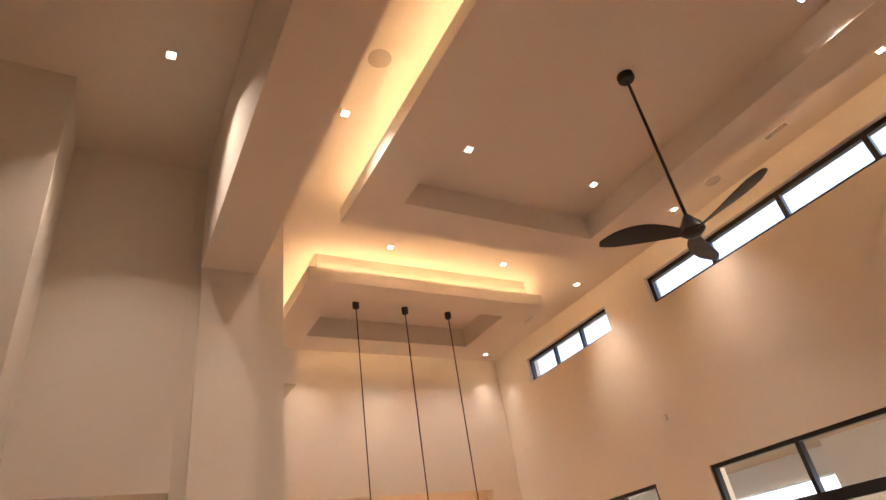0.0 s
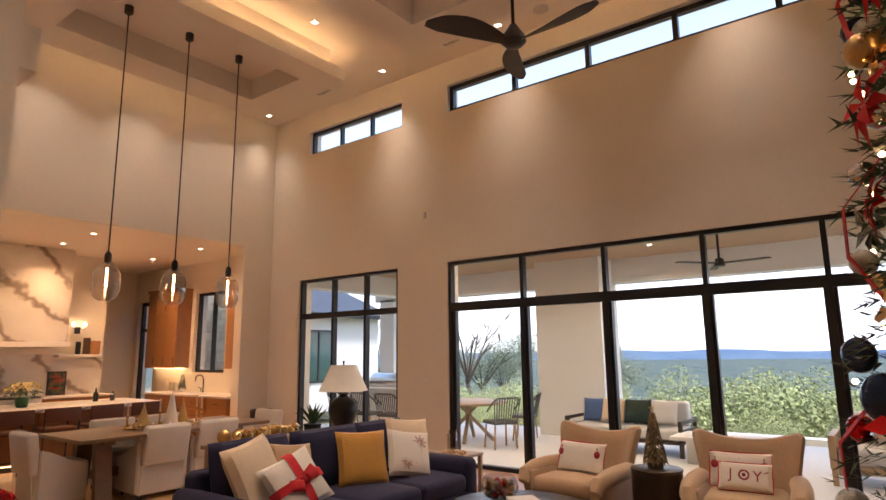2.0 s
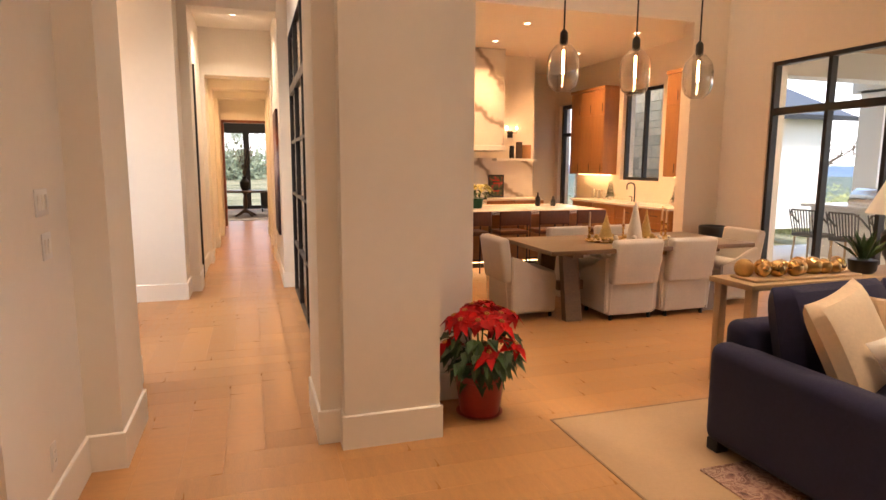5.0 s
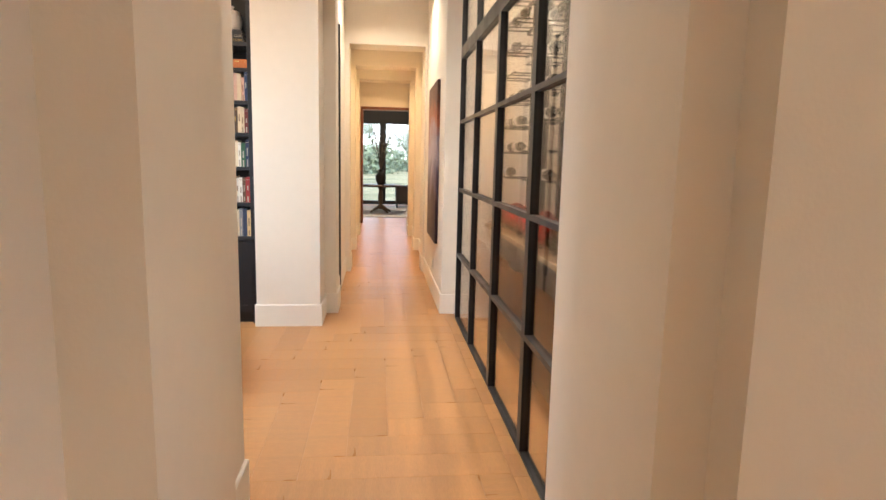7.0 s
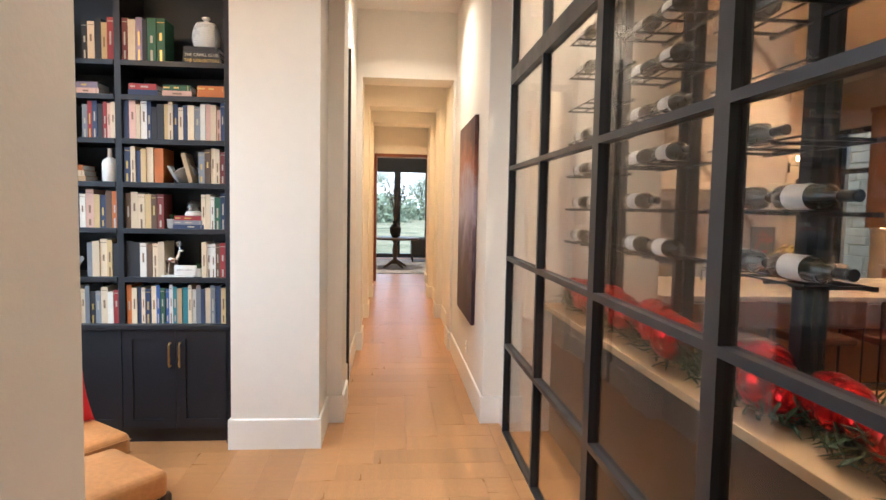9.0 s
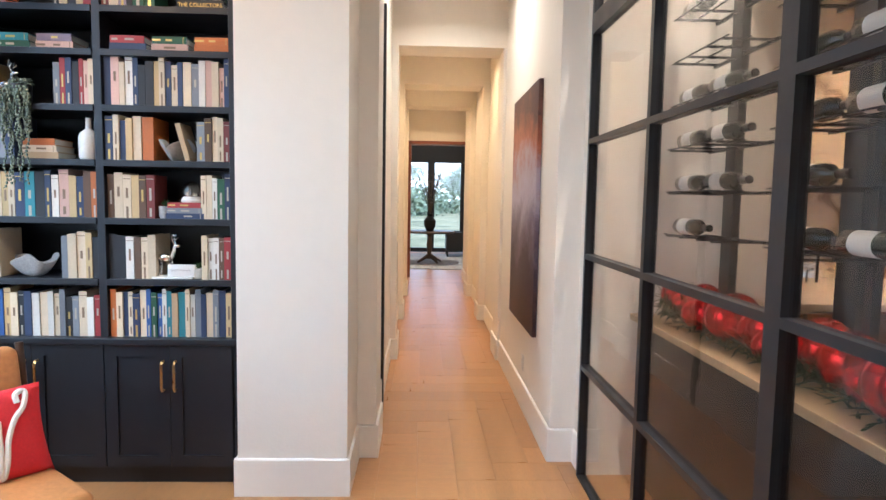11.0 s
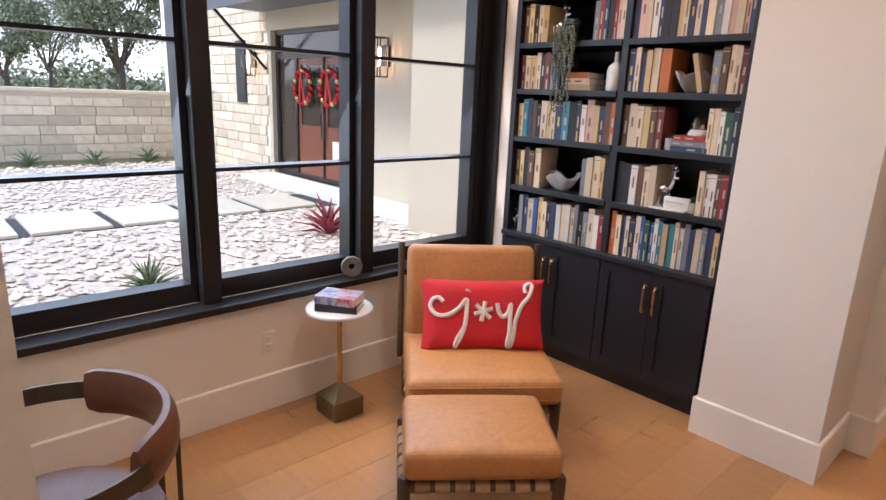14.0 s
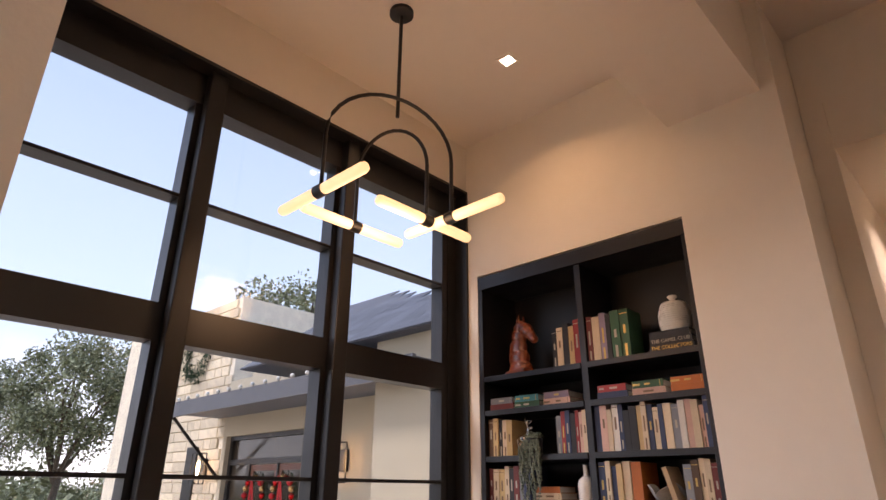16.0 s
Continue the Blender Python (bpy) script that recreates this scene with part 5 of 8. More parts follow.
# ---- kitchen ----
isl = thing("kitchen_island", "oak kitchen island with white marble top", "island")
part("body", box(B(), 1.2, 10.95, 0.10, 4.38, 11.75, 0.86), CABWOOD, isl, smooth=False)
part("toe_kick", box(B(), 1.26, 11.02, 0.0, 4.32, 11.7, 0.10), BLACK, isl, smooth=False)
part("worktop", box(B(), 1.1, 10.50, 0.86, 4.46, 11.85, 0.92, 0.004), MARBLETOP, isl)
part("toe_light", box(B(), 1.3, 11.0, 0.085, 4.3, 11.015, 0.097), KSTRIP, isl, "warm led strip under the island", smooth=False)
for k in range(6):
    part("panel", box(B(), 1.22 + 0.53 * k, 10.938, 0.13, 1.22 + 0.53 * k + 0.5, 10.951, 0.83, 0.002), CABWOOD, isl, smooth=False)


def stool(x):
    s = thing("counter_stool", "black metal counter stool with dark leather sling back", "stool", (x, 10.36, 0), group="counter stools")
    for a in (-0.23, 0.23):
        part("side_frame", pipe(B(), [(a, -0.20, 0), (a, -0.20, 0.93), (a, 0.20, 0.86), (a, 0.20, 0)], 0.011, 8), BLACK, s)
    part("foot_bar", pipe(B(), [(-0.23, 0.20, 0.2), (0.23, 0.20, 0.2)], 0.009, 8), BLACK, s)
    part("seat", softbox(B(), -0.22, -0.18, 0.60, 0.22, 0.2, 0.66, 0.02), BROWNLEATHER, s)
    part("backrest", softbox(B(), -0.235, -0.22, 0.74, 0.235, -0.19, 0.94, 0.012), BROWNLEATHER, s)


for x in (1.55, 2.24, 2.84, 3.45, 4.05):
    stool(x)

hd = thing("range_hood", "tall veined marble range hood to the ceiling", "hood")
part("cladding", box(B(), 2.1, 13.35, 1.95, 4.02, 13.98, 3.75, 0.004), MARBLE, hd, smooth=False)
part("base_trim", box(B(), 2.06, 13.31, 1.85, 4.06, 13.98, 1.95, 0.006), MARBLETOP, hd, smooth=False)
struct("backsplash", box(B(), 0.62, 13.97, 0.92, 4.96, 13.998, 1.72), MARBLE, "veined marble backsplash", "backsplash")
solo("shelf", box(B(), 4.03, 13.72, 1.66, 4.93, 13.97, 1.71, 0.003), MARBLETOP, "white stone shelf beside the range hood", "shelf", False)
solo("shelf", box(B(), 1.1, 13.72, 1.66, 2.05, 13.97, 1.71, 0.003), MARBLETOP, "white stone shelf beside the range hood", "shelf", False)
for x0, x1 in ((0.65, 1.3), (1.31, 2.3), (3.71, 4.3), (4.31, 4.95)):
    cb = thing("base_cabinet", "oak base cabinet with black pulls", "cabinet", group="range wall cabinets")
    part("body", box(B(), x0, 13.42, 0.0, x1, 13.96, 0.88), CABWOOD, cb, smooth=False)
    d = part("door", box(B(), x0 + 0.01, 13.40, 0.12, x1 - 0.01, 13.419, 0.86, 0.002), CABWOOD, cb, smooth=False)
    part("handle", pipe(B(), [(x1 - 0.06, 13.385, 0.6), (x1 - 0.06, 13.385, 0.78)], 0.006, 6), BLACK, d)
solo("worktop", box(B(), 3.71, 13.38, 0.881, 4.96, 13.965, 0.921, 0.003), MARBLETOP, "white marble worktop beside the range", "worktop", False)
solo("worktop", box(B(), 0.65, 13.38, 0.881, 2.3, 13.965, 0.921, 0.003), MARBLETOP, "white marble worktop beside the range", "worktop", False)
rg = thing("range", "wide steel range with a row of knobs", "range")
part("body", box(B(), 2.32, 13.36, 0.0, 3.69, 13.96, 0.91, 0.005), SILVER, rg)
part("cooktop", box(B(), 2.33, 13.38, 0.911, 3.68, 13.95, 0.945, 0.004), BLACK, rg)
for k in range(9):
    part("knob", cyl(B(), 0.022, 0, 0.03, 0.018, 14, pose(2.42 + 0.145 * k, 13.36, 0.83, 90, 0, 0)), BAUBLES[0] if False else SILVER, rg)
part("oven_door", box(B(), 2.4, 13.345, 0.15, 3.6, 13.362, 0.72, 0.004), BLACK, rg)

sc = thing("wall_sconce", "black wall sconce with two lit candle bulbs", "lamp", (4.42, 13.97, 2.25))
part("backplate", box(B(), -0.05, -0.03, -0.12, 0.05, 0.02, 0.02, 0.004), BLACK, sc)
part("arm", pipe(B(), [(-0.11, -0.09, 0.03), (-0.11, -0.09, -0.02), (0.11, -0.09, -0.02), (0.11, -0.09, 0.03)], 0.008, 8), BLACK, sc)
part("arm", pipe(B(), [(0, -0.02, -0.02), (0, -0.09, -0.02)], 0.008, 8), BLACK, sc)
for x in (-0.11, 0.11):
    part("bulb", lathe(B(), [(0.012, 0.04), (0.02, 0.06), (0.016, 0.085), (0.004, 0.105)], 12, Matrix.Translation((x, -0.09, 0))), FILAMENT, sc, "lit candle bulb")
for x, w, h, mat in ((4.38, 0.10, 0.26, SLATE), (4.52, 0.14, 0.34, WALNUT), (4.66, 0.20, 0.28, CABWOOD)):
    solo("cutting_board", box(B(), x, 13.86, 1.71, x + w, 13.90, 1.71 + h, 0.015, None), mat, "wooden cutting board leaning on the stone shelf", "board", group="boards on the stone shelf")
pn = thing("framed_picture", "dark framed festive print leaning on the backsplash", "picture", (4.10, 13.90, 0.921))
part("frame", holed(B(), "y", -0.012, 0.012, -0.17, 0.17, 0, 0.46, [(-0.145, 0.145, 0.025, 0.435)]), BLACK, pn, smooth=False)
part("print", box(B(), -0.145, -0.004, 0.025, 0.145, 0.006, 0.435), ramp_material("festive_print", [(0.4, (0.02, 0.02, 0.02)), (0.52, (0.06, 0.10, 0.04)), (0.62, (0.35, 0.03, 0.03)), (0.75, (0.5, 0.4, 0.3))], 9, 0.4), pn, smooth=False)
b = B()
for z, w in ((0.34, 0.16), (0.28, 0.12), (0.12, 0.14)):
    box(b, -w / 2, -0.006, z, w / 2, -0.003, z + 0.018)
part("lettering", b, RED, pn, smooth=False)

# sink wall
for a, c in ((10.75, 11.5), (11.51, 12.3), (12.31, 13.1), (13.11, 13.9)):
    cb = thing("base_cabinet", "oak base cabinet with drawers and black pulls", "cabinet", group="sink wall cabinets")
    part("body", box(B(), 5.90, a, 0.0, 6.53, c, 0.84), CABWOOD, cb, smooth=False)
    for z0, z1 in ((0.62, 0.83), (0.37, 0.61), (0.11, 0.36)):
        d = part("drawer", box(B(), 5.88, a + 0.01, z0, 5.899, c - 0.01, z1 - 0.005, 0.002), CABWOOD, cb, smooth=False)
        part("handle", pipe(B(), [(5.865, (a + c) / 2 - 0.09, (z0 + z1) / 2), (5.865, (a + c) / 2 + 0.09, (z0 + z1) / 2)], 0.006, 6), BLACK, d)
solo("worktop", box(B(), 5.85, 10.72, 0.841, 6.535, 13.95, 0.881, 0.004), MARBLETOP, "white stone worktop with a sink", "worktop", False)
for a, c in ((13.30, 14.62), (10.68, 11.38)):
    cb = thing("wall_cabinet", "tall oak wall cabinet with black pulls", "cabinet", group="oak wall cabinets")
    part("body", box(B(), 6.21, a, 1.39, 6.535, c, 3.12), CABWOOD, cb, smooth=False)
    part("crown", box(B(), 6.17, a - 0.02, 3.12, 6.535, c + 0.02, 3.18, 0.004), CABWOOD, cb, smooth=False)
    part("under_light", box(B(), 6.4, a + 0.05, 1.378, 6.44, c - 0.05, 1.388), KSTRIP, cb, "warm led strip under the cabinet", smooth=False)
    n = 3 if c - a > 1 else 2
    for k in range(n):
        y0, y1 = a + (c - a) * k / n + 0.004, a + (c - a) * (k + 1) / n - 0.004
        for z0, z1 in ((1.395, 2.60), (2.61, 3.11)):
            d = part("door", box(B(), 6.19, y0, z0, 6.209, y1, z1, 0.002), CABWOOD, cb, smooth=False)
            part("handle", pipe(B(), [(6.175, y0 + 0.05, z0 + 0.06), (6.175, y0 + 0.05, z0 + 0.22)], 0.006, 6), BLACK, d)


def faucet(at, rz):
    f = thing("faucet", "black gooseneck kitchen faucet", "faucet", at, rz, "kitchen faucets")
    part("spout", pipe(B(), [(0, 0, 0), (0, 0, 0.28), (0.02, 0, 0.34), (0.08, 0, 0.37), (0.15, 0, 0.36), (0.18, 0, 0.32), (0.18, 0, 0.24)], 0.013, 10), BLACK, f)
    part("handle", pipe(B(), [(0, -0.08, 0), (0, -0.08, 0.09), (0.06, -0.08, 0.11)], 0.01, 8), BLACK, f)


faucet((6.40, 12.45, 0.881), 180)
faucet((2.05, 11.55, 0.92), -90)
for y in (13.2, 11.2):
    small = thing("tabletop_tree", "small green potted tree on the worktop", "plant", (6.35, y, 0.881))
    part("pot", lathe(B(), [(0.05, 0), (0.06, 0.08), (0.05, 0.08)], 16), CERAMIC, small)
    b = B()
    for k in range(160):
        v_ = k / 160
        a_ = k * 2.4
        leaf(b, pose(0.02 * math.cos(a_), 0.02 * math.sin(a_), 0.08 + 0.3 * v_) @ Matrix.Rotation(a_, 4, "Z") @ Matrix.Rotation(0.3, 4, "Y"), 0.09 * (1 - v_) + 0.02, 0.014)
    part("needles", b, NEEDLE, small)
for k in range(5):
    solo("canister", lathe(B(), [(0.04, 0), (0.045, 0.01), (0.045, 0.15), (0.03, 0.17), (0.03, 0.19)], 18), CLEAR if k % 2 else CERAMIC, "small canister on the worktop", "jar", m=pose(6.38, 13.45 + 0.11 * k, 0.881), group="canisters on the worktop")

fw = thing("flower_pot", "pale yellow poinsettia in a green pot on the island", "plant", (2.62, 11.1, 0.92))
part("pot", lathe(B(), [(0.07, 0), (0.08, 0.02), (0.10, 0.15), (0.09, 0.15)], 20), material("green_foil", (0.02, 0.10, 0.05), 0.3, metal=0.5), fw)
b, b2 = B(), B()
rnd = random.Random(6)
for k in range(110):
    a_ = k * 2.4
    rr = 0.20 * math.sqrt(k / 110)
    leaf(b if k % 3 else b2, pose(rr * math.cos(a_), rr * math.sin(a_), (0.36 if k % 3 else 0.26) - 1.6 * rr * rr + rnd.uniform(-0.03, 0.03)) @ Matrix.Rotation(a_ + rnd.uniform(-1, 1), 4, "Z") @ Matrix.Rotation(rnd.uniform(0, 0.6), 4, "Y"), 0.10, 0.055)
part("flower_head", b, material("cream_bracts", (0.62, 0.52, 0.16), 0.5, island=0.2), fw, "pale yellow bracts")
part("leaves", b2, LEAFGREEN, fw)
for x, y, h in ((3.75, 11.3, 0.22), (4.0, 11.25, 0.16)):
    solo("soap_bottle", lathe(B(), [(0.035, 0), (0.04, 0.01), (0.04, h * 0.6), (0.015, h * 0.75), (0.012, h)], 16), SLATE, "dark pump bottle on the island", "bottle", m=pose(x, y, 0.92), group="bottles on the island")
bd = thing("waste_bin", "dark round waste bin lined with a bag", "bin", (6.15, 10.05, 0))
part("bin", lathe(B(), [(0.17, 0), (0.20, 0.62), (0.19, 0.62), (0.165, 0.02)], 26), BLACK, bd)
part("liner", lathe(B(), [(0.205, 0.52), (0.212, 0.64), (0.20, 0.66), (0.185, 0.60)], 22, cap=False), SLATE, bd, "crumpled dark bag")


# ---- christmas tree ----
ct = thing("christmas_tree", "tall lit christmas tree with red and gold ornaments", "tree", (1.92, -0.22, 0))
def tree_r(z):
    return 1.02 - 0.11 * z if z < 3.9 else max(0.02, 0.59 * (5.3 - z) / 1.4)


part("trunk", cyl(B(), 0.05, 0, 5.0, 0.015, 10), BARK, ct)
part("stand", lathe(B(), [(0.32, 0), (0.30, 0.05), (0.07, 0.14)], 24), BLACK, ct)
rnd = random.Random(21)
b = B()
for k in range(1250):
    z = 0.35 + 4.85 * (k / 1250)
    a = k * 2.39996
    R = tree_r(z) * rnd.uniform(0.86, 1.04)
    r0 = R * 0.45
    d = Vector((math.cos(a), math.sin(a), 0))
    p0, p1 = d * r0 + Vector((0, 0, z + 0.10)), d * R + Vector((0, 0, z - 0.04))
    for j in range(15):
        s = j / 14
        q = p0.lerp(p1, s)
        for side in (-1, 1):
            m = Matrix.Translation(q) @ Matrix.Rotation(a + side * rnd.uniform(0.5, 1.1), 4, "Z") @ Matrix.Rotation(rnd.uniform(-0.5, 0.5), 4, "Y")
            w = 0.017
            L = rnd.uniform(0.06, 0.10)
            v = [b.verts.new(m @ Vector(c)) for c in ((0, -w / 2, 0), (L, 0, 0), (0, w / 2, 0.004))]
            b.faces.new(v)
part("needles", b, NEEDLE, ct)
part("inner_boughs", lathe(B(), [(tree_r(0.4 + 0.25 * j) * (0.66 if j % 2 else 0.52), 0.4 + 0.25 * j) for j in range(19)], 22), NEEDLE, ct)
TREELIGHT = glow("fairy_light", (1.0, 0.62, 0.25), 12)
BLUEORN = material("blue_ornament", (0.02, 0.04, 0.10), 0.2, metal=0.6, vary=0.5, scale=30)
PEARL = material("pearl_ornament", (0.66, 0.60, 0.52), 0.25, metal=0.3, vary=0.3, scale=20)
for k in range(270):
    z = rnd.uniform(0.5, 4.9)
    a = radians(rnd.uniform(60, 260))
    R = tree_r(z) * rnd.uniform(0.86, 1.0)
    x, y = R * math.cos(a), R * math.sin(a)
    if k < 120:
        part("fairy_light", ball(B(), 0.011, (x * 1.01, y * 1.01, z), u=8, v=5), TREELIGHT, ct)
    elif k < 215:
        part("ornament", ball(B(), rnd.uniform(0.045, 0.075), (x, y, z), (1, 1, rnd.choice((1, 1, 1.15))), 18, 12), rnd.choice((GOLD, PEARL, BAUBLERED, BLUEORN, SILVER)), ct)
    else:
        fb = B()
        base = pose(x * 1.02, y * 1.02, z) @ Matrix.Rotation(a, 4, "Z") @ Matrix.Rotation(radians(75), 4, "Y")
        for j in range(9):
            leaf(fb, base @ Matrix.Rotation(j * 0.698, 4, "Z") @ Matrix.Rotation(radians(-15 if j % 2 else 5), 4, "Y"), rnd.uniform(0.12, 0.17), 0.06, 0.1)
        part("flower", fb, rnd.choice((LEAFRED, LEAFRED, GOLD, SILVER)), ct, "large fabric poinsettia pick")
for k in range(3):
    a0 = radians(100 + 45 * k)
    pts = []
    for j in range(26):
        z = 4.9 - 4.3 * j / 25
        a = a0 + 0.16 * math.sin(j * 0.55 + k)
        R = tree_r(z) * 0.9 + 0.11 * math.sin(j * 1.25 + k)
        pts.append((R * math.cos(a), R * math.sin(a), z))
    part("ribbon", ribbon(B(), pts, 0.065, 0.004, (-math.sin(a0), math.cos(a0), 0)), RED, ct, "wide red patterned ribbon")

# ---- library ----
BX0, BX1, BXM, BY, BD = -3.44, -2.0, -2.68, 10.035, 0.38
SHELVES = (1.085, 1.395, 1.685, 1.955, 2.225, 2.435)
bc = thing("bookcase", "tall built-in black bookcase with base cabinets, full shelves", "bookcase", (BX0, BY, 0))
W = BX1 - BX0
M_ = BXM - BX0
for x in (0.0, W - 0.035):
    part("side_panel", box(B(), x, 0, 0, x + 0.035, BD, 3.09, 0.002), CABBLACK, bc, smooth=False)
part("divider", box(B(), M_ - 0.02, 0.012, 0.787, M_ + 0.02, BD, 3.02, 0.002), CABBLACK, bc, smooth=False)
part("top_rail", box(B(), 0.0, -0.004, 3.02, W, BD, 3.11, 0.003), CABBLACK, bc, smooth=False)
part("back_panel", box(B(), 0.035, BD - 0.012, 0.1, W - 0.035, BD, 3.02), CABBLACK, bc, smooth=False)
for z in SHELVES:
    for a, c in ((0.035, M_ - 0.02), (M_ + 0.02, W - 0.035)):
        part("shelf", box(B(), a, 0.004, z - 0.032, c, BD - 0.012, z, 0.002), CABBLACK, bc, smooth=False)
part("counter", box(B(), 0, -0.02, 0.752, W, BD, 0.785, 0.004), CABBLACK, bc, smooth=False)
part("toe_kick", box(B(), 0.02, 0.05, 0.0, W - 0.02, BD, 0.10), CABBLACK, bc, smooth=False)
part("carcass", box(B(), 0.035, 0.02, 0.10, W - 0.035, BD - 0.012, 0.752), CABBLACK, bc, smooth=False)
for a, c in ((0.035, M_), (M_, W - 0.02)):
    mid = (a + c) / 2
    for p0, p1, hs in ((a + 0.003, mid - 0.0015, 1), (mid + 0.0015, c - 0.003, -1)):
        dr = part("door", holed(B(), "y", 0.0, 0.019, p0, p1, 0.105, 0.748, [(p0 + 0.06, p1 - 0.06, 0.165, 0.688)]), CABBLACK, bc, smooth=False)
        part("door_panel", box(B(), p0 + 0.055, 0.009, 0.16, p1 - 0.055, 0.016, 0.693), CABBLACK, dr, smooth=False)
        hx = p1 - 0.03 if hs == 1 else p0 + 0.03
        h = B()
        pipe(h, [(hx, 0.0, 0.515), (hx, -0.022, 0.515), (hx, -0.03, 0.525), (hx, -0.03, 0.655), (hx, -0.022, 0.665), (hx, 0.0, 0.665)], 0.0065, 8)
        part("handle", h, GOLD, dr, "polished gold bar handle")

BOOKMATS = {}
for key, c in dict(c=(0.62, 0.50, 0.34), y=(0.56, 0.40, 0.19), w=(0.66, 0.62, 0.55), k=(0.018, 0.018, 0.02), n=(0.03, 0.045, 0.10), b=(0.04, 0.10, 0.30), t=(0.04, 0.20, 0.24), g=(0.03, 0.10, 0.05),
                   r=(0.30, 0.03, 0.03), m=(0.16, 0.03, 0.025), o=(0.48, 0.14, 0.03), s=(0.19, 0.20, 0.22), d=(0.10, 0.055, 0.03), p=(0.60, 0.38, 0.30), l=(0.22, 0.17, 0.23), a=(0.42, 0.29, 0.16)).items():
    BOOKMATS[key] = material("book_cloth_" + key, c, 0.6, vary=0.12, scale=14, bump=0.1, bscale=200, per_object=0.16)
TITLEW = material("pale_print", (0.42, 0.38, 0.30), 0.5)
TITLEG = material("gilt_print", (0.55, 0.38, 0.12), 0.35, metal=0.6)
TITLEK = material("dark_print", (0.20, 0.13, 0.08), 0.6)
NAMES = dict(c="cream", y="yellowed", w="white", k="black", n="navy", b="blue", t="teal", g="dark green", r="red", m="maroon", o="orange", s="grey", d="brown", p="pink", l="mauve", a="tan")
brnd = random.Random(11)


def book(key, w, h, dp, at, m=None, flat=False, bars=True):
    """A hardback standing with its spine to the front."""
    bk = thing("book", "%s hardback book %s on the bookcase shelf" % (NAMES[key], "lying" if flat else "standing"), "book", group="books on the bookcase")
    bk.matrix_world = pose(*at) @ (m or Matrix())
    c = box(B(), 0, 0, 0, w, 0.004, h, 0.0)
    box(c, 0, 0.004, 0, 0.0028, dp, h)
    box(c, w - 0.0028, 0.004, 0, w, dp, h)
    part("cover", c, BOOKMATS[key], bk, smooth=False)
    part("page_block", box(B(), 0.0028, 0.005, 0.004, w - 0.0028, dp - 0.005, h - 0.006), PAPER, bk, smooth=False)
    if bars and brnd.random() < 0.6 and w > 0.016:
        pm_ = TITLEK if key in "cywpa" else brnd.choice((TITLEW, TITLEG))
        z = h * brnd.uniform(0.5, 0.62)
        for k in range(brnd.choice((1, 2))):
            ln = h * brnd.uniform(0.10, 0.2)
            part("title_print", box(B(), w * 0.36, -0.0008, z - ln, w * 0.64, 0.001, z + ln * 0.6), pm_, bk, smooth=False)
            z = h * 0.16
        if brnd.random() < 0.6:
            part("spine_band", box(B(), 0.002, -0.0006, h * 0.9, w - 0.002, 0.001, h * 0.915), pm_, bk, smooth=False)
    return bk


def row(keys, x0, x1, z, hmin=0.19, hmax=0.235):
    """Books side by side from x0 to x1."""
    ws = [brnd.uniform(0.75, 1.25) for _ in keys]
    s = (x1 - x0) / sum(ws)
    x = x0
    for k, w in zip(keys, ws):
        h = brnd.uniform(hmin, hmax)
        book(k, w * s - 0.0012, h, brnd.uniform(0.15, 0.19), (x, BY + 0.025 + brnd.uniform(0, 0.012), z))
        x += w * s


L0, L1, R0, R1 = BX0 + 0.04, BXM - 0.024, BXM + 0.024, BX1 - 0.04
# bottom row
row("sncbycknwcwcs".replace("q", ""), L0 + 0.06, L0 + 0.52, 0.785, 0.22, 0.245)
row("kscwr", L0 + 0.52, L1, 0.785, 0.20, 0.25)
row("ocncncbgbwtatcwsncsny", R0, R1, 0.785, 0.22, 0.25)
# row F
row("dykdc", L0, L0 + 0.20, SHELVES[0], 0.2, 0.25)
row("sccyk", L1 - 0.19, L1, SHELVES[0], 0.21, 0.24)
row("kkwdcc", R0, R0 + 0.235, SHELVES[0], 0.21, 0.24)
row("cwwdr", R1 - 0.15, R1, SHELVES[0], 0.21, 0.24)
# row E
row("ytndkcycntknwpyndo", L0, L1, SHELVES[1], 0.2, 0.24)
row("dccydm", R0, R0 + 0.235, SHELVES[1], 0.205, 0.24)
row("ccwgn", R1 - 0.15, R1, SHELVES[1], 0.20, 0.235)
# row D
row("mcyckmsn", L0, L0 + 0.30, SHELVES[2], 0.19, 0.215)
row("ncnyc", R0, R0 + 0.175, SHELVES[2], 0.195, 0.225)
row("o", R0 + 0.18, R0 + 0.235, SHELVES[2], 0.21, 0.22)
row("sdccm", R1 - 0.165, R1, SHELVES[2], 0.195, 0.225)
book("a", 0.024, 0.19, 0.15, (R1 - 0.225, BY + 0.03, SHELVES[2] + 0.002), Matrix.Rotation(radians(-15), 4, "Y"))
# row C
row("dykcy", L0, L0 + 0.185, SHELVES[3], 0.2, 0.235)
row("srnkrpc", L1 - 0.20, L1, SHELVES[3], 0.2, 0.235)
row("npcwnkkycncncswpcpn", R0, R1, SHELVES[3], 0.195, 0.245)
# top row
row("kckyr", L1 - 0.19, L1, SHELVES[5], 0.22, 0.26)
row("mclk", R0, R0 + 0.15, SHELVES[5], 0.25, 0.27)
row("gg", R0 + 0.15, R0 + 0.255, SHELVES[5], 0.265, 0.275)


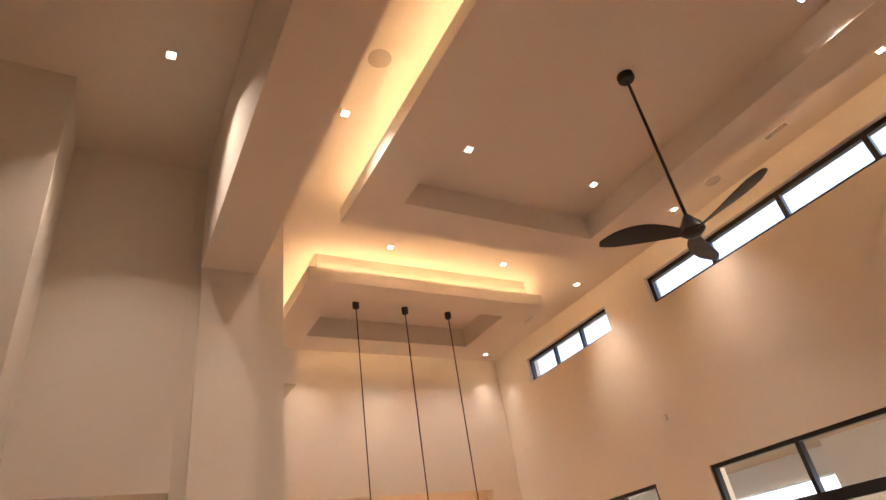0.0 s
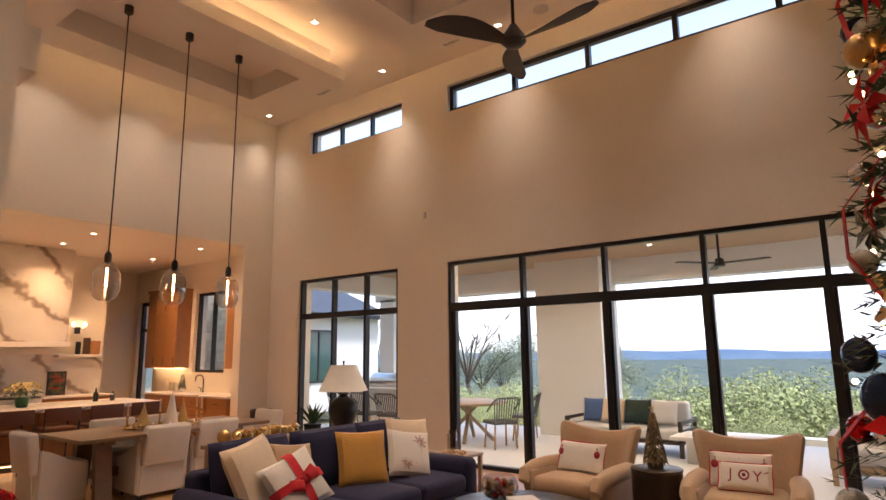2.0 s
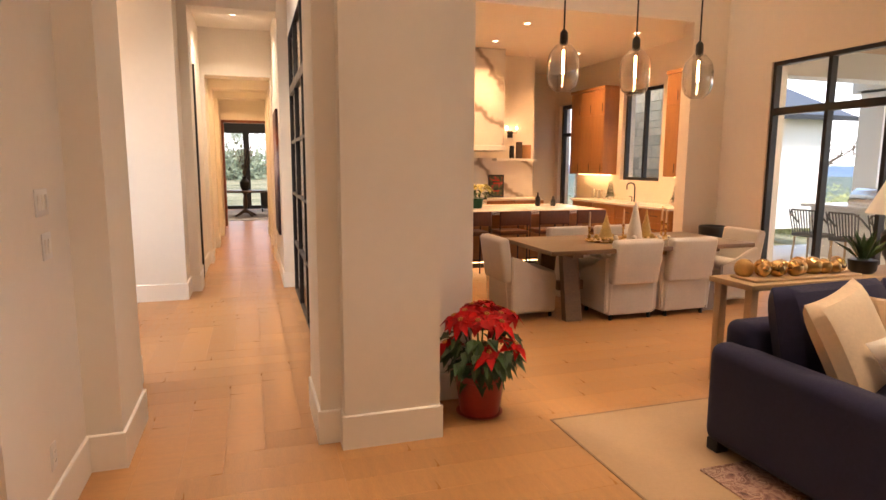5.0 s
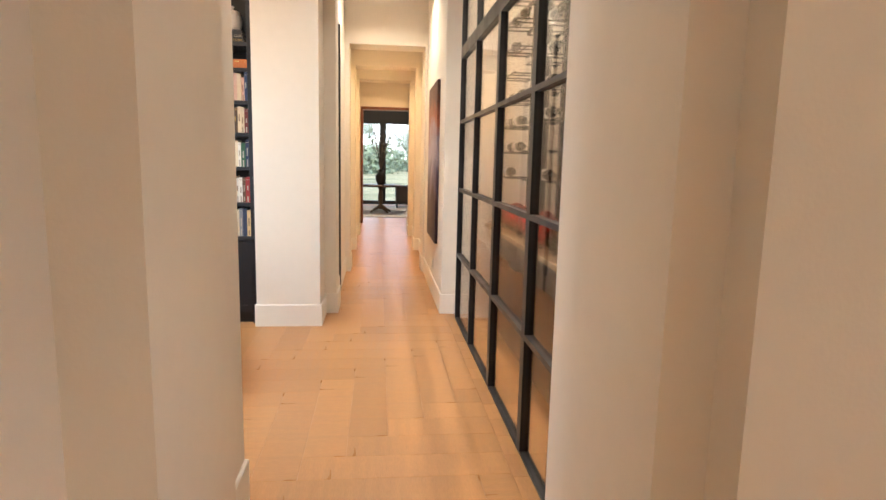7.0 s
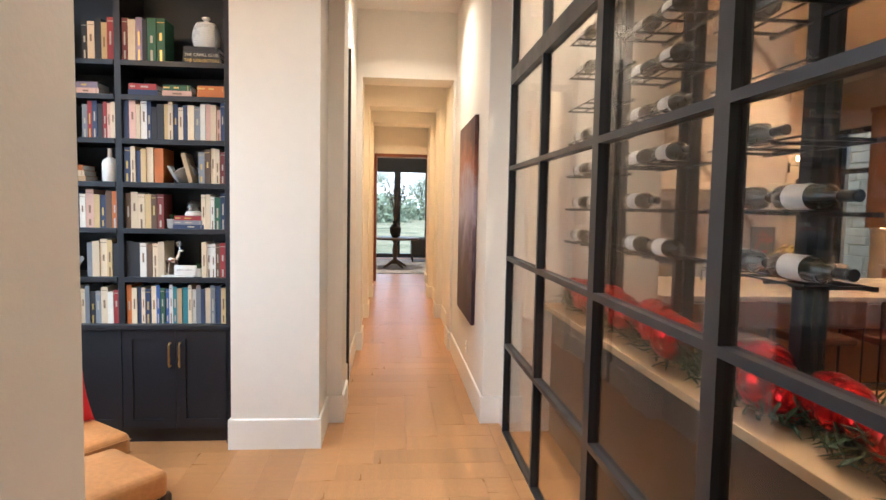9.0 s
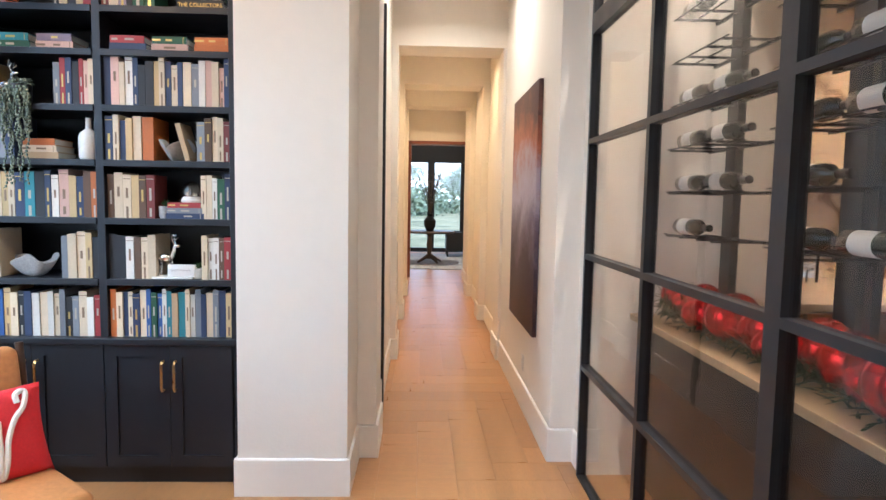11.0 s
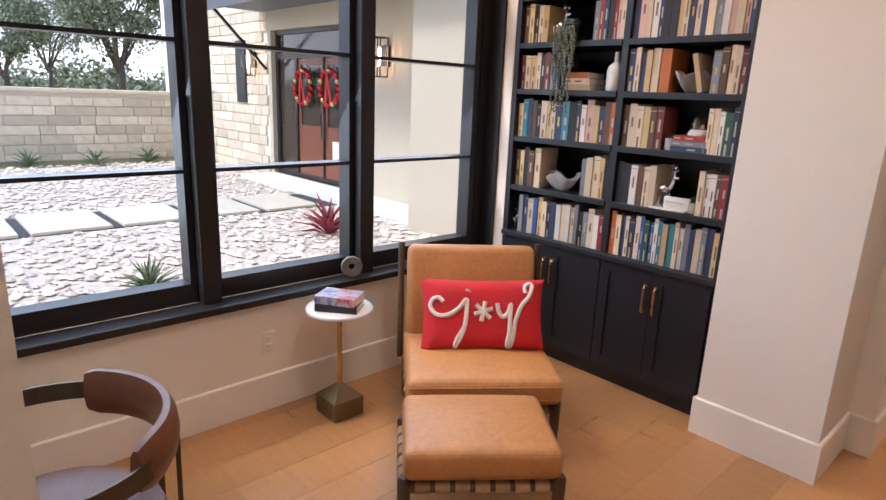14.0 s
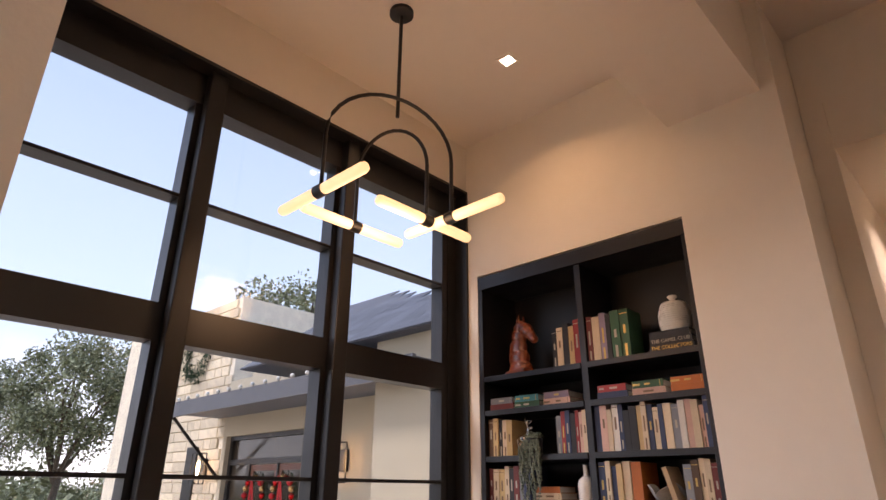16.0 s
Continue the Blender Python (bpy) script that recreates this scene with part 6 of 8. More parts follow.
def lying(keys, x, w, z, th=0.034, dp=0.17, titles=()):
    for k, key in enumerate(keys):
        ln = w - 0.012 * k
        bk = book(key, th, ln, dp, (x + 0.004 * k, BY + 0.03, z + th * (k + 1) + 0.0006 * k), Matrix.Rotation(radians(90), 4, "Y"), True, not titles)
        if titles and titles[k]:
            write(titles[k], 0.026, TITLEW if k else TITLEG, bk, pose(th / 2, -0.001, ln / 2, 90, -90, 0), "title_lettering", 0.0006)


for x, keys in ((L0 + 0.02, "ms"), (L0 + 0.21, "gt"), (L0 + 0.42, "pl"), (R0 + 0.03, "nr"), (R0 + 0.235, "pg"), (R0 + 0.445, "oo")):
    lying(keys, x, 0.18, SHELVES[4], 0.036)
lying("kkk", R0 + 0.36, 0.235, SHELVES[5], 0.034, titles=("THE COLLECTORS", "THE CAMEL CLUB", ""))
lying("aco", L0 + 0.33, 0.18, SHELVES[2], 0.033)
lying("nsr", R0 + 0.29, 0.19, SHELVES[1], 0.027)

# ornaments on the shelves
t = thing("ribbed_jar", "white ribbed ceramic lidded jar on a stack of books", "jar", (R0 + 0.48, BY + 0.12, SHELVES[5] + 0.103))
prof = [(0.055, 0.0)]
for k in range(13):
    z = 0.006 + 0.0115 * k
    r = 0.082 * (1 - 0.35 * abs(k / 12 - 0.45) ** 2 * 2)
    prof += [(r, z), (r + 0.004, z + 0.0055)]
prof += [(0.06, 0.162), (0.03, 0.172)]
part("body", lathe(B(), prof, 30), CERAMIC, t)
part("lid_knob", lathe(B(), [(0.015, 0.17), (0.014, 0.185), (0.026, 0.196), (0.022, 0.204)], 18), CERAMIC, t)


def horse():
    """A horse head on a broad arched neck, facing +x."""
    b = B()
    for x, z, rx, ry, rz in ((-0.005, 0.02, 0.092, 0.062, 0.05), (-0.015, 0.08, 0.086, 0.052, 0.07), (-0.022, 0.15, 0.076, 0.044, 0.07), (-0.012, 0.22, 0.064, 0.04, 0.06), (0.012, 0.275, 0.056, 0.037, 0.045), (0.05, 0.262, 0.056, 0.038, 0.042), (0.082, 0.235, 0.046, 0.032, 0.036), (0.112, 0.205, 0.036, 0.027, 0.03), (0.134, 0.18, 0.03, 0.026, 0.026)):
        ball(b, 1.0, (x, 0, z), (rx, ry, rz), 18, 12)
    for k in range(9):
        a = k / 8
        ball(b, 0.024, (-0.085 + 0.075 * a * a, 0.006 * (-1) ** k, 0.09 + 0.215 * a), (1, 0.7, 1.3), 10, 8)
    for s in (-1, 1):
        cyl(b, 0.017, 0, 0.062, 0.003, 10, pose(0.012, s * 0.026, 0.305, 8 * s, 6, 0))
        ball(b, 0.009, (0.072, s * 0.034, 0.262), (1.2, 0.6, 1), 8, 6)
    box(b, -0.095, -0.065, -0.03, 0.095, 0.065, 0.006, 0.01)
    return b


hb = horse()
hs = solo("horse_bust", hb, BURL, "carved reddish wood horse head bust on the top shelf", "sculpture", m=pose(L0 + 0.20, BY + 0.13, SHELVES[5] + 0.03, 0, 0, -14))
md = hs.modifiers.new("carve", "REMESH")
md.mode, md.voxel_size, md.use_smooth_shade = "VOXEL", 0.006, True
md = hs.modifiers.new("soften", "SMOOTH")
md.factor, md.iterations = 0.5, 6


def deer(at, s, mat, label):
    b = B()
    ball(b, 0.028, (0, 0, 0.105), (1.6, 0.75, 0.8), 14, 8)
    for x in (-0.03, 0.03):
        for y in (-0.012, 0.012):
            pipe(b, [(x, y, 0.1), (x + 0.004, y, 0.05), (x, y, 0.0)], [0.009, 0.005, 0.004], 6)
    pipe(b, [(0.035, 0, 0.11), (0.05, 0, 0.145), (0.054, 0, 0.165)], [0.016, 0.011, 0.01], 8)
    ball(b, 0.014, (0.066, 0, 0.17), (1.5, 0.7, 0.8), 10, 6)
    for y in (-1, 1):
        pipe(b, [(0.056, 0.006 * y, 0.178), (0.046, 0.02 * y, 0.205), (0.052, 0.024 * y, 0.235)], 0.0028, 5)
        pipe(b, [(0.048, 0.018 * y, 0.2), (0.066, 0.022 * y, 0.216)], 0.0024, 5)
        pipe(b, [(0.049, 0.022 * y, 0.215), (0.036, 0.026 * y, 0.232)], 0.0022, 5)
    o = solo("deer_figurine", b, mat, label, "figurine", group="deer figurines")
    o.matrix_world = pose(*at) @ Matrix.Diagonal((s, s, s, 1))


deer((L0 + 0.22, BY + 0.08, SHELVES[3]), 0.92, SILVER, "silver standing deer figurine on a shelf")
deer((R0 + 0.265, BY + 0.07, SHELVES[0] + 0.012), 0.92, SILVER, "silver standing deer figurine beside a white sign")
deer((L0 + 0.0, BY + 0.05, 0.785), 0.62, SILVER, "small silver deer figurine on the cabinet counter")
solo("ceramic_board", box(B(), R0 + 0.215, BY + 0.02, SHELVES[0] + 0.0005, R0 + 0.42, BY + 0.15, SHELVES[0] + 0.012, 0.004), CERAMIC, "white ceramic board under a deer figurine", "board")
sg = thing("sign_block", "small white block sign with script lettering", "sign", (R0 + 0.36, BY + 0.045, SHELVES[0] + 0.0125))
part("block", box(B(), -0.068, -0.012, 0, 0.068, 0.012, 0.062, 0.002), CERAMIC, sg)
b = B()
for x, w in ((-0.035, 0.042), (0.02, 0.05)):
    pipe(b, [(x - w / 2 + w * k / 8, -0.0125, 0.034 + 0.006 * math.sin(k * 2.1)) for k in range(9)], 0.0012, 4)
part("script", b, TITLEK, sg)


def wavy_bowl(at, r, rz, label):
    b = B()
    n, rings = 40, 7
    outer, inner = [], []
    for j in range(rings):
        s = (j + 0.6) / (rings - 0.4)
        ro, ri = [], []
        for i in range(n):
            a = 2 * math.pi * i / n
            z = 0.85 * r * s ** 1.8 + 0.24 * r * s * s * math.sin(3 * a + 0.6) + 0.05 * r * s * math.sin(7 * a)
            rad = r * (0.25 + 0.75 * s) * (1 + 0.12 * s * math.cos(5 * a))
            p = Vector((rad * math.cos(a), 0.6 * rad * math.sin(a), z + 0.06 * r))
            ro.append(b.verts.new(p))
            ri.append(b.verts.new(p * 0.95 + Vector((0, 0, 0.008))))
        outer.append(ro)
        inner.append(ri)
    for g_, flip in ((outer, False), (inner, True)):
        for a_, c_ in zip(g_, g_[1:]):
            for i in range(n):
                f = (a_[i], a_[(i + 1) % n], c_[(i + 1) % n], c_[i])
                b.faces.new(f[::-1] if flip else f)
        b.faces.new(g_[0][::-1] if not flip else g_[0])
    for i in range(n):
        b.faces.new((outer[-1][i], outer[-1][(i + 1) % n], inner[-1][(i + 1) % n], inner[-1][i]))
    zmin = min(v.co.z for v in b.verts)
    bmesh.ops.translate(b, verts=b.verts, vec=(0, 0, -zmin))
    solo("clam_bowl", b, GREY, label, "bowl", m=pose(*at, 0, 0, rz), group="clam shell bowls")


wavy_bowl((L0 + 0.325, BY + 0.11, SHELVES[0]), 0.105, 10, "grey clam shell shaped bowl on a shelf")
wavy_bowl((R0 + 0.335, BY + 0.11, SHELVES[2]), 0.105, 60, "grey clam shell shaped bowl on a shelf")
v = solo("bottle_vase", lathe(B(), [(0.04, 0), (0.046, 0.01), (0.047, 0.11), (0.04, 0.135), (0.014, 0.155), (0.012, 0.205), (0.015, 0.21)], 24), CERAMIC, "white ceramic bottle vase with a thin neck", "vase", m=pose(L1 - 0.055, BY + 0.07, SHELVES[2]))


def small_pot(at, r, label, mat):
    t = thing("potted_succulent", label, "plant", at)
    part("pot", lathe(B(), [(r * 0.8, 0), (r, 0.008), (r * 1.05, r * 1.8), (r * 0.9, r * 1.8)], 20), mat, t)
    b = B()
    for k in range(18):
        a = k * 2.4
        leaf(b, pose(0, 0, r * 1.75) @ Matrix.Rotation(a, 4, "Z") @ Matrix.Rotation(radians(-25 - 3 * k), 4, "Y"), 0.04, 0.014, 0.3, 0.05)
    part("leaves", b, LEAFGREEN, t)


small_pot((R0 + 0.275, BY + 0.07, SHELVES[1]), 0.034, "tiny succulent in a grey pot on a shelf", GREY)
small_pot((R1 - 0.185, BY + 0.07, SHELVES[0]), 0.030, "tiny succulent in a white pot on a shelf", CERAMIC)
t = thing("snow_globe", "glass dome over a small snowy village", "ornament", (R0 + 0.395, BY + 0.10, SHELVES[1] + 0.083))
part("base", lathe(B(), [(0.05, 0), (0.052, 0.012), (0.04, 0.03)], 22), CERAMIC, t)
part("dome", lathe(B(), [(0.04, 0.03), (0.045, 0.06), (0.036, 0.092), (0.015, 0.108), (0.002, 0.11)], 22), CLEAR, t)
b = B()
for k in range(9):
    a = k * 0.7
    cyl(b, 0.009, 0.03, 0.055 + 0.004 * (k % 4), 0.001, 6, pose(0.022 * math.cos(a), 0.022 * math.sin(a), 0))
part("village", b, SILVER, t)
pl = thing("trailing_plant", "grey green string plant trailing down the shelves", "plant", (L0 + 0.34, BY + 0.03, SHELVES[3]))
part("pot", lathe(B(), [(0.035, 0), (0.045, 0.01), (0.05, 0.09), (0.042, 0.09)], 18), SLATE, pl)
TRAIL = material("grey_green_succulent", (0.14, 0.17, 0.12), 0.6, vary=0.25, scale=20, island=0.35)
rnd = random.Random(5)
b = B()
for k in range(34):
    x, ln = rnd.uniform(-0.06, 0.07), rnd.uniform(0.10, 0.32) * (1.0 if k % 3 else 1.7)
    y = rnd.uniform(-0.075, -0.035)
    n = int(ln / 0.017)
    for j in range(n):
        z = 0.11 - ln * j / n
        px = x * min(1, 0.4 + j * 0.12) + 0.006 * math.sin(j * 0.9 + k)
        ball(b, 0.0062, (px, y * min(1, 0.25 + 0.2 * j), z), (1, 1, 1.3), 5, 4)
        if j % 2 == 0:
            leaf(b, pose(px, y * min(1, 0.25 + 0.2 * j), z) @ Matrix.Rotation(k + j * 2.4, 4, "Z") @ Matrix.Rotation(0.6, 4, "Y"), 0.022, 0.008, 0.2)
for k in range(60):
    a = k * 2.4
    leaf(b, pose(0.05 * math.cos(a) * rnd.random(), 0.04 * math.sin(a) * rnd.random(), 0.09 + 0.03 * rnd.random()) @ Matrix.Rotation(a, 4, "Z") @ Matrix.Rotation(radians(rnd.uniform(-50, 30)), 4, "Y"), 0.03, 0.01, 0.2)
part("foliage", b, TRAIL, pl)


# slipper chair with ottoman
def strap_frame(t, w, d, h, legs_r=0.022):
    for x in (-w / 2 + 0.025, w / 2 - 0.025):
        for y in (0.03, d - 0.03):
            part("leg", lathe(B(), [(legs_r * 0.85, 0), (legs_r, 0.03), (legs_r * 1.1, h), (legs_r * 0.8, h + 0.012)], 14, Matrix.Translation((x, y, 0))), WALNUT, t)
    fr = B()
    for y in (0.03, d - 0.03):
        pipe(fr, [(-w / 2 + 0.02, y, h - 0.03), (w / 2 - 0.02, y, h - 0.03)], 0.021, 10)
    for x in (-w / 2 + 0.025, w / 2 - 0.025):
        pipe(fr, [(x, 0.03, h - 0.03), (x, d - 0.03, h - 0.03)], 0.021, 10)
    part("seat_frame", fr, WALNUT, t)
    n = 7
    for k in range(n):
        x = -w / 2 + 0.09 + (w - 0.18) * k / (n - 1)
        s = B()
        for y in (0.03, d - 0.03):
            cyl(s, 0.0245, -0.026, 0.026, None, 12, pose(x, y, h - 0.03, 0, 90, 0))
        box(s, x - 0.026, 0.03, h - 0.009, x + 0.026, d - 0.03, h - 0.004)
        part("strap", s, STRAP, t, "woven tan cord strap")
    for k in range(5):
        y = 0.09 + (d - 0.18) * k / 4
        s = B()
        for x in (-w / 2 + 0.025, w / 2 - 0.025):
            cyl(s, 0.0245, -0.026, 0.026, None, 12, pose(x, y, h - 0.03, 90, 0, 0))
        part("strap", s, STRAP, t)


STRAP = material("woven_cord", (0.36, 0.22, 0.12), 0.8, vary=0.3, scale=40, bump=0.4, bscale=300, per_object=0.3)
ch = thing("slipper_chair", "tan leather armless lounge chair with dark wood frame", "chair", (-2.49, 8.90, 0), 52.5)
strap_frame(ch, 0.72, 0.66, 0.28)
part("seat_cushion", softbox(B(), -0.355, -0.02, 0.28, 0.355, 0.62, 0.412, 0.04, 0.03), TAN, ch)
bk = part("back_cushion", softbox(B(), -0.34, -0.07, 0.0, 0.34, 0.07, 0.50, 0.045), TAN, ch)
bk.matrix_local = pose(0, 0.57, 0.37, -13, 0, 0)
for x in (-0.37, 0.37):
    part("back_post", pipe(B(), [(x, 0.60, 0.25), (x, 0.70, 0.78), (x, 0.71, 0.86)], 0.017, 10), WALNUT, ch)
e = B()
for z in (0.315, 0.38):
    pipe(e, [(-0.345, -0.022, z), (0.345, -0.022, z)], 0.003, 5)
part("piping", e, TAN, ch)
ot = thing("ottoman", "tan leather ottoman with woven strap sides", "ottoman", (-2.08, 8.46, 0), 51.5)
strap_frame(ot, 0.61, 0.46, 0.31)
part("cushion", softbox(B(), -0.285, 0.0, 0.31, 0.285, 0.44, 0.43, 0.035, 0.025), TAN, ot)

# red pillow with knitted letters
p = solo("lumbar_pillow", cushion(B(), 0.62, 0.36, 0.16, 0.4, n=18, pinch=0.05), RED, "red knitted lumbar pillow lettered joy in white", "pillow")
p.matrix_world = pose(-2.49, 8.90, 0, 0, 0, 52.5) @ pose(0.03, 0.37, 0.575, 70, 0, 0)
KNIT = material("white_yarn", (0.74, 0.68, 0.62), 0.95, vary=0.1, scale=60, bump=0.6, bscale=160)


def stroke(pts, r=0.011, steps=6):
    """A knitted line through points, laid on the pillow's crown."""
    P = [Vector((*q, 0)) for q in pts]
    out = []
    for i in range(len(P) - 1):
        p0, p1, p2, p3 = P[max(i - 1, 0)], P[i], P[i + 1], P[min(i + 2, len(P) - 1)]
        for k in range(steps):
            s = k / steps
            out.append(0.5 * ((2 * p1) + (p2 - p0) * s + (2 * p0 - 5 * p1 + 4 * p2 - p3) * s * s + (3 * p1 - p0 - 3 * p2 + p3) * s ** 3))
    out.append(P[-1])
    b = B()
    q = []
    for v in out:
        u, w = v.x / 0.31, v.y / 0.18
        f = max(0.02, (1 - abs(u) ** 4) * (1 - abs(w) ** 4)) ** 0.4
        q.append((v.x, v.y, 0.08 * f + 0.001))
    pipe(b, q, r, 7)
    return b


part("letter", stroke([(-0.205, 0.065), (-0.225, 0.085), (-0.255, 0.075), (-0.265, 0.04), (-0.24, 0.005), (-0.19, 0.0), (-0.135, 0.03), (-0.095, 0.075), (-0.09, 0.04), (-0.10, -0.05), (-0.125, -0.115), (-0.145, -0.15), (-0.135, -0.11), (-0.105, -0.06)]), KNIT, p, "white knitted letter")
part("letter", stroke([(-0.085, 0.115), (-0.082, 0.122)], 0.014), KNIT, p)
fl_ = B()
for k in range(6):
    a = k * math.pi / 3 + 0.3
    pipe(fl_, [(-0.01, 0.02, 0.08), (-0.01 + 0.048 * math.cos(a), 0.02 + 0.048 * math.sin(a), 0.079)], 0.0115, 6)
part("letter", fl_, KNIT, p)
part("letter", stroke([(0.06, 0.06), (0.065, 0.02), (0.085, -0.005), (0.11, 0.01), (0.125, 0.055), (0.122, 0.0), (0.118, -0.08), (0.108, -0.14), (0.122, -0.15), (0.138, -0.09), (0.15, -0.02), (0.18, 0.05), (0.215, 0.09), (0.235, 0.14), (0.225, 0.155), (0.20, 0.14), (0.20, 0.11)]), KNIT, p)

# side table, books, ring
s = thing("side_table", "round white marble side table on a brass stem", "table", (-3.27, 8.64, 0))
part("tabletop", lathe(B(), [(0.16, 0.562), (0.167, 0.567), (0.167, 0.578), (0.163, 0.582)], 40), MARBLETOP, s)
part("stem", cyl(B(), 0.0125, 0.155, 0.563), GOLD, s)
b = box(B(), -0.088, -0.088, 0, 0.088, 0.088, 0.10, 0.002)
cyl(b, 0.122, 0.10, 0.165, 0.018, 4, pose(0, 0, 0, 0, 0, 45))
part("base", b, material("aged_brass", (0.20, 0.16, 0.09), 0.45, metal=0.8, vary=0.2), s, smooth=False)
for k, (key, w, d, h, rz) in enumerate((("k", 0.21, 0.15, 0.035, 40), ("b", 0.205, 0.145, 0.04, 33))):
    bk = thing("paperback", "thick paperback with colourful cover on a marble table", "book", (-3.25, 8.63, 0.5825 + 0.0355 * k), rz, "books on the marble table")
    c = box(B(), -w / 2, -d / 2, 0, w / 2, d / 2, 0.002)
    box(c, -w / 2, -d / 2, h - 0.002, w / 2, d / 2, h)
    box(c, -w / 2, -d / 2, 0.002, w / 2, -d / 2 + 0.002, h - 0.002)
    part("cover", c, ramp_material("printed_cover", [(0.35, (0.05, 0.08, 0.25)), (0.5, (0.45, 0.42, 0.5)), (0.62, (0.4, 0.06, 0.08)), (0.75, (0.7, 0.68, 0.66))], 14, 0.35) if k else BOOKMATS["k"], bk, smooth=False)
    part("page_block", box(B(), -w / 2 + 0.002, -d / 2 + 0.003, 0.002, w / 2 - 0.002, d / 2 - 0.002, h - 0.002), PAPER, bk, smooth=False)
r = B()
bmesh.ops.create_circle(r, segments=4, radius=0.001)
r.free()
r = lathe(B(), [(0.019, -0.012), (0.056, -0.017), (0.060, 0.0), (0.056, 0.017), (0.019, 0.012), (0.019, -0.012)], 40, cap=False)
solo("ring_sculpture", r, material("grey_stone_ring", (0.17, 0.155, 0.145), 0.6, vary=0.3, scale=20, bump=0.3), "grey stone ring sculpture standing on the sill", "sculpture", m=pose(-3.545, 8.90, 0.6822, 90, 0, 60))

# barrel chair
bcx = thing("barrel_chair", "brown leather barrel chair with bronze metal band", "chair", (-2.58, 7.26, 0), 0)
part("seat", lathe(B(), [(0.26, 0.33), (0.30, 0.36), (0.305, 0.40), (0.29, 0.44), (0.24, 0.458), (0.12, 0.466), (0.0, 0.468)][:-1], 44), BROWNLEATHER, bcx)
arc = [(0.335 * math.cos(radians(a)), 0.335 * math.sin(radians(a)), 0.685) for a in range(-62, 243, 8)]
b = B()
rows = []
for x, y, z in arc:
    k = Vector((x, y, 0)).normalized()
    rows.append([b.verts.new(Vector((x, y, z)) + k * o + Vector((0, 0, h))) for o, h in ((-0.004, -0.028), (0.004, -0.028), (0.004, 0.028), (-0.004, 0.028))])
for a, c in zip(rows, rows[1:]):
    for k in range(4):
        b.faces.new((a[k], a[(k + 1) % 4], c[(k + 1) % 4], c[k]))
b.faces.new(rows[0][::-1])
b.faces.new(rows[-1])
part("arm_band", b, BRONZE, bcx, "flat bronze metal arm band", smooth=False)
b = B()
rows = []
for a in range(32, 149, 6):
    c, s_ = math.cos(radians(a)), math.sin(radians(a))
    e = min(1, (a - 30) / 10, (150 - a) / 10)
    sec = []
    for q in range(10):
        t_ = 2 * math.pi * q / 10
        rr = 0.315 + (0.030 * math.cos(t_)) * (0.6 + 0.4 * e)
        sec.append(b.verts.new((rr * c, rr * s_, 0.69 + 0.075 * math.sin(t_) * (0.75 + 0.25 * e))))
    rows.append(sec)
for a, c in zip(rows, rows[1:]):
    for k in range(10):
        b.faces.new((a[k], a[(k + 1) % 10], c[(k + 1) % 10], c[k]))
b.faces.new(rows[0][::-1])
b.faces.new(rows[-1])
bmesh.ops.recalc_face_normals(b, faces=b.faces)
part("backrest", b, BROWNLEATHER, bcx)
for a in (75, 105, 205, -25):
    c, s_ = math.cos(radians(a)), math.sin(radians(a))
    part("leg", bar(B(), (0.325 * c, 0.325 * s_, 0.01), (0.335 * c, 0.335 * s_, 0.68), 0.014), BRONZE, bcx, smooth=False)
part("base_ring", lathe(B(), [(0.31, 0.0), (0.335, 0.0), (0.335, 0.014), (0.31, 0.014), (0.31, 0.0)], 44, cap=False), BRONZE, bcx)

# arched chandelier
c = thing("chandelier", "black arched chandelier with frosted glowing tubes", "lamp", (0, 0, 0))
CX, CY, CZ = -2.86, 8.745, 2.97
part("canopy", lathe(B(), [(0.065, 4.178), (0.065, 4.155), (0.05, 4.15), (0.012, 4.145)], 24, Matrix.Translation((CX, CY, 0))), BLACK, c)
part("stem", cyl(B(), 0.010, 3.50, 4.16, None, 12, Matrix.Translation((CX, CY, 0))), BLACK, c)
for (xa, ya), (xb, yb), top in (((-2.93, 8.38), (-2.70, 8.97), 3.56), ((-3.12, 8.72), (-2.81, 8.91), 3.50)):
    pts = [(xa, ya, CZ), (xa, ya, CZ + 0.12)]
    for k in range(17):
        a = math.pi * (1 - k / 16)
        s_ = 0.5 + 0.5 * math.cos(a)
        pts.append((xa + (xb - xa) * s_, ya + (yb - ya) * s_, CZ + 0.30 + (top - CZ - 0.30) * math.sin(a)))
    pts += [(xb, yb, CZ + 0.12), (xb, yb, CZ)]
    part("arch", pipe(B(), pts, 0.0095, 10), BLACK, c, "curved black metal arch")
for x, y, ax in ((-2.93, 8.38, 0), (-2.70, 8.97, 0), (-3.12, 8.72, 1), (-2.81, 8.91, 1)):
    m = Matrix.Translation((x, y, CZ)) @ (Matrix.Rotation(radians(90), 4, "Y") if ax == 0 else Matrix.Rotation(radians(90), 4, "X"))
    part("hub", cyl(B(), 0.030, -0.028, 0.028, None, 20, m), BLACK, c)
    for s_ in (-1, 1):
        prof = [(0.025, 0.028), (0.026, 0.05), (0.026, 0.29), (0.022, 0.305), (0.012, 0.312)]
        part("tube", lathe(B(), prof, 18, m @ (Matrix() if s_ == 1 else Matrix.Rotation(math.pi, 4, "X"))), TUBE, c, "frosted glass tube, lit")

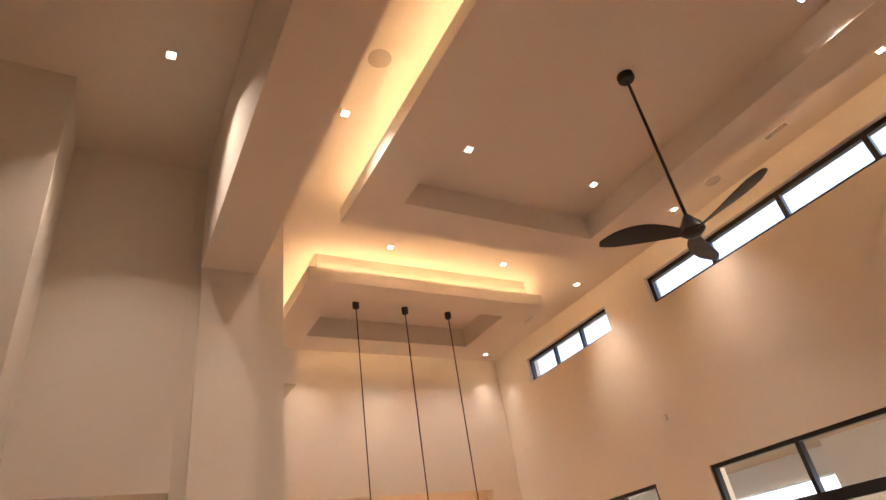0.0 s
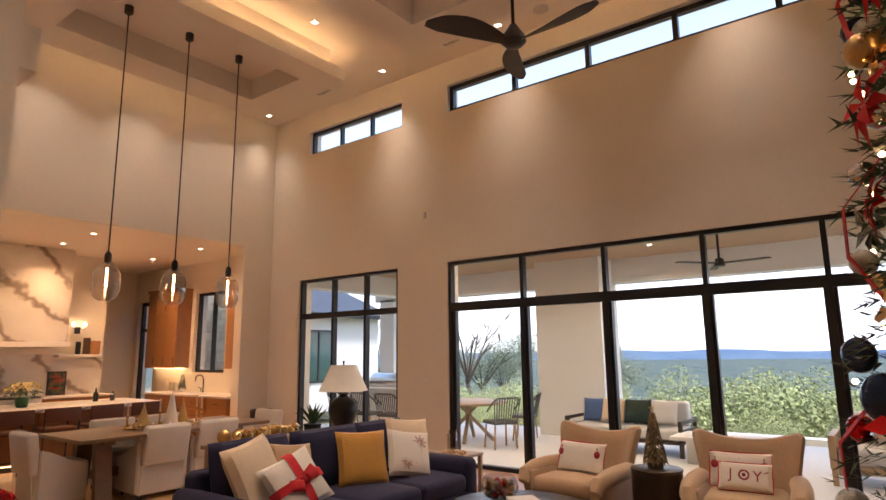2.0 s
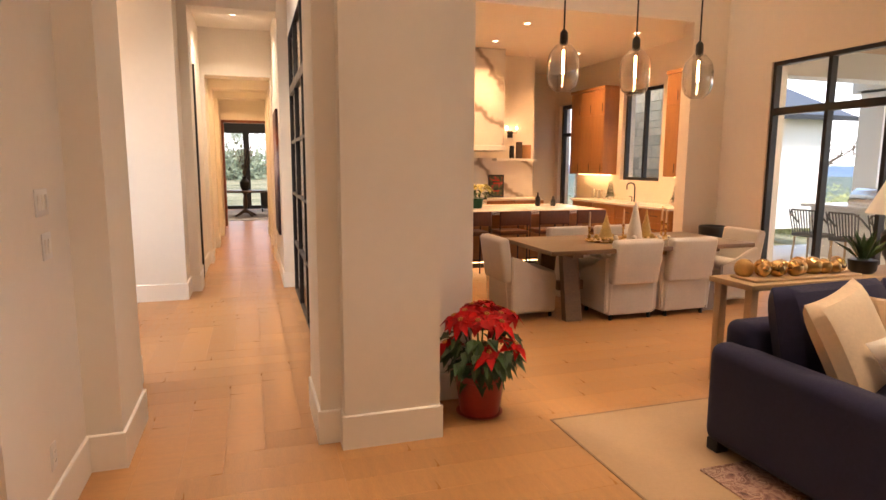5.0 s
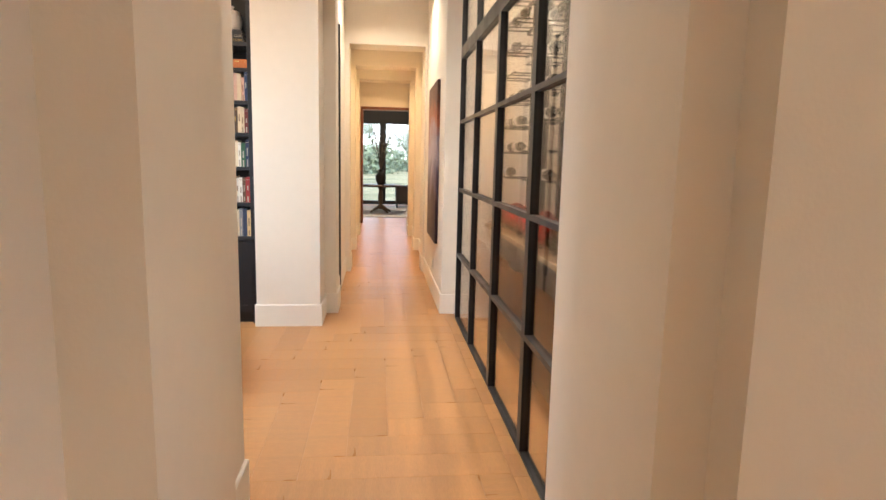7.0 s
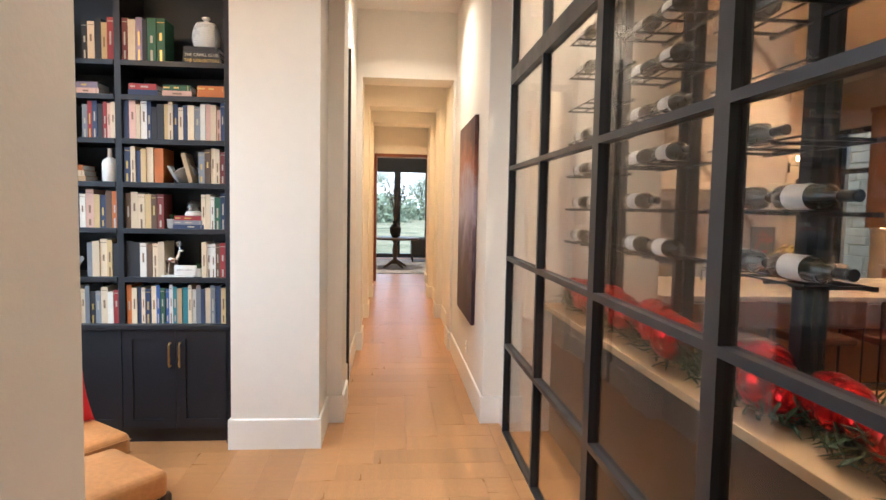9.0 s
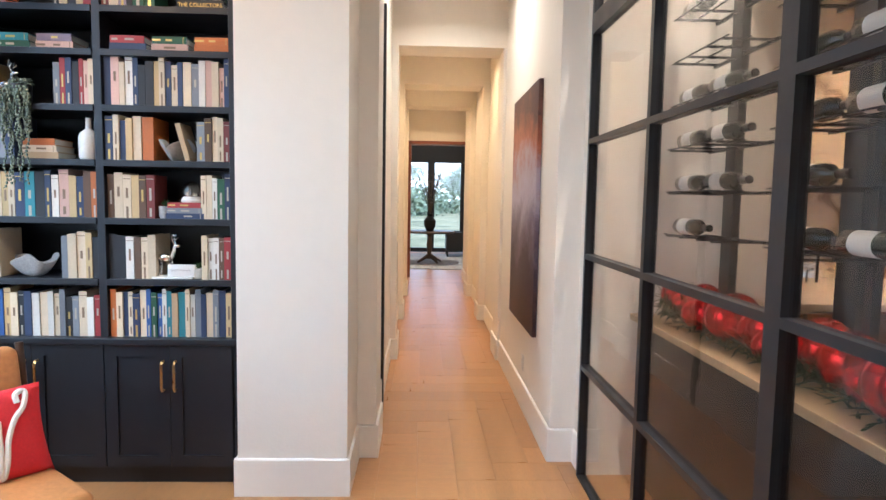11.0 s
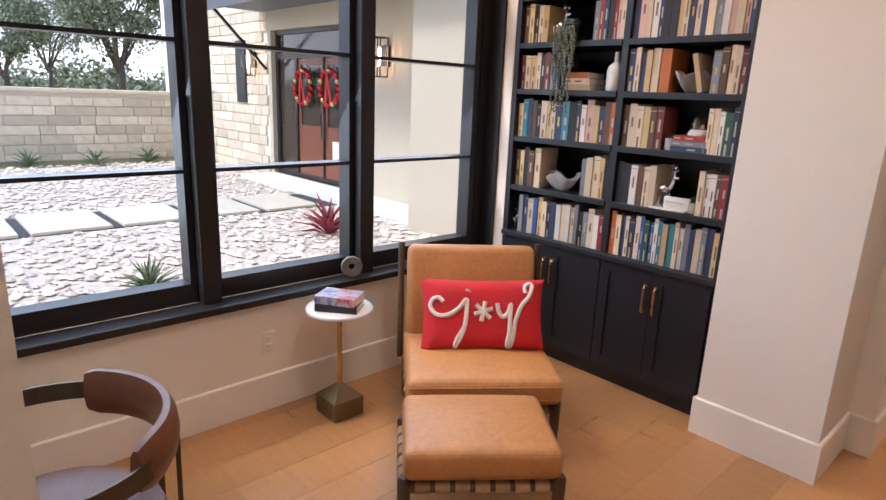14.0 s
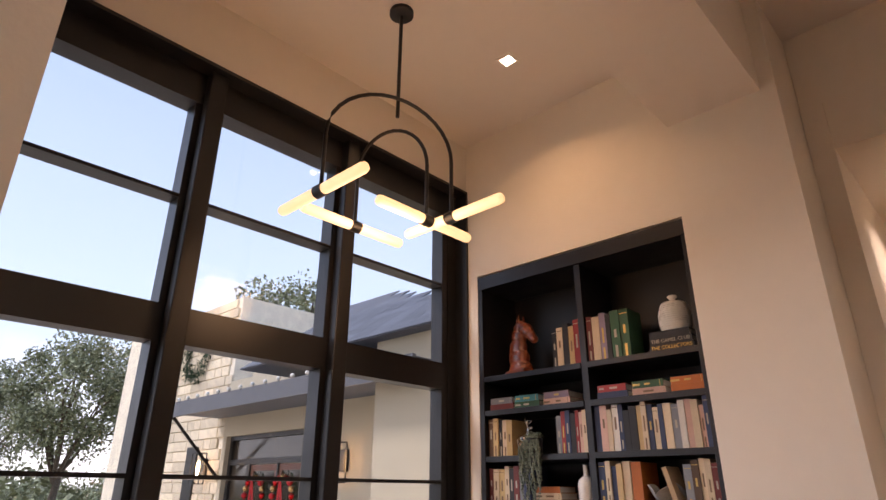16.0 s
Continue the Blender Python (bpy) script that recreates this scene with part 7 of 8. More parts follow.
# ---- hall and glass cellar ----
art = thing("painting", "tall abstract canvas fading from rust to dark purple", "painting", (-0.307, 11.325, 1.46))
part("canvas", box(B(), -0.03, -0.505, -0.835, 0.0, 0.505, 0.835, 0.003), BLACK, art)
ART = bpy.data.materials.new("abstract_paint")
ART.use_nodes = True
n, l = ART.node_tree.nodes, ART.node_tree.links
tc = n.new("ShaderNodeTexCoord")
sep = n.new("ShaderNodeSeparateXYZ")
l.new(tc.outputs["Object"], sep.inputs[0])
nz = n.new("ShaderNodeTexNoise")
nz.inputs["Scale"].default_value = 3.2
nz.inputs["Detail"].default_value = 9
nz.inputs["Roughness"].default_value = 0.7
l.new(tc.outputs["Object"], nz.inputs["Vector"])
ma = n.new("ShaderNodeMath")
ma.operation = "MULTIPLY_ADD"
ma.inputs[1].default_value = 0.62
l.new(nz.outputs[0], ma.inputs[0])
mb = n.new("ShaderNodeMath")
mb.operation = "MULTIPLY_ADD"
mb.inputs[1].default_value, mb.inputs[2].default_value = 0.60, 0.19
l.new(sep.outputs[2], mb.inputs[0])
l.new(mb.outputs[0], ma.inputs[2])
cr = n.new("ShaderNodeValToRGB")
stops = [(0.0, (0.03, 0.015, 0.03)), (0.28, (0.05, 0.028, 0.05)), (0.42, (0.19, 0.15, 0.21)), (0.55, (0.42, 0.37, 0.46)), (0.66, (0.38, 0.30, 0.35)), (0.78, (0.34, 0.10, 0.05)), (0.93, (0.07, 0.025, 0.025))]
while len(cr.color_ramp.elements) < len(stops):
    cr.color_ramp.elements.new(0.5)
for e, (p_, c_) in zip(cr.color_ramp.elements, stops):
    e.position, e.color = p_, (*c_, 1)
l.new(ma.outputs[0], cr.inputs[0])
l.new(cr.outputs[0], n["Principled BSDF"].inputs["Base Color"])
n["Principled BSDF"].inputs["Roughness"].default_value = 0.5
bp = n.new("ShaderNodeBump")
bp.inputs["Strength"].default_value = 0.3
bp.inputs["Distance"].default_value = 0.01
l.new(nz.outputs[0], bp.inputs["Height"])
l.new(bp.outputs[0], n["Principled BSDF"].inputs["Normal"])
art.children[0].data.materials[0] = ART
solo("door_edge", box(B(), -1.362, 11.30, 0.0, -1.335, 11.37, 2.88, 0.002), BLACK, "black steel edge of a pocket door in the hall wall", "door", False)

# far room table
t = thing("pedestal_table", "dark round pedestal table on a rug", "table", (-0.87, 21.5, 0))
part("tabletop", lathe(B(), [(0.60, 0.73), (0.62, 0.74), (0.62, 0.77), (0.60, 0.78)], 36), WALNUT, t)
part("pedestal", lathe(B(), [(0.09, 0.10), (0.05, 0.22), (0.075, 0.44), (0.045, 0.64), (0.11, 0.73)], 20), WALNUT, t)
for k in range(4):
    a = k * math.pi / 2 + 0.6
    part("foot", pipe(B(), [(0, 0, 0.2), (0.17 * math.cos(a), 0.17 * math.sin(a), 0.11), (0.34 * math.cos(a), 0.34 * math.sin(a), 0.025)], [0.05, 0.04, 0.025], 8), WALNUT, t)
v = thing("branch_vase", "dark vase of bare branches on a pedestal table", "vase", (-0.87, 21.5, 0.78))
part("vase", lathe(B(), [(0.08, 0), (0.14, 0.12), (0.15, 0.25), (0.06, 0.36), (0.08, 0.42)], 20), SLATE, v)
rnd = random.Random(3)
b = B()
for k in range(16):
    a = k * 2.4
    r_ = rnd.uniform(0.15, 0.4)
    h = rnd.uniform(0.7, 1.2)
    pipe(b, [(0, 0, 0.38), (r_ * 0.4 * math.cos(a), r_ * 0.4 * math.sin(a), 0.38 + h * 0.5), (r_ * math.cos(a), r_ * math.sin(a), 0.38 + h)], 0.008, 5)
    for j in range(14):
        s_ = rnd.uniform(0.3, 1)
        leaf(b, pose(r_ * s_ * math.cos(a), r_ * s_ * math.sin(a), 0.38 + h * s_) @ Matrix.Rotation(rnd.uniform(0, 6), 4, "Z"), 0.09, 0.04)
part("twig", b, BARK, v)
ac = thing("dark_armchair", "dark upholstered armchair near the garden doors", "chair", (0.0, 23.4, 0))
part("seat", softbox(B(), -0.4, -0.4, 0.15, 0.4, 0.4, 0.5, 0.06), SLATE, ac)
part("backrest", softbox(B(), 0.25, -0.4, 0.4, 0.42, 0.4, 0.95, 0.06), SLATE, ac)
for y in (-0.42, 0.34):
    part("arm", softbox(B(), -0.4, y, 0.2, 0.4, y + 0.1, 0.68, 0.03), SLATE, ac)
for x in (-0.36, 0.36):
    for y in (-0.36, 0.36):
        part("leg", cyl(B(), 0.025, 0, 0.16, None, 10, pose(x, y, 0)), BLACK, ac)
solo("far_rug", box(B(), -2.4, 20.1, -0.004, 0.8, 23.9, 0.008), ramp_material("faded_rug", [(0.35, (0.25, 0.24, 0.24)), (0.65, (0.5, 0.48, 0.46))], 6, 0.95, distort=2), "faded grey rug in the far room", "rug", False)

# cellar: plinth, racks, bottles
pl = thing("cellar_ledge", "dark cellar plinth with a pale wood ledge", "ledge")
part("plinth", box(B(), 0.14, 6.64, 0.0, 0.55, 10.15, 0.885), BLACK, pl, smooth=False)
part("ledge", box(B(), 0.07, 6.64, 0.885, 0.55, 10.15, 0.92, 0.003), WOODLIGHT, pl, smooth=False)


def bottle_meshes():
    prof = [(0.034, 0.0), (0.0375, 0.006), (0.0375, 0.185), (0.034, 0.205), (0.018, 0.23), (0.0145, 0.245), (0.0145, 0.295), (0.016, 0.297), (0.016, 0.305), (0.013, 0.306)]
    return prof


def bottle(y, z, x, flip):
    t = thing("wine_bottle", "dark wine bottle with white label lying in the rack", "bottle", group="wine bottles")
    t.matrix_world = pose(x, y, z, 90 if flip else -90, 0, 0)
    if not BOTTLE:
        BOTTLE["glass"] = mesh_of(lathe(B(), bottle_meshes(), 18), "bottle_glass", DARKGREEN, True)
        BOTTLE["label"] = mesh_of(lathe(B(), [(0.0381, 0.05), (0.0381, 0.145)], 18, cap=False), "label", PAPER, True)
        BOTTLE["foil"] = mesh_of(lathe(B(), [(0.0152, 0.245), (0.0152, 0.296), (0.0166, 0.298), (0.0166, 0.307), (0.0, 0.308)][:-1], 16), "foil", BLACK, True)
    for nm in ("glass", "label", "foil"):
        o = new(nm, BOTTLE[nm])
        o.parent = t


BOTTLE = {}
for k, y in enumerate((7.06, 7.92, 8.78, 9.64)):
    rk = thing("wine_rack", "black steel post rack holding wine bottles", "rack", group="wine racks")
    part("post", box(B(), 0.325, y - 0.016, 0.92, 0.357, y + 0.016, 3.05), BLACK, rk, smooth=False)
    for j in range(8):
        z = 1.41 + 0.204 * j
        pg = B()
        for s_ in (-0.25, -0.12, 0.06, 0.20):
            bar(pg, (0.34, y + s_, z - 0.05), (0.12, y + s_, z - 0.05), 0.010)
        bar(pg, (0.34, y - 0.28, z - 0.05), (0.34, y + 0.25, z - 0.05), 0.014)
        for px in (0.13, 0.225):
            bar(pg, (px, y - 0.28, z - 0.043), (px, y + 0.25, z - 0.043), 0.006)
        part("peg", pg, BLACK, rk, smooth=False)
        if (j * 5 + k * 3) % 11 == 7:
            continue
        bottle(y + 0.24, z - 0.002, 0.20, True)
        if (j + k) % 5 != 3:
            bottle(y - 0.06, z - 0.002, 0.20, True)

# red bauble garland on the ledge
gl = thing("bauble_garland", "fir garland with large red baubles on the cellar ledge", "garland")
rnd = random.Random(9)
b = B()
for k in range(6000):
    y = rnd.uniform(6.75, 10.05)
    a = rnd.uniform(0, math.pi)
    r_ = 0.12 * math.sqrt(rnd.random())
    m = pose(0.27 + r_ * math.cos(a), y, 0.935 + r_ * math.sin(a)) @ Matrix.Rotation(rnd.uniform(0, 6.28), 4, "Z") @ Matrix.Rotation(rnd.uniform(-1.2, 0.5), 4, "Y")
    leaf(b, m, rnd.uniform(0.05, 0.10), 0.014, 0.1, 0.05)
part("fir_sprigs", b, NEEDLE, gl)
y = 6.8
while y < 10.05:
    r_ = rnd.choice((0.05, 0.065, 0.08, 0.095))
    part("bauble", ball(B(), r_, (0.22 + rnd.uniform(-0.05, 0.09), y, 0.945 + r_ * 0.8 + rnd.uniform(0, 0.06)), u=18, v=12), BAUBLERED, gl)
    y += rnd.uniform(0.05, 0.10)

# ---- outside, east: covered patio and valley ----
struct("patio", box(B(), 6.84, -6.0, -0.25, 11.6, 12.0, -0.03), CONCRETE, "smooth concrete patio slab", "patio")
struct("patio_ceiling", box(B(), 6.84, -6.0, 3.55, 11.6, 12.0, 3.7), WOODCEIL, "wood plank patio ceiling", "ceiling")
pb = B()
box(pb, 11.2, -6.0, 3.05, 11.6, 12.0, 3.55)
box(pb, 6.84, 10.6, 3.1, 11.2, 11.0, 3.55)
struct("patio_beam", pb, SUNROOF, "pale stucco patio beam", "beam")
pr = B()
box(pr, 10.5, 5.15, -0.05, 11.4, 6.6, 3.55)
box(pr, 11.1, -6.0, -0.05, 11.6, -5.2, 3.1)
box(pr, 11.2, 11.3, -0.05, 11.6, 11.8, 3.1)
struct("patio_pier", pr, SUNROOF, "pale stucco patio pier", "column")
w = thing("neighbour_wing", "pale stucco house wing with dark tiled roof", "house")
part("wall", box(B(), 11.7, 16.6, -0.3, 16.2, 23.0, 3.05), SUNROOF, w, smooth=False)
rb = B()
rv = [rb.verts.new(p) for p in ((11.3, 16.1, 3.05), (16.7, 16.1, 3.05), (16.7, 23.5, 3.05), (11.3, 23.5, 3.05), (13.2, 18.8, 4.7), (14.8, 18.8, 4.7), (14.8, 21.0, 4.7), (13.2, 21.0, 4.7))]
for f in ((0, 1, 5, 4), (1, 2, 6, 5), (2, 3, 7, 6), (3, 0, 4, 7), (4, 5, 6, 7), (3, 2, 1, 0)):
    rb.faces.new([rv[k] for k in f])
part("roof", rb, ROOF, w, smooth=False)
part("gutter", box(B(), 11.25, 16.05, 2.93, 16.75, 16.13, 3.07), BLACK, w, smooth=False)
wi = part("window", holed(B(), "y", 16.55, 16.62, 12.4, 14.0, 0.7, 2.5, [(12.47, 13.17, 0.77, 2.43), (13.23, 13.93, 0.77, 2.43)]), BLACK, w, smooth=False)
part("pane", box(B(), 12.45, 16.585, 0.75, 13.95, 16.59, 2.45), material("green_tinted_pane", (0.05, 0.10, 0.085), 0.1, vary=0.2), wi, smooth=False)
# stone wing outside the kitchen window
sw = struct("wall_stone_wing", box(B(), 8.3, 12.6, -0.25, 8.7, 18.0, 3.6), STUCCO, "limestone wing wall outside the kitchen", "wall")
rs = random.Random(21)
z = -0.2
while z < 3.4:
    h = rs.choice((0.17, 0.22, 0.28))
    y = 12.6
    while y < 17.9:
        ln = min(rs.uniform(0.3, 0.75), 18.0 - y)
        part("stone", box(B(), 8.262, y + 0.008, z + 0.008, 8.31, y + ln - 0.008, z + h - 0.008, 0.008, None, 1), STONE, sw, smooth=False)
        y += ln
    z += h
k_ = thing("outdoor_kitchen", "white outdoor counter with a steel grill", "counter")
part("body", box(B(), 9.1, 8.6, -0.03, 9.9, 10.9, 0.86), SUNROOF, k_, smooth=False)
part("worktop", box(B(), 8.95, 8.5, 0.86, 10.0, 11.0, 0.91, 0.004), MARBLETOP, k_)
part("grill_hood", cyl(B(), 0.27, -0.45, 0.45, None, 24, pose(9.55, 9.9, 0.95, 90, 0, 0)), SILVER, k_, "domed stainless grill hood")


def outdoor_chair(x, y, rz):
    t = thing("patio_chair", "grey rope woven patio chair on wooden legs", "chair", (x, y, -0.03), rz, "patio dining chairs")
    for a in (-0.22, 0.22):
        part("leg", pipe(B(), [(a, -0.2, 0), (a * 0.9, -0.16, 0.44)], 0.018, 8), WOODLIGHT, t)
        part("leg", pipe(B(), [(a, 0.2, 0), (a * 0.9, 0.18, 0.44)], 0.018, 8), WOODLIGHT, t)
    part("seat", softbox(B(), -0.24, -0.22, 0.42, 0.24, 0.23, 0.48, 0.02), ROPE, t)
    for k in range(11):
        a = -0.26 + 0.052 * k
        part("back_cord", pipe(B(), [(a * 0.85, 0.20, 0.46), (a, 0.30, 0.88)], 0.011, 5), ROPE, t)
    part("back_rail", pipe(B(), [(-0.27, 0.02, 0.64), (-0.275, 0.24, 0.80), (-0.2, 0.31, 0.88), (0.2, 0.31, 0.88), (0.275, 0.24, 0.80), (0.27, 0.02, 0.64)], 0.016, 8), ROPE, t)


ot_ = thing("patio_table", "round pale patio dining table with crossed legs", "table", (9.0, 7.35, -0.03))
part("tabletop", lathe(B(), [(0.72, 0.70), (0.75, 0.71), (0.75, 0.74), (0.72, 0.75)], 40), WOODLIGHT, ot_)
for k in range(4):
    a = k * math.pi / 2 + 0.4
    part("leg", bar(B(), (0.5 * math.cos(a), 0.5 * math.sin(a), 0), (-0.2 * math.cos(a), -0.2 * math.sin(a), 0.70), 0.06), WOODLIGHT, ot_, smooth=False)
outdoor_chair(8.55, 6.35, 150)
outdoor_chair(9.7, 6.5, 200)
outdoor_chair(8.0, 7.6, 70)
for x, y in ((8.5, 8.9), (8.5, 9.6), (8.5, 10.3)):
    outdoor_chair(x, y, 95)
so = thing("patio_sofa", "dark framed outdoor sofa with white cushions", "sofa", (9.55, 4.35, -0.03))
fr = B()
for z in (0.22, 0.36, 0.5):
    box(fr, -0.45, -1.0, z, 0.45, -0.95, z + 0.05)
    box(fr, -0.45, 0.95, z, 0.45, 1.0, z + 0.05)
    box(fr, 0.40, -1.0, z, 0.45, 1.0, z + 0.05)
for x in (-0.43, 0.40):
    for y in (-1.0, 0.94):
        box(fr, x, y, 0, x + 0.06, y + 0.06, 0.56)
box(fr, -0.45, -1.0, 0.2, 0.45, 1.0, 0.25)
part("frame", fr, BRONZE, so, smooth=False)
for y in (-0.48, 0.48):
    part("seat_cushion", softbox(B(), -0.42, y - 0.46, 0.25, 0.36, y + 0.46, 0.42, 0.04), OUTCUSH, so)
    part("back_cushion", softbox(B(), 0.18, y - 0.46, 0.42, 0.38, y + 0.46, 0.82, 0.05), OUTCUSH, so)
for y, mat, rz in ((4.95, material("blue_pillow", (0.07, 0.12, 0.25), 0.9), 12), (4.65, CREAM, -6), (4.2, material("dark_green_throw", (0.015, 0.035, 0.025), 0.9), 5), (3.75, OUTCUSH, -4)):
    pillow((9.58, y, 0.62), 70, -90 + rz, 0.46, 0.42, 0.14, mat, "throw pillow on the outdoor sofa")
lc = thing("patio_lounge_chair", "pale wood outdoor lounge chair with white cushions", "chair", (8.6, 0.9, -0.03))
part("frame", box(box(B(), -0.42, -0.42, 0.2, 0.42, -0.34, 0.6), -0.42, 0.34, 0.2, 0.42, 0.42, 0.6), WOODLIGHT, lc, smooth=False)
part("base", box(B(), -0.42, -0.34, 0.16, 0.42, 0.34, 0.25), WOODLIGHT, lc, smooth=False)
part("seat_cushion", softbox(B(), -0.4, -0.33, 0.25, 0.38, 0.33, 0.45, 0.05), OUTCUSH, lc)
part("back_cushion", softbox(B(), 0.2, -0.33, 0.42, 0.42, 0.33, 0.85, 0.06), OUTCUSH, lc)
for x in (-0.38, 0.38):
    for y in (-0.38, 0.38):
        part("leg", box(B(), x - 0.03, y - 0.03, 0, x + 0.03, y + 0.03, 0.2), WOODLIGHT, lc, smooth=False)
tb = thing("patio_coffee_table", "long low white outdoor table with planter", "table", (9.0, 2.6, -0.03))
part("tabletop", box(B(), -0.4, -0.8, 0.34, 0.4, 0.8, 0.40, 0.01), SUNROOF, tb)
part("base", box(B(), -0.25, -0.6, 0.0, 0.25, 0.6, 0.34), SUNROOF, tb, smooth=False)
of = thing("patio_fan", "dark patio ceiling fan", "fan", (9.2, 2.6, 0))
part("rod", cyl(B(), 0.02, 3.05, 3.55, None, 8), BLACK, of)
part("motor", cyl(B(), 0.09, 2.95, 3.07, 0.06, 16), BLACK, of)
for k in range(3):
    o = part("blade", box(B(), 0.06, -0.06, 2.99, 0.75, 0.06, 3.005, 0.004), BLACK, of, smooth=False)
    o.matrix_local = Matrix.Rotation(radians(20 + 120 * k), 4, "Z")
pw = struct("garden_wall", box(B(), 13.2, -14, -1.2, 13.6, 4.9, -0.12), STONEI, "low stone garden wall", "wall")

# far hills all round, distance haze painted in as blue
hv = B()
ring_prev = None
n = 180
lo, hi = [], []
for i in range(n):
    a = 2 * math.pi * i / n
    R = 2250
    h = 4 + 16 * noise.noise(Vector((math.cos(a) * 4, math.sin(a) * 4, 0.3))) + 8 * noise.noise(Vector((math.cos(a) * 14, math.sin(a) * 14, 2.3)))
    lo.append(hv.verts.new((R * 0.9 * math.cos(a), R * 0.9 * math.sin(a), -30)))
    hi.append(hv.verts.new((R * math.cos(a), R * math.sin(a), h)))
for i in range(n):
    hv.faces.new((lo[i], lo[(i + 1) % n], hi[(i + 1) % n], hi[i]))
struct("backdrop", hv, HAZEHILL, "hills on the horizon with blue haze painted into their colour", "backdrop", True)


# ---- trees ----
def tree(x, y, z, h, r, seed, leaves=13000, mat=FOLIAGE, bare=False):
    rn = random.Random(seed)
    t = thing("oak_tree", "bare winter tree" if bare else "live oak tree with dark evergreen crown", "tree", (x, y, z), group="trees")
    if bare:
        tagged(t, "bare leafless winter tree on dry grass")
    tb_ = B()
    fork = h * 0.32
    pipe(tb_, [(0, 0, -0.2), (0.03 * h, 0, fork * 0.5), (0.0, 0.02 * h, fork)], [0.026 * h, 0.02 * h, 0.017 * h], 9)
    tips = []
    for k in range(8):
        a = k * 2.4 + rn.uniform(-.4, .4)
        R = r * rn.uniform(0.5, 0.95)
        hh = h * rn.uniform(0.55, 0.95)
        mid = (R * 0.45 * math.cos(a), R * 0.45 * math.sin(a), (fork + hh) * 0.55)
        end = (R * math.cos(a), R * math.sin(a), hh)
        pipe(tb_, [(0, 0, fork * 0.9), mid, end], [0.012 * h, 0.007 * h, 0.003 * h], 6)
        tips += [end, mid]
        for j in range(5 if bare else 2):
            e2 = tuple(c + rn.uniform(-0.25, 0.25) * r + (0.12 * h if i == 2 else 0) for i, c in enumerate(end))
            pipe(tb_, [mid if j % 2 else end, e2], [0.006 * h, 0.0015 * h], 5)
            tips.append(e2)
    part("trunk", tb_, BARK, t)
    if not bare:
        verts, faces = [], []
        clumps = [(Vector(p), r * rn.uniform(0.22, 0.40)) for p in tips]
        for k in range(leaves):
            c, cr = clumps[k % len(clumps)]
            d = Vector((rn.gauss(0, 1), rn.gauss(0, 1), rn.gauss(0, 0.75))).normalized() * cr * rn.random() ** 0.4
            p = c + d
            s = rn.uniform(0.045, 0.095) * (h / 7) ** 0.5
            u = Vector((rn.gauss(0, 1), rn.gauss(0, 1), rn.gauss(0, 1))).normalized()
            v = u.orthogonal().normalized()
            i0 = len(verts)
            verts += [p - u * s, p + v * s * 0.6, p + u * s, p - v * s * 0.6]
            faces.append((i0, i0 + 1, i0 + 2, i0 + 3))
        me = bpy.data.meshes.new("crown")
        me.from_pydata([tuple(q) for q in verts], [], faces)
        me.materials.append(mat)
        o = new("crown", me)
        o.parent = t


def ground_z(x):
    return -0.2 - (min(26, (x - 12) * 0.10) if x > 12 else 0)


for x, y, h, r, sd, bare in ((-30, 14.9, 7.6, 2.7, 1, False), (-33, 11.2, 6.2, 2.0, 2, False), (-38, 6.5, 6.5, 2.6, 3, False), (-52, 9, 7.5, 4, 4, False), (-38, 24, 10.5, 4.5, 5, False), (-56, 17, 8, 4.5, 6, False),
                            (30, 22, 6.5, 3.0, 7, True), (27, 27, 6.5, 3.0, 8, True), (48, 33, 7, 4.5, 9, False), (60, 38, 8, 5, 10, False), (55, 24, 6, 4.5, 11, False),
                            (-24.5, 21.8, 10.6, 3.2, 14, False), (-6, 95, 6.5, 5, 12, False), (4, 102, 7, 5, 13, False)):
    tree(x, y, ground_z(x), h, r, sd, bare=bare)

# shrubs down the slope and woods beyond: too many to count
rn = random.Random(31)


def scrub(name, spots, mat, label, per, size):
    verts, faces = [], []
    for x, y, z, r, h in spots:
        for k in range(per):
            d = Vector((rn.gauss(0, 1), rn.gauss(0, 1), abs(rn.gauss(0, 0.8)))).normalized() * rn.random() ** 0.35
            p = Vector((x + d.x * r, y + d.y * r, z + d.z * h))
            s = rn.uniform(0.6, 1.3) * size * (r ** 0.5)
            u = Vector((rn.gauss(0, 1), rn.gauss(0, 1), rn.gauss(0, 1))).normalized()
            v = u.orthogonal().normalized()
            i0 = len(verts)
            verts += [tuple(p - u * s), tuple(p + v * s * 0.6), tuple(p + u * s), tuple(p - v * s * 0.6)]
            faces.append((i0, i0 + 1, i0 + 2, i0 + 3))
    me = bpy.data.meshes.new(name)
    me.from_pydata(verts, [], faces)
    me.materials.append(mat)
    tagged(new(name, me), label, "shrubs", kind="stuff")


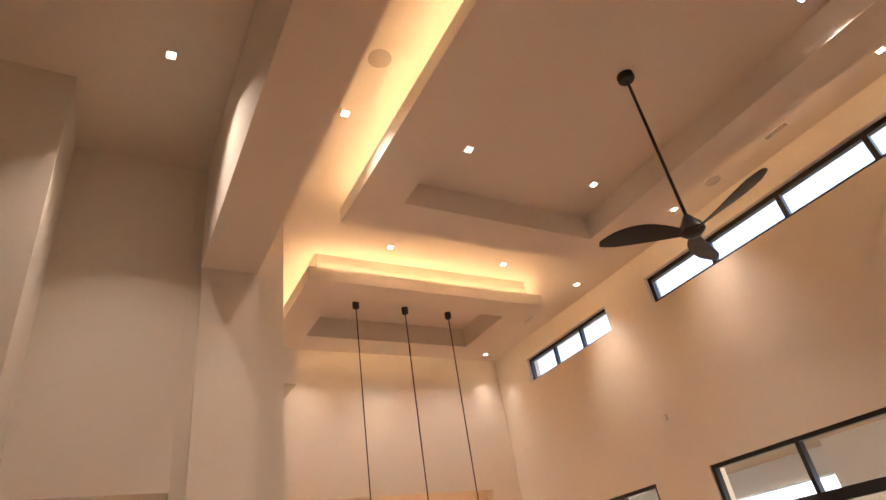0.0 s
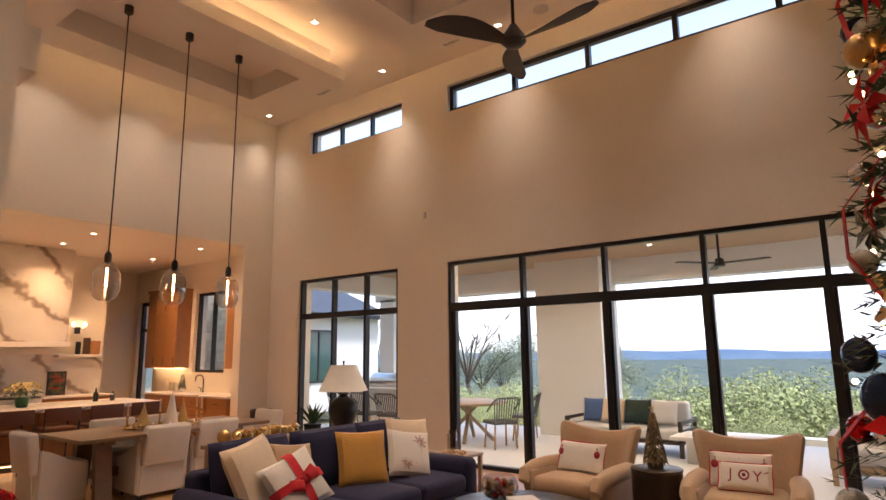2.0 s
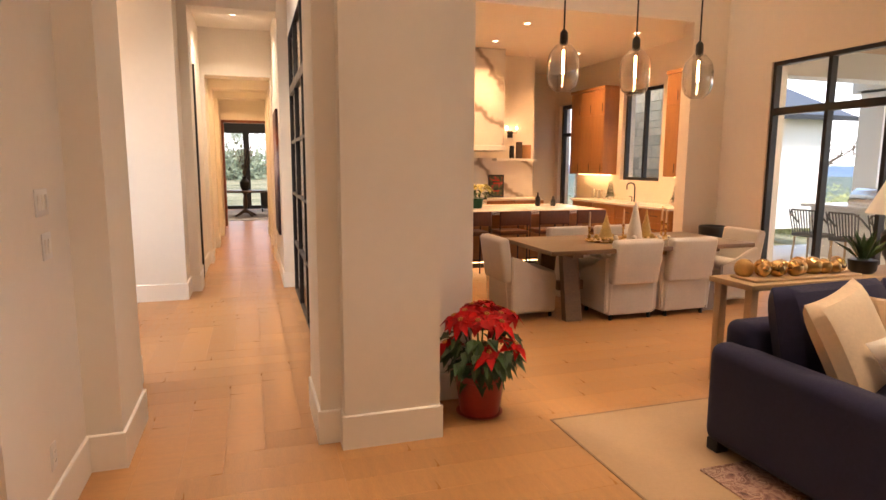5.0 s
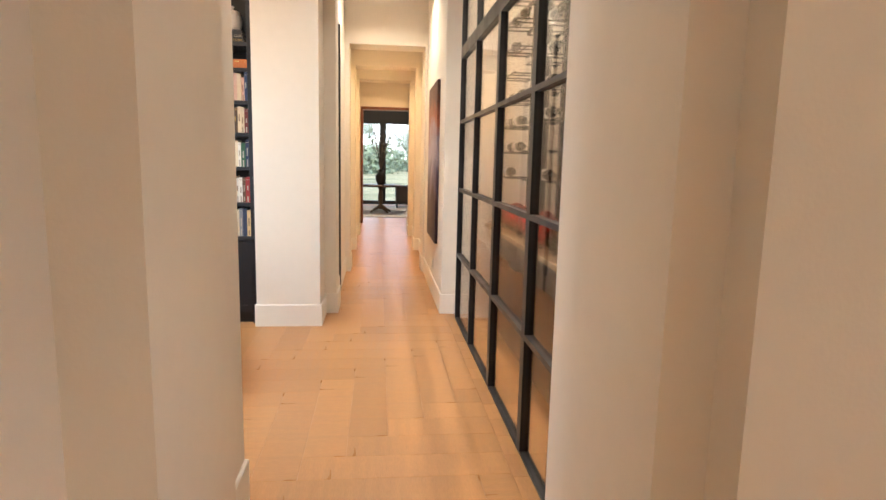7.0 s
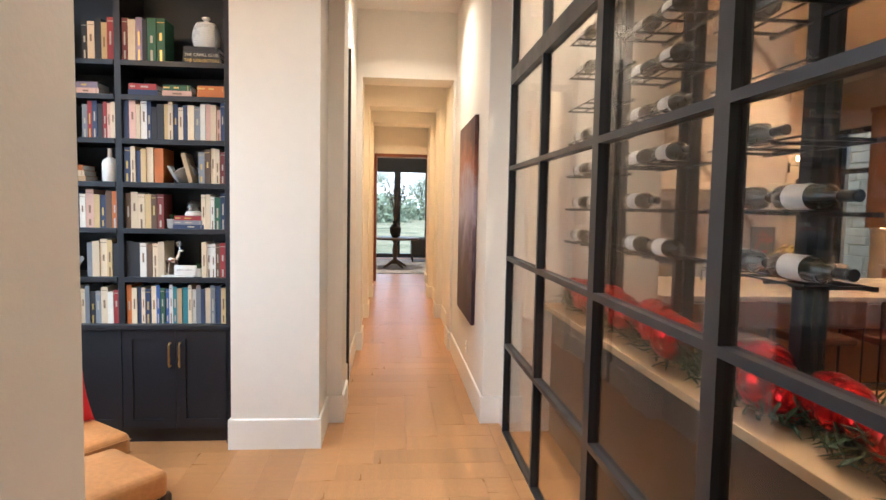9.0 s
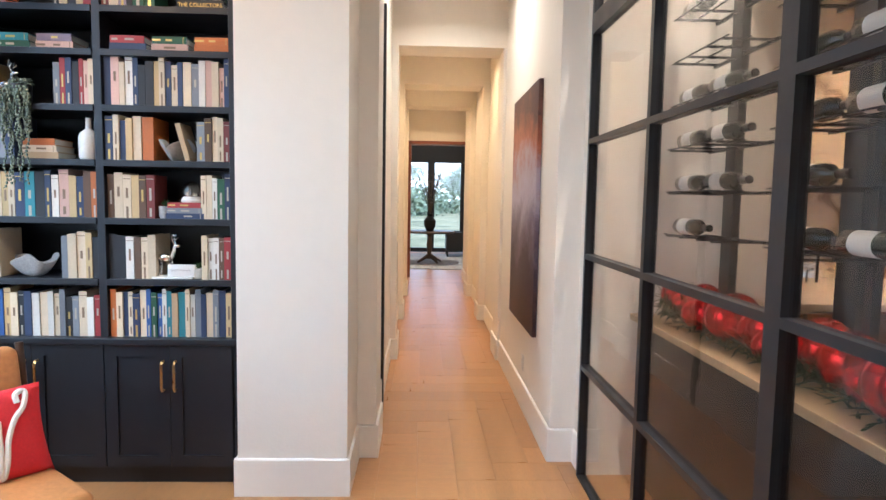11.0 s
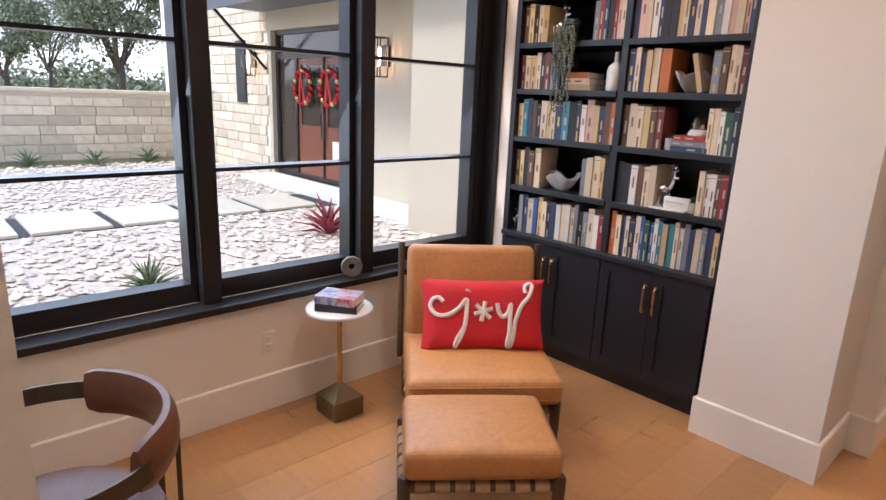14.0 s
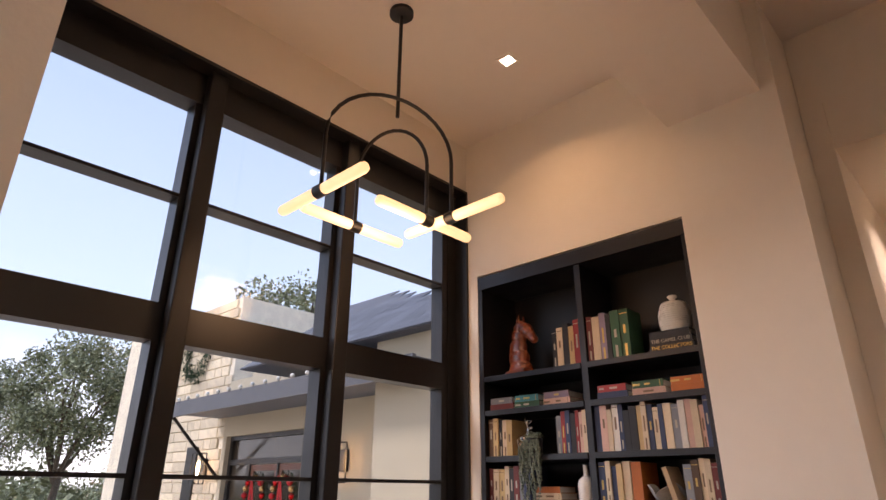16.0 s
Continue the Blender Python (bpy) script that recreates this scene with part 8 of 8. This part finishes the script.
near = []
for k in range(105):
    x, y = rn.uniform(15, 34), rn.uniform(-16, 26)
    r = rn.uniform(0.7, 1.5)
    near.append((x, y, ground_z(x) - 0.1, r, r * rn.uniform(0.8, 1.5)))
tall = []
for k in range(46):
    x, y = rn.uniform(15.5, 38), rn.uniform(-14, 30)
    z = ground_z(x)
    tall.append((x, y, z, rn.uniform(1.2, 2.3), rn.uniform(-0.2, 1.1) - z))
scrub("tall_scrub", tall, SHRUB, "tall olive green scrub below the patio", 2600, 0.055)
scrub("shrubs", near, SHRUB, "green scrub on the slope below the patio", 2600, 0.03)
mid = []
for k in range(420):
    x = 34 + 210 * rn.random() ** 1.6
    y = rn.uniform(-1.0, 1.0) * (25 + x * 0.9) + x * 0.25
    r = rn.uniform(1.5, 3.8)
    mid.append((x, y, ground_z(x) - 0.2, r, r * rn.uniform(0.8, 1.3)))
scrub("woods", mid, FOLIAGE, "woods and scrub down the valley", 300, 0.10)
far = []
for k in range(420):
    a = rn.uniform(1.9, 4.2) if k % 3 else rn.uniform(1.2, 1.9)
    R = rn.uniform(62, 130)
    r = rn.uniform(2.0, 4.2)
    far.append((R * math.cos(a), 10 + R * math.sin(a), -0.4, r, r * 1.4))
scrub("woods_west", far, FOLIAGE, "distant evergreen woods behind the house", 240, 0.15)

# ---- outside, west: entry court ----
struct("gravel_bed", box(B(), -17.0, 0.5, -0.4, -3.86, 13.0, -0.17), GRAVELBED, "bed of pale river gravel", "gravel")
verts, faces = [], []
rn = random.Random(17)
for k in range(9500):
    x = -4.3 - 11.5 * rn.random() ** 1.3
    y = rn.uniform(4.5, 13.0)
    if -10.35 < x < -9.0:
        continue
    s = rn.uniform(0.03, 0.075)
    a, fl_ = rn.uniform(0, 6.28), rn.uniform(0.45, 0.75)
    i0 = len(verts)
    for q in range(6):
        t_ = a + q * math.pi / 3
        verts.append((x + s * rn.uniform(0.8, 1.2) * math.cos(t_), y + s * 0.75 * math.sin(t_), -0.17 + s * 0.25))
    verts += [(x, y, -0.17 + s * fl_), (x, y, -0.18)]
    for q in range(6):
        faces.append((i0 + q, i0 + (q + 1) % 6, i0 + 6))
        faces.append((i0 + (q + 1) % 6, i0 + q, i0 + 7))
me = bpy.data.meshes.new("river_stones")
me.from_pydata(verts, [], faces)
me.materials.append(GRAVEL)
tagged(new("river_stones", me), "rounded pale river stones covering the entry court", "gravel", kind="stuff")
path = thing("stepping_path", "pale limestone slabs with dark gravel joints", "path")
part("joint_gravel", box(B(), -10.25, 5.2, -0.20, -9.05, 12.4, -0.158), material("dark_pebbles", (0.04, 0.04, 0.045), 0.7, vary=0.6, scale=30, bump=0.8, bscale=40), path, smooth=False)
pm = mesh_of(box(B(), -0.60, -0.43, -0.05, 0.60, 0.43, 0.035, 0.008), "paver", PAVER)
for k in range(7):
    o = new("paver", pm)
    o.parent = path
    o.location = (-9.65, 5.65 + 0.99 * k, -0.155)
struct("porch", box(B(), -12.6, 12.35, -0.3, -7.07, 13.1, -0.09), CONCRETE, "concrete porch step", "porch")

ent = thing("entry_house", "stucco and limestone entry front of the house", "house")
part("wall", box(holed(B(), "y", 13.1, 13.5, -12.75, -7.07, -0.3, 3.85, [(-12.62, -9.95, -0.31, 2.75)]), -11.9, 13.1, 3.85, -11.2, 13.5, 4.10), STUCCO, ent, smooth=False)
part("corner_pier", box(B(), -7.07, 12.22, -0.3, -5.1, 14.6, 3.75), STUCCO, ent, smooth=False)
part("stone_return", box(B(), -5.1, 12.3, -0.3, -4.2, 14.6, 3.75), STONEI, ent, smooth=False)
part("tower", box(B(), -19.0, 13.13, -0.3, -12.75, 16.0, 5.7), STONEI, ent, smooth=False)
rf = B()
rv = [rf.verts.new(p) for p in ((-10.3, 12.0, 3.62), (-4.6, 12.0, 3.62), (-4.6, 16.4, 3.62), (-10.3, 16.4, 3.62), (-10.3, 14.2, 5.2), (-9.4, 14.2, 5.2))]
for f in ((0, 1, 5, 4), (1, 2, 5), (2, 3, 4, 5), (3, 0, 4), (3, 2, 1, 0)):
    rf.faces.new([rv[k] for k in f])
part("roof", rf, ROOF, ent, smooth=False)
tl = B()
for j in range(9):
    s = j / 9
    z, y = 3.62 + 1.58 * s, 12.0 + 2.2 * s
    x0, x1 = -10.3, -4.6 - 4.8 * s
    for i in range(max(2, round((x1 - x0) / 0.4))):
        a = x0 + 0.4 * i
        box(tl, a + 0.004, -0.02, 0, min(a + 0.396, x1), 0.32, 0.025, m=Matrix.Translation((0, y, z + 0.01)) @ Matrix.Rotation(math.atan2(1.58, 2.2), 4, "X"))
part("roof_tiles", tl, ROOF, ent, smooth=False)
aw = B()
box(aw, -13.0, 11.9, 3.12, -6.0, 13.1, 3.24, m=None)
part("awning", aw, ROOF, ent, smooth=False)
part("awning_fascia", box(B(), -13.02, 11.84, 3.0, -5.98, 11.9, 3.26), material("fascia_paint", (0.10, 0.105, 0.12), 0.5), ent, smooth=False)
for k in range(18):
    part("string_bulb", ball(B(), 0.035, (-12.9 + 0.37 * k, 11.83, 3.29), u=8, v=6), PLASTIC, ent)
for x in (-12.9,):
    part("brace", bar(B(), (x, 12.0, 3.15), (x + 0.1, 13.08, 2.0), 0.05), BLACK, ent, smooth=False)
part("niche_window", box(B(), -14.2, 13.05, 1.3, -13.75, 13.14, 2.6), BLACK, ent, smooth=False)

dr = thing("door_pair", "dark framed wooden double entry doors with glass", "door", (-11.28, 13.25, -0.09))
part("frame", holed(B(), "y", -0.06, 0.06, -1.33, 1.33, 0, 2.84, [(-1.24, -0.57, 0.1, 2.3), (-0.48, 0.45, 0.08, 2.3), (0.49, 1.28, 0.08, 2.3), (-1.24, 1.24, 2.4, 2.76)]), BLACK, dr, smooth=False)
for x0, x1 in ((-0.47, 0.44), (0.50, 1.27)):
    lf = part("leaf", holed(B(), "y", -0.03, 0.03, x0, x1, 0.08, 2.29, [(x0 + 0.09, x1 - 0.09, 1.05, 2.18)]), DOORWOOD, dr, "stained wooden door leaf", smooth=False)
    part("pane", box(B(), x0 + 0.09, -0.005, 1.05, x1 - 0.09, 0.005, 2.18), material("dim_glass", (0.05, 0.04, 0.03), 0.1), lf, smooth=False)
    part("handle", pipe(B(), [(x1 - 0.04 if x0 < 0 else x0 + 0.04, -0.06, 0.8), (x1 - 0.04 if x0 < 0 else x0 + 0.04, -0.06, 1.3)], 0.012, 6), BLACK, lf)
for x0, x1, z0, z1 in ((-1.24, -0.57, 0.1, 2.3), (-1.24, 1.24, 2.4, 2.76)):
    part("pane", box(B(), x0, -0.004, z0, x1, 0.004, z1), bpy.data.materials["dim_glass"], dr, smooth=False)
part("notice", box(B(), 0.75, -0.036, 0.45, 0.97, -0.031, 0.80), PAPER, dr, smooth=False)


def wreath(at, R, mat, label, deco):
    t = thing("wreath", label, "wreath", at)
    rn_ = random.Random(int(R * 100))
    b = B()
    for k in range(900):
        a, q = rn_.uniform(0, 6.283), rn_.uniform(0, 6.283)
        rr = R * 0.28 * rn_.random() ** 0.5
        m = pose((R + rr * math.cos(q)) * math.cos(a), rr * math.sin(q) * 0.7, (R + rr * math.cos(q)) * math.sin(a)) @ Euler((rn_.uniform(0, 6), rn_.uniform(0, 6), rn_.uniform(0, 6))).to_matrix().to_4x4()
        leaf(b, m, 0.24 * R, 0.05 * R)
    part("greens", b, mat, t)
    if deco:
        for k in range(16):
            a = k * 0.393
            part("bauble", ball(B(), 0.18 * R, (R * math.cos(a), -0.2 * R, R * math.sin(a)), u=10, v=7), (BAUBLERED, GOLD, RED)[k % 3], t)
        part("bow", ribbon(B(), [(-0.3 * R, -0.3 * R, -0.9 * R), (0, -0.4 * R, 0.9 * R), (0.3 * R, -0.3 * R, -0.9 * R)], 0.2 * R, 0.01, (1, 0, 0)), RED, t, "red ribbon")


wreath((-11.30, 13.12, 1.67), 0.30, NEEDLE, "christmas wreath with red baubles on the door", True)
wreath((-10.38, 13.12, 1.67), 0.30, NEEDLE, "christmas wreath with red baubles on the door", True)
wreath((-14.38, 13.03, 4.63), 0.50, NEEDLE, "plain green wreath high on the stone wall", False)
for x in (-13.3, -8.73):
    ln = thing("wall_lantern", "black metal box wall lantern, lit", "lamp", (x, 13.1, 2.15), group="entry lanterns")
    b = B()
    for a in (-0.10, 0.10):
        for c in (-0.28, -0.08):
            bar(b, (a, c, -0.28), (a, c, 0.30), 0.016)
    for z in (-0.28, 0.30):
        for a in (-0.10, 0.10):
            bar(b, (a, -0.28, z), (a, -0.08, z), 0.016)
        for c in (-0.28, -0.08):
            bar(b, (-0.10, c, z), (0.10, c, z), 0.016)
    part("cage", b, BLACK, ln, smooth=False)
    part("backplate", box(B(), -0.06, -0.08, -0.12, 0.06, 0.0, 0.20), BLACK, ln, smooth=False)
    part("bulb", lathe(B(), [(0.015, -0.12), (0.03, -0.05), (0.03, 0.1), (0.01, 0.16)], 12, Matrix.Translation((0, -0.18, 0))), FILAMENT, ln)

# plants in the gravel
def spiky(x, y, mat, n_, l_, label):
    t = thing("spiky_plant", label, "plant", (x, y, -0.16))
    b = B()
    rn_ = random.Random(int(abs(x * 100)))
    for k in range(n_):
        leaf(b, Matrix.Rotation(k * 2.4, 4, "Z") @ Matrix.Rotation(radians(-rn_.uniform(20, 80)), 4, "Y"), l_ * rn_.uniform(0.6, 1), 0.055 * l_ / 0.5, 0.2, 0.25)
    part("leaves", b, mat, t)


CORDY = material("red_cordyline", (0.24, 0.03, 0.05), 0.5, vary=0.3, island=0.4)
AGAVE = material("grey_green_blades", (0.14, 0.19, 0.10), 0.6, vary=0.2, island=0.3)
spiky(-7.3, 11.1, CORDY, 30, 0.62, "red leaved cordyline in river gravel")
spiky(-12.9, 11.6, CORDY, 26, 0.55, "red leaved cordyline in river gravel")
spiky(-6.2, 8.6, AGAVE, 40, 0.42, "grey green tufted plant in river gravel")
for x, y in ((-15.8, 9.2), (-15.9, 11.6), (-15.6, 10.4), (-15.7, 7.6)):
    spiky(x, y, AGAVE, 26, 0.5, "grey green spiky plant by the stone wall")

# low stone wall of separate blocks
wl = struct("court_wall", box(B(), -16.95, 2.0, -0.3, -16.6, 13.1, 1.36), material("stone_mortar", (0.68, 0.62, 0.53), 0.9, vary=0.1), "low limestone court wall", "wall")
part("coping", box(B(), -17.0, 2.0, 1.36, -16.5, 13.1, 1.44, 0.01), STONE, wl, smooth=False)
rn = random.Random(12)
sizes = [(0.62, 0.21), (0.42, 0.21), (0.30, 0.21), (0.80, 0.21)]
sm = [mesh_of(box(B(), -0.03, -a / 2 + 0.008, -h / 2 + 0.008, 0.03, a / 2 - 0.008, h / 2 - 0.008, 0.008, seg=1), "stone", STONE) for a, h in sizes]


def stones(parent, fixed, a0, a1, z0, z1, along_x):
    z = z0 + 0.105
    while z < z1:
        a = a0 + rn.uniform(-0.3, 0)
        while a < a1 - 0.2:
            k = rn.randrange(4)
            w_ = sizes[k][0]
            if a + w_ > a1 + 0.05 or a < a0 - 0.02:
                if a < a0 - 0.02:
                    a = a0
                    continue
                k, w_ = 2, 0.30
                if a + w_ > a1 + 0.1:
                    break
            o = new("stone", sm[k])
            o.parent = parent
            if along_x:
                o.matrix_local = pose(a + w_ / 2, fixed + rn.uniform(-0.008, 0.004), z, 0, 0, -90)
            else:
                o.matrix_local = pose(fixed + rn.uniform(-0.004, 0.008), a + w_ / 2, z)
            a += w_
        z += 0.21


stones(wl, -16.6, 4.5, 13.0, -0.2, 1.3, False)
stones(ent, 13.12, -17.5, -12.8, -0.2, 5.6, True)

# ---- floor planks: herringbone west of the beam, straight boards in the great room ----
def plank_mesh(w, l):
    b = B()
    c = 0.0016
    lo = [b.verts.new(p) for p in ((-w / 2, -l / 2, -0.012), (w / 2, -l / 2, -0.012), (w / 2, l / 2, -0.012), (-w / 2, l / 2, -0.012))]
    md = [b.verts.new(p) for p in ((-w / 2 + .0003, -l / 2 + .0003, -c * 0.6), (w / 2 - .0003, -l / 2 + .0003, -c * 0.6), (w / 2 - .0003, l / 2 - .0003, -c * 0.6), (-w / 2 + .0003, l / 2 - .0003, -c * 0.6))]
    hi = [b.verts.new(p) for p in ((-w / 2 + c, -l / 2 + c, 0), (w / 2 - c, -l / 2 + c, 0), (w / 2 - c, l / 2 - c, 0), (-w / 2 + c, l / 2 - c, 0))]
    for a, d in ((lo, md), (md, hi)):
        for k in range(4):
            b.faces.new((a[k], a[(k + 1) % 4], d[(k + 1) % 4], d[k]))
    b.faces.new(hi)
    return mesh_of(b, "plank", OAK)


cache = {}
count = 0


def plank(x0, y0, x1, y1, along_y):
    global count
    w, l = (x1 - x0, y1 - y0) if along_y else (y1 - y0, x1 - x0)
    if w < 0.01 or l < 0.01:
        return
    k = (round(w, 3), round(l, 3))
    if k not in cache:
        cache[k] = plank_mesh(*k)
    o = new("plank", cache[k])
    o.parent = fl
    o.matrix_local = pose((x0 + x1) / 2, (y0 + y1) / 2, 0, 0, 0, 0 if along_y else 90)
    count += 1


PW, PN = 0.215, 5
zx0, zx1, zy0, zy1 = -3.53, -0.27, 1.2, 20.0
for i in range(-60, 160):
    for j in range(-30, 40):
        ox, oy = (i + PN * j) * PW, (i - PN * j) * PW
        for (a, c, e, f, al) in ((0, 0, PN, 1, False), (0, 1, 1, 1 + PN, True)):
            x0, y0, x1, y1 = ox + a * PW, oy + c * PW, ox + e * PW, oy + f * PW
            lim = zx0 if y0 < 10.3 else -1.47
            x0, x1, y0, y1 = max(x0, lim), min(x1, zx1), max(y0, zy0), min(y1, zy1)
            if x1 - x0 > 0.01 and y1 - y0 > 0.01:
                plank(x0, y0, x1, y1, al)
rnd = random.Random(77)
y = 1.9
while y < 13.2:
    x = zx1 - rnd.uniform(0, 1.5)
    while x < 6.54:
        ln = rnd.uniform(1.4, 2.3)
        x0, x1 = max(x, zx1), min(x + ln, 6.54)
        if x1 - x0 > 0.03:
            plank(x0, y, x1, min(y + 0.215, 13.3), False)
        x += ln
    y += 0.215
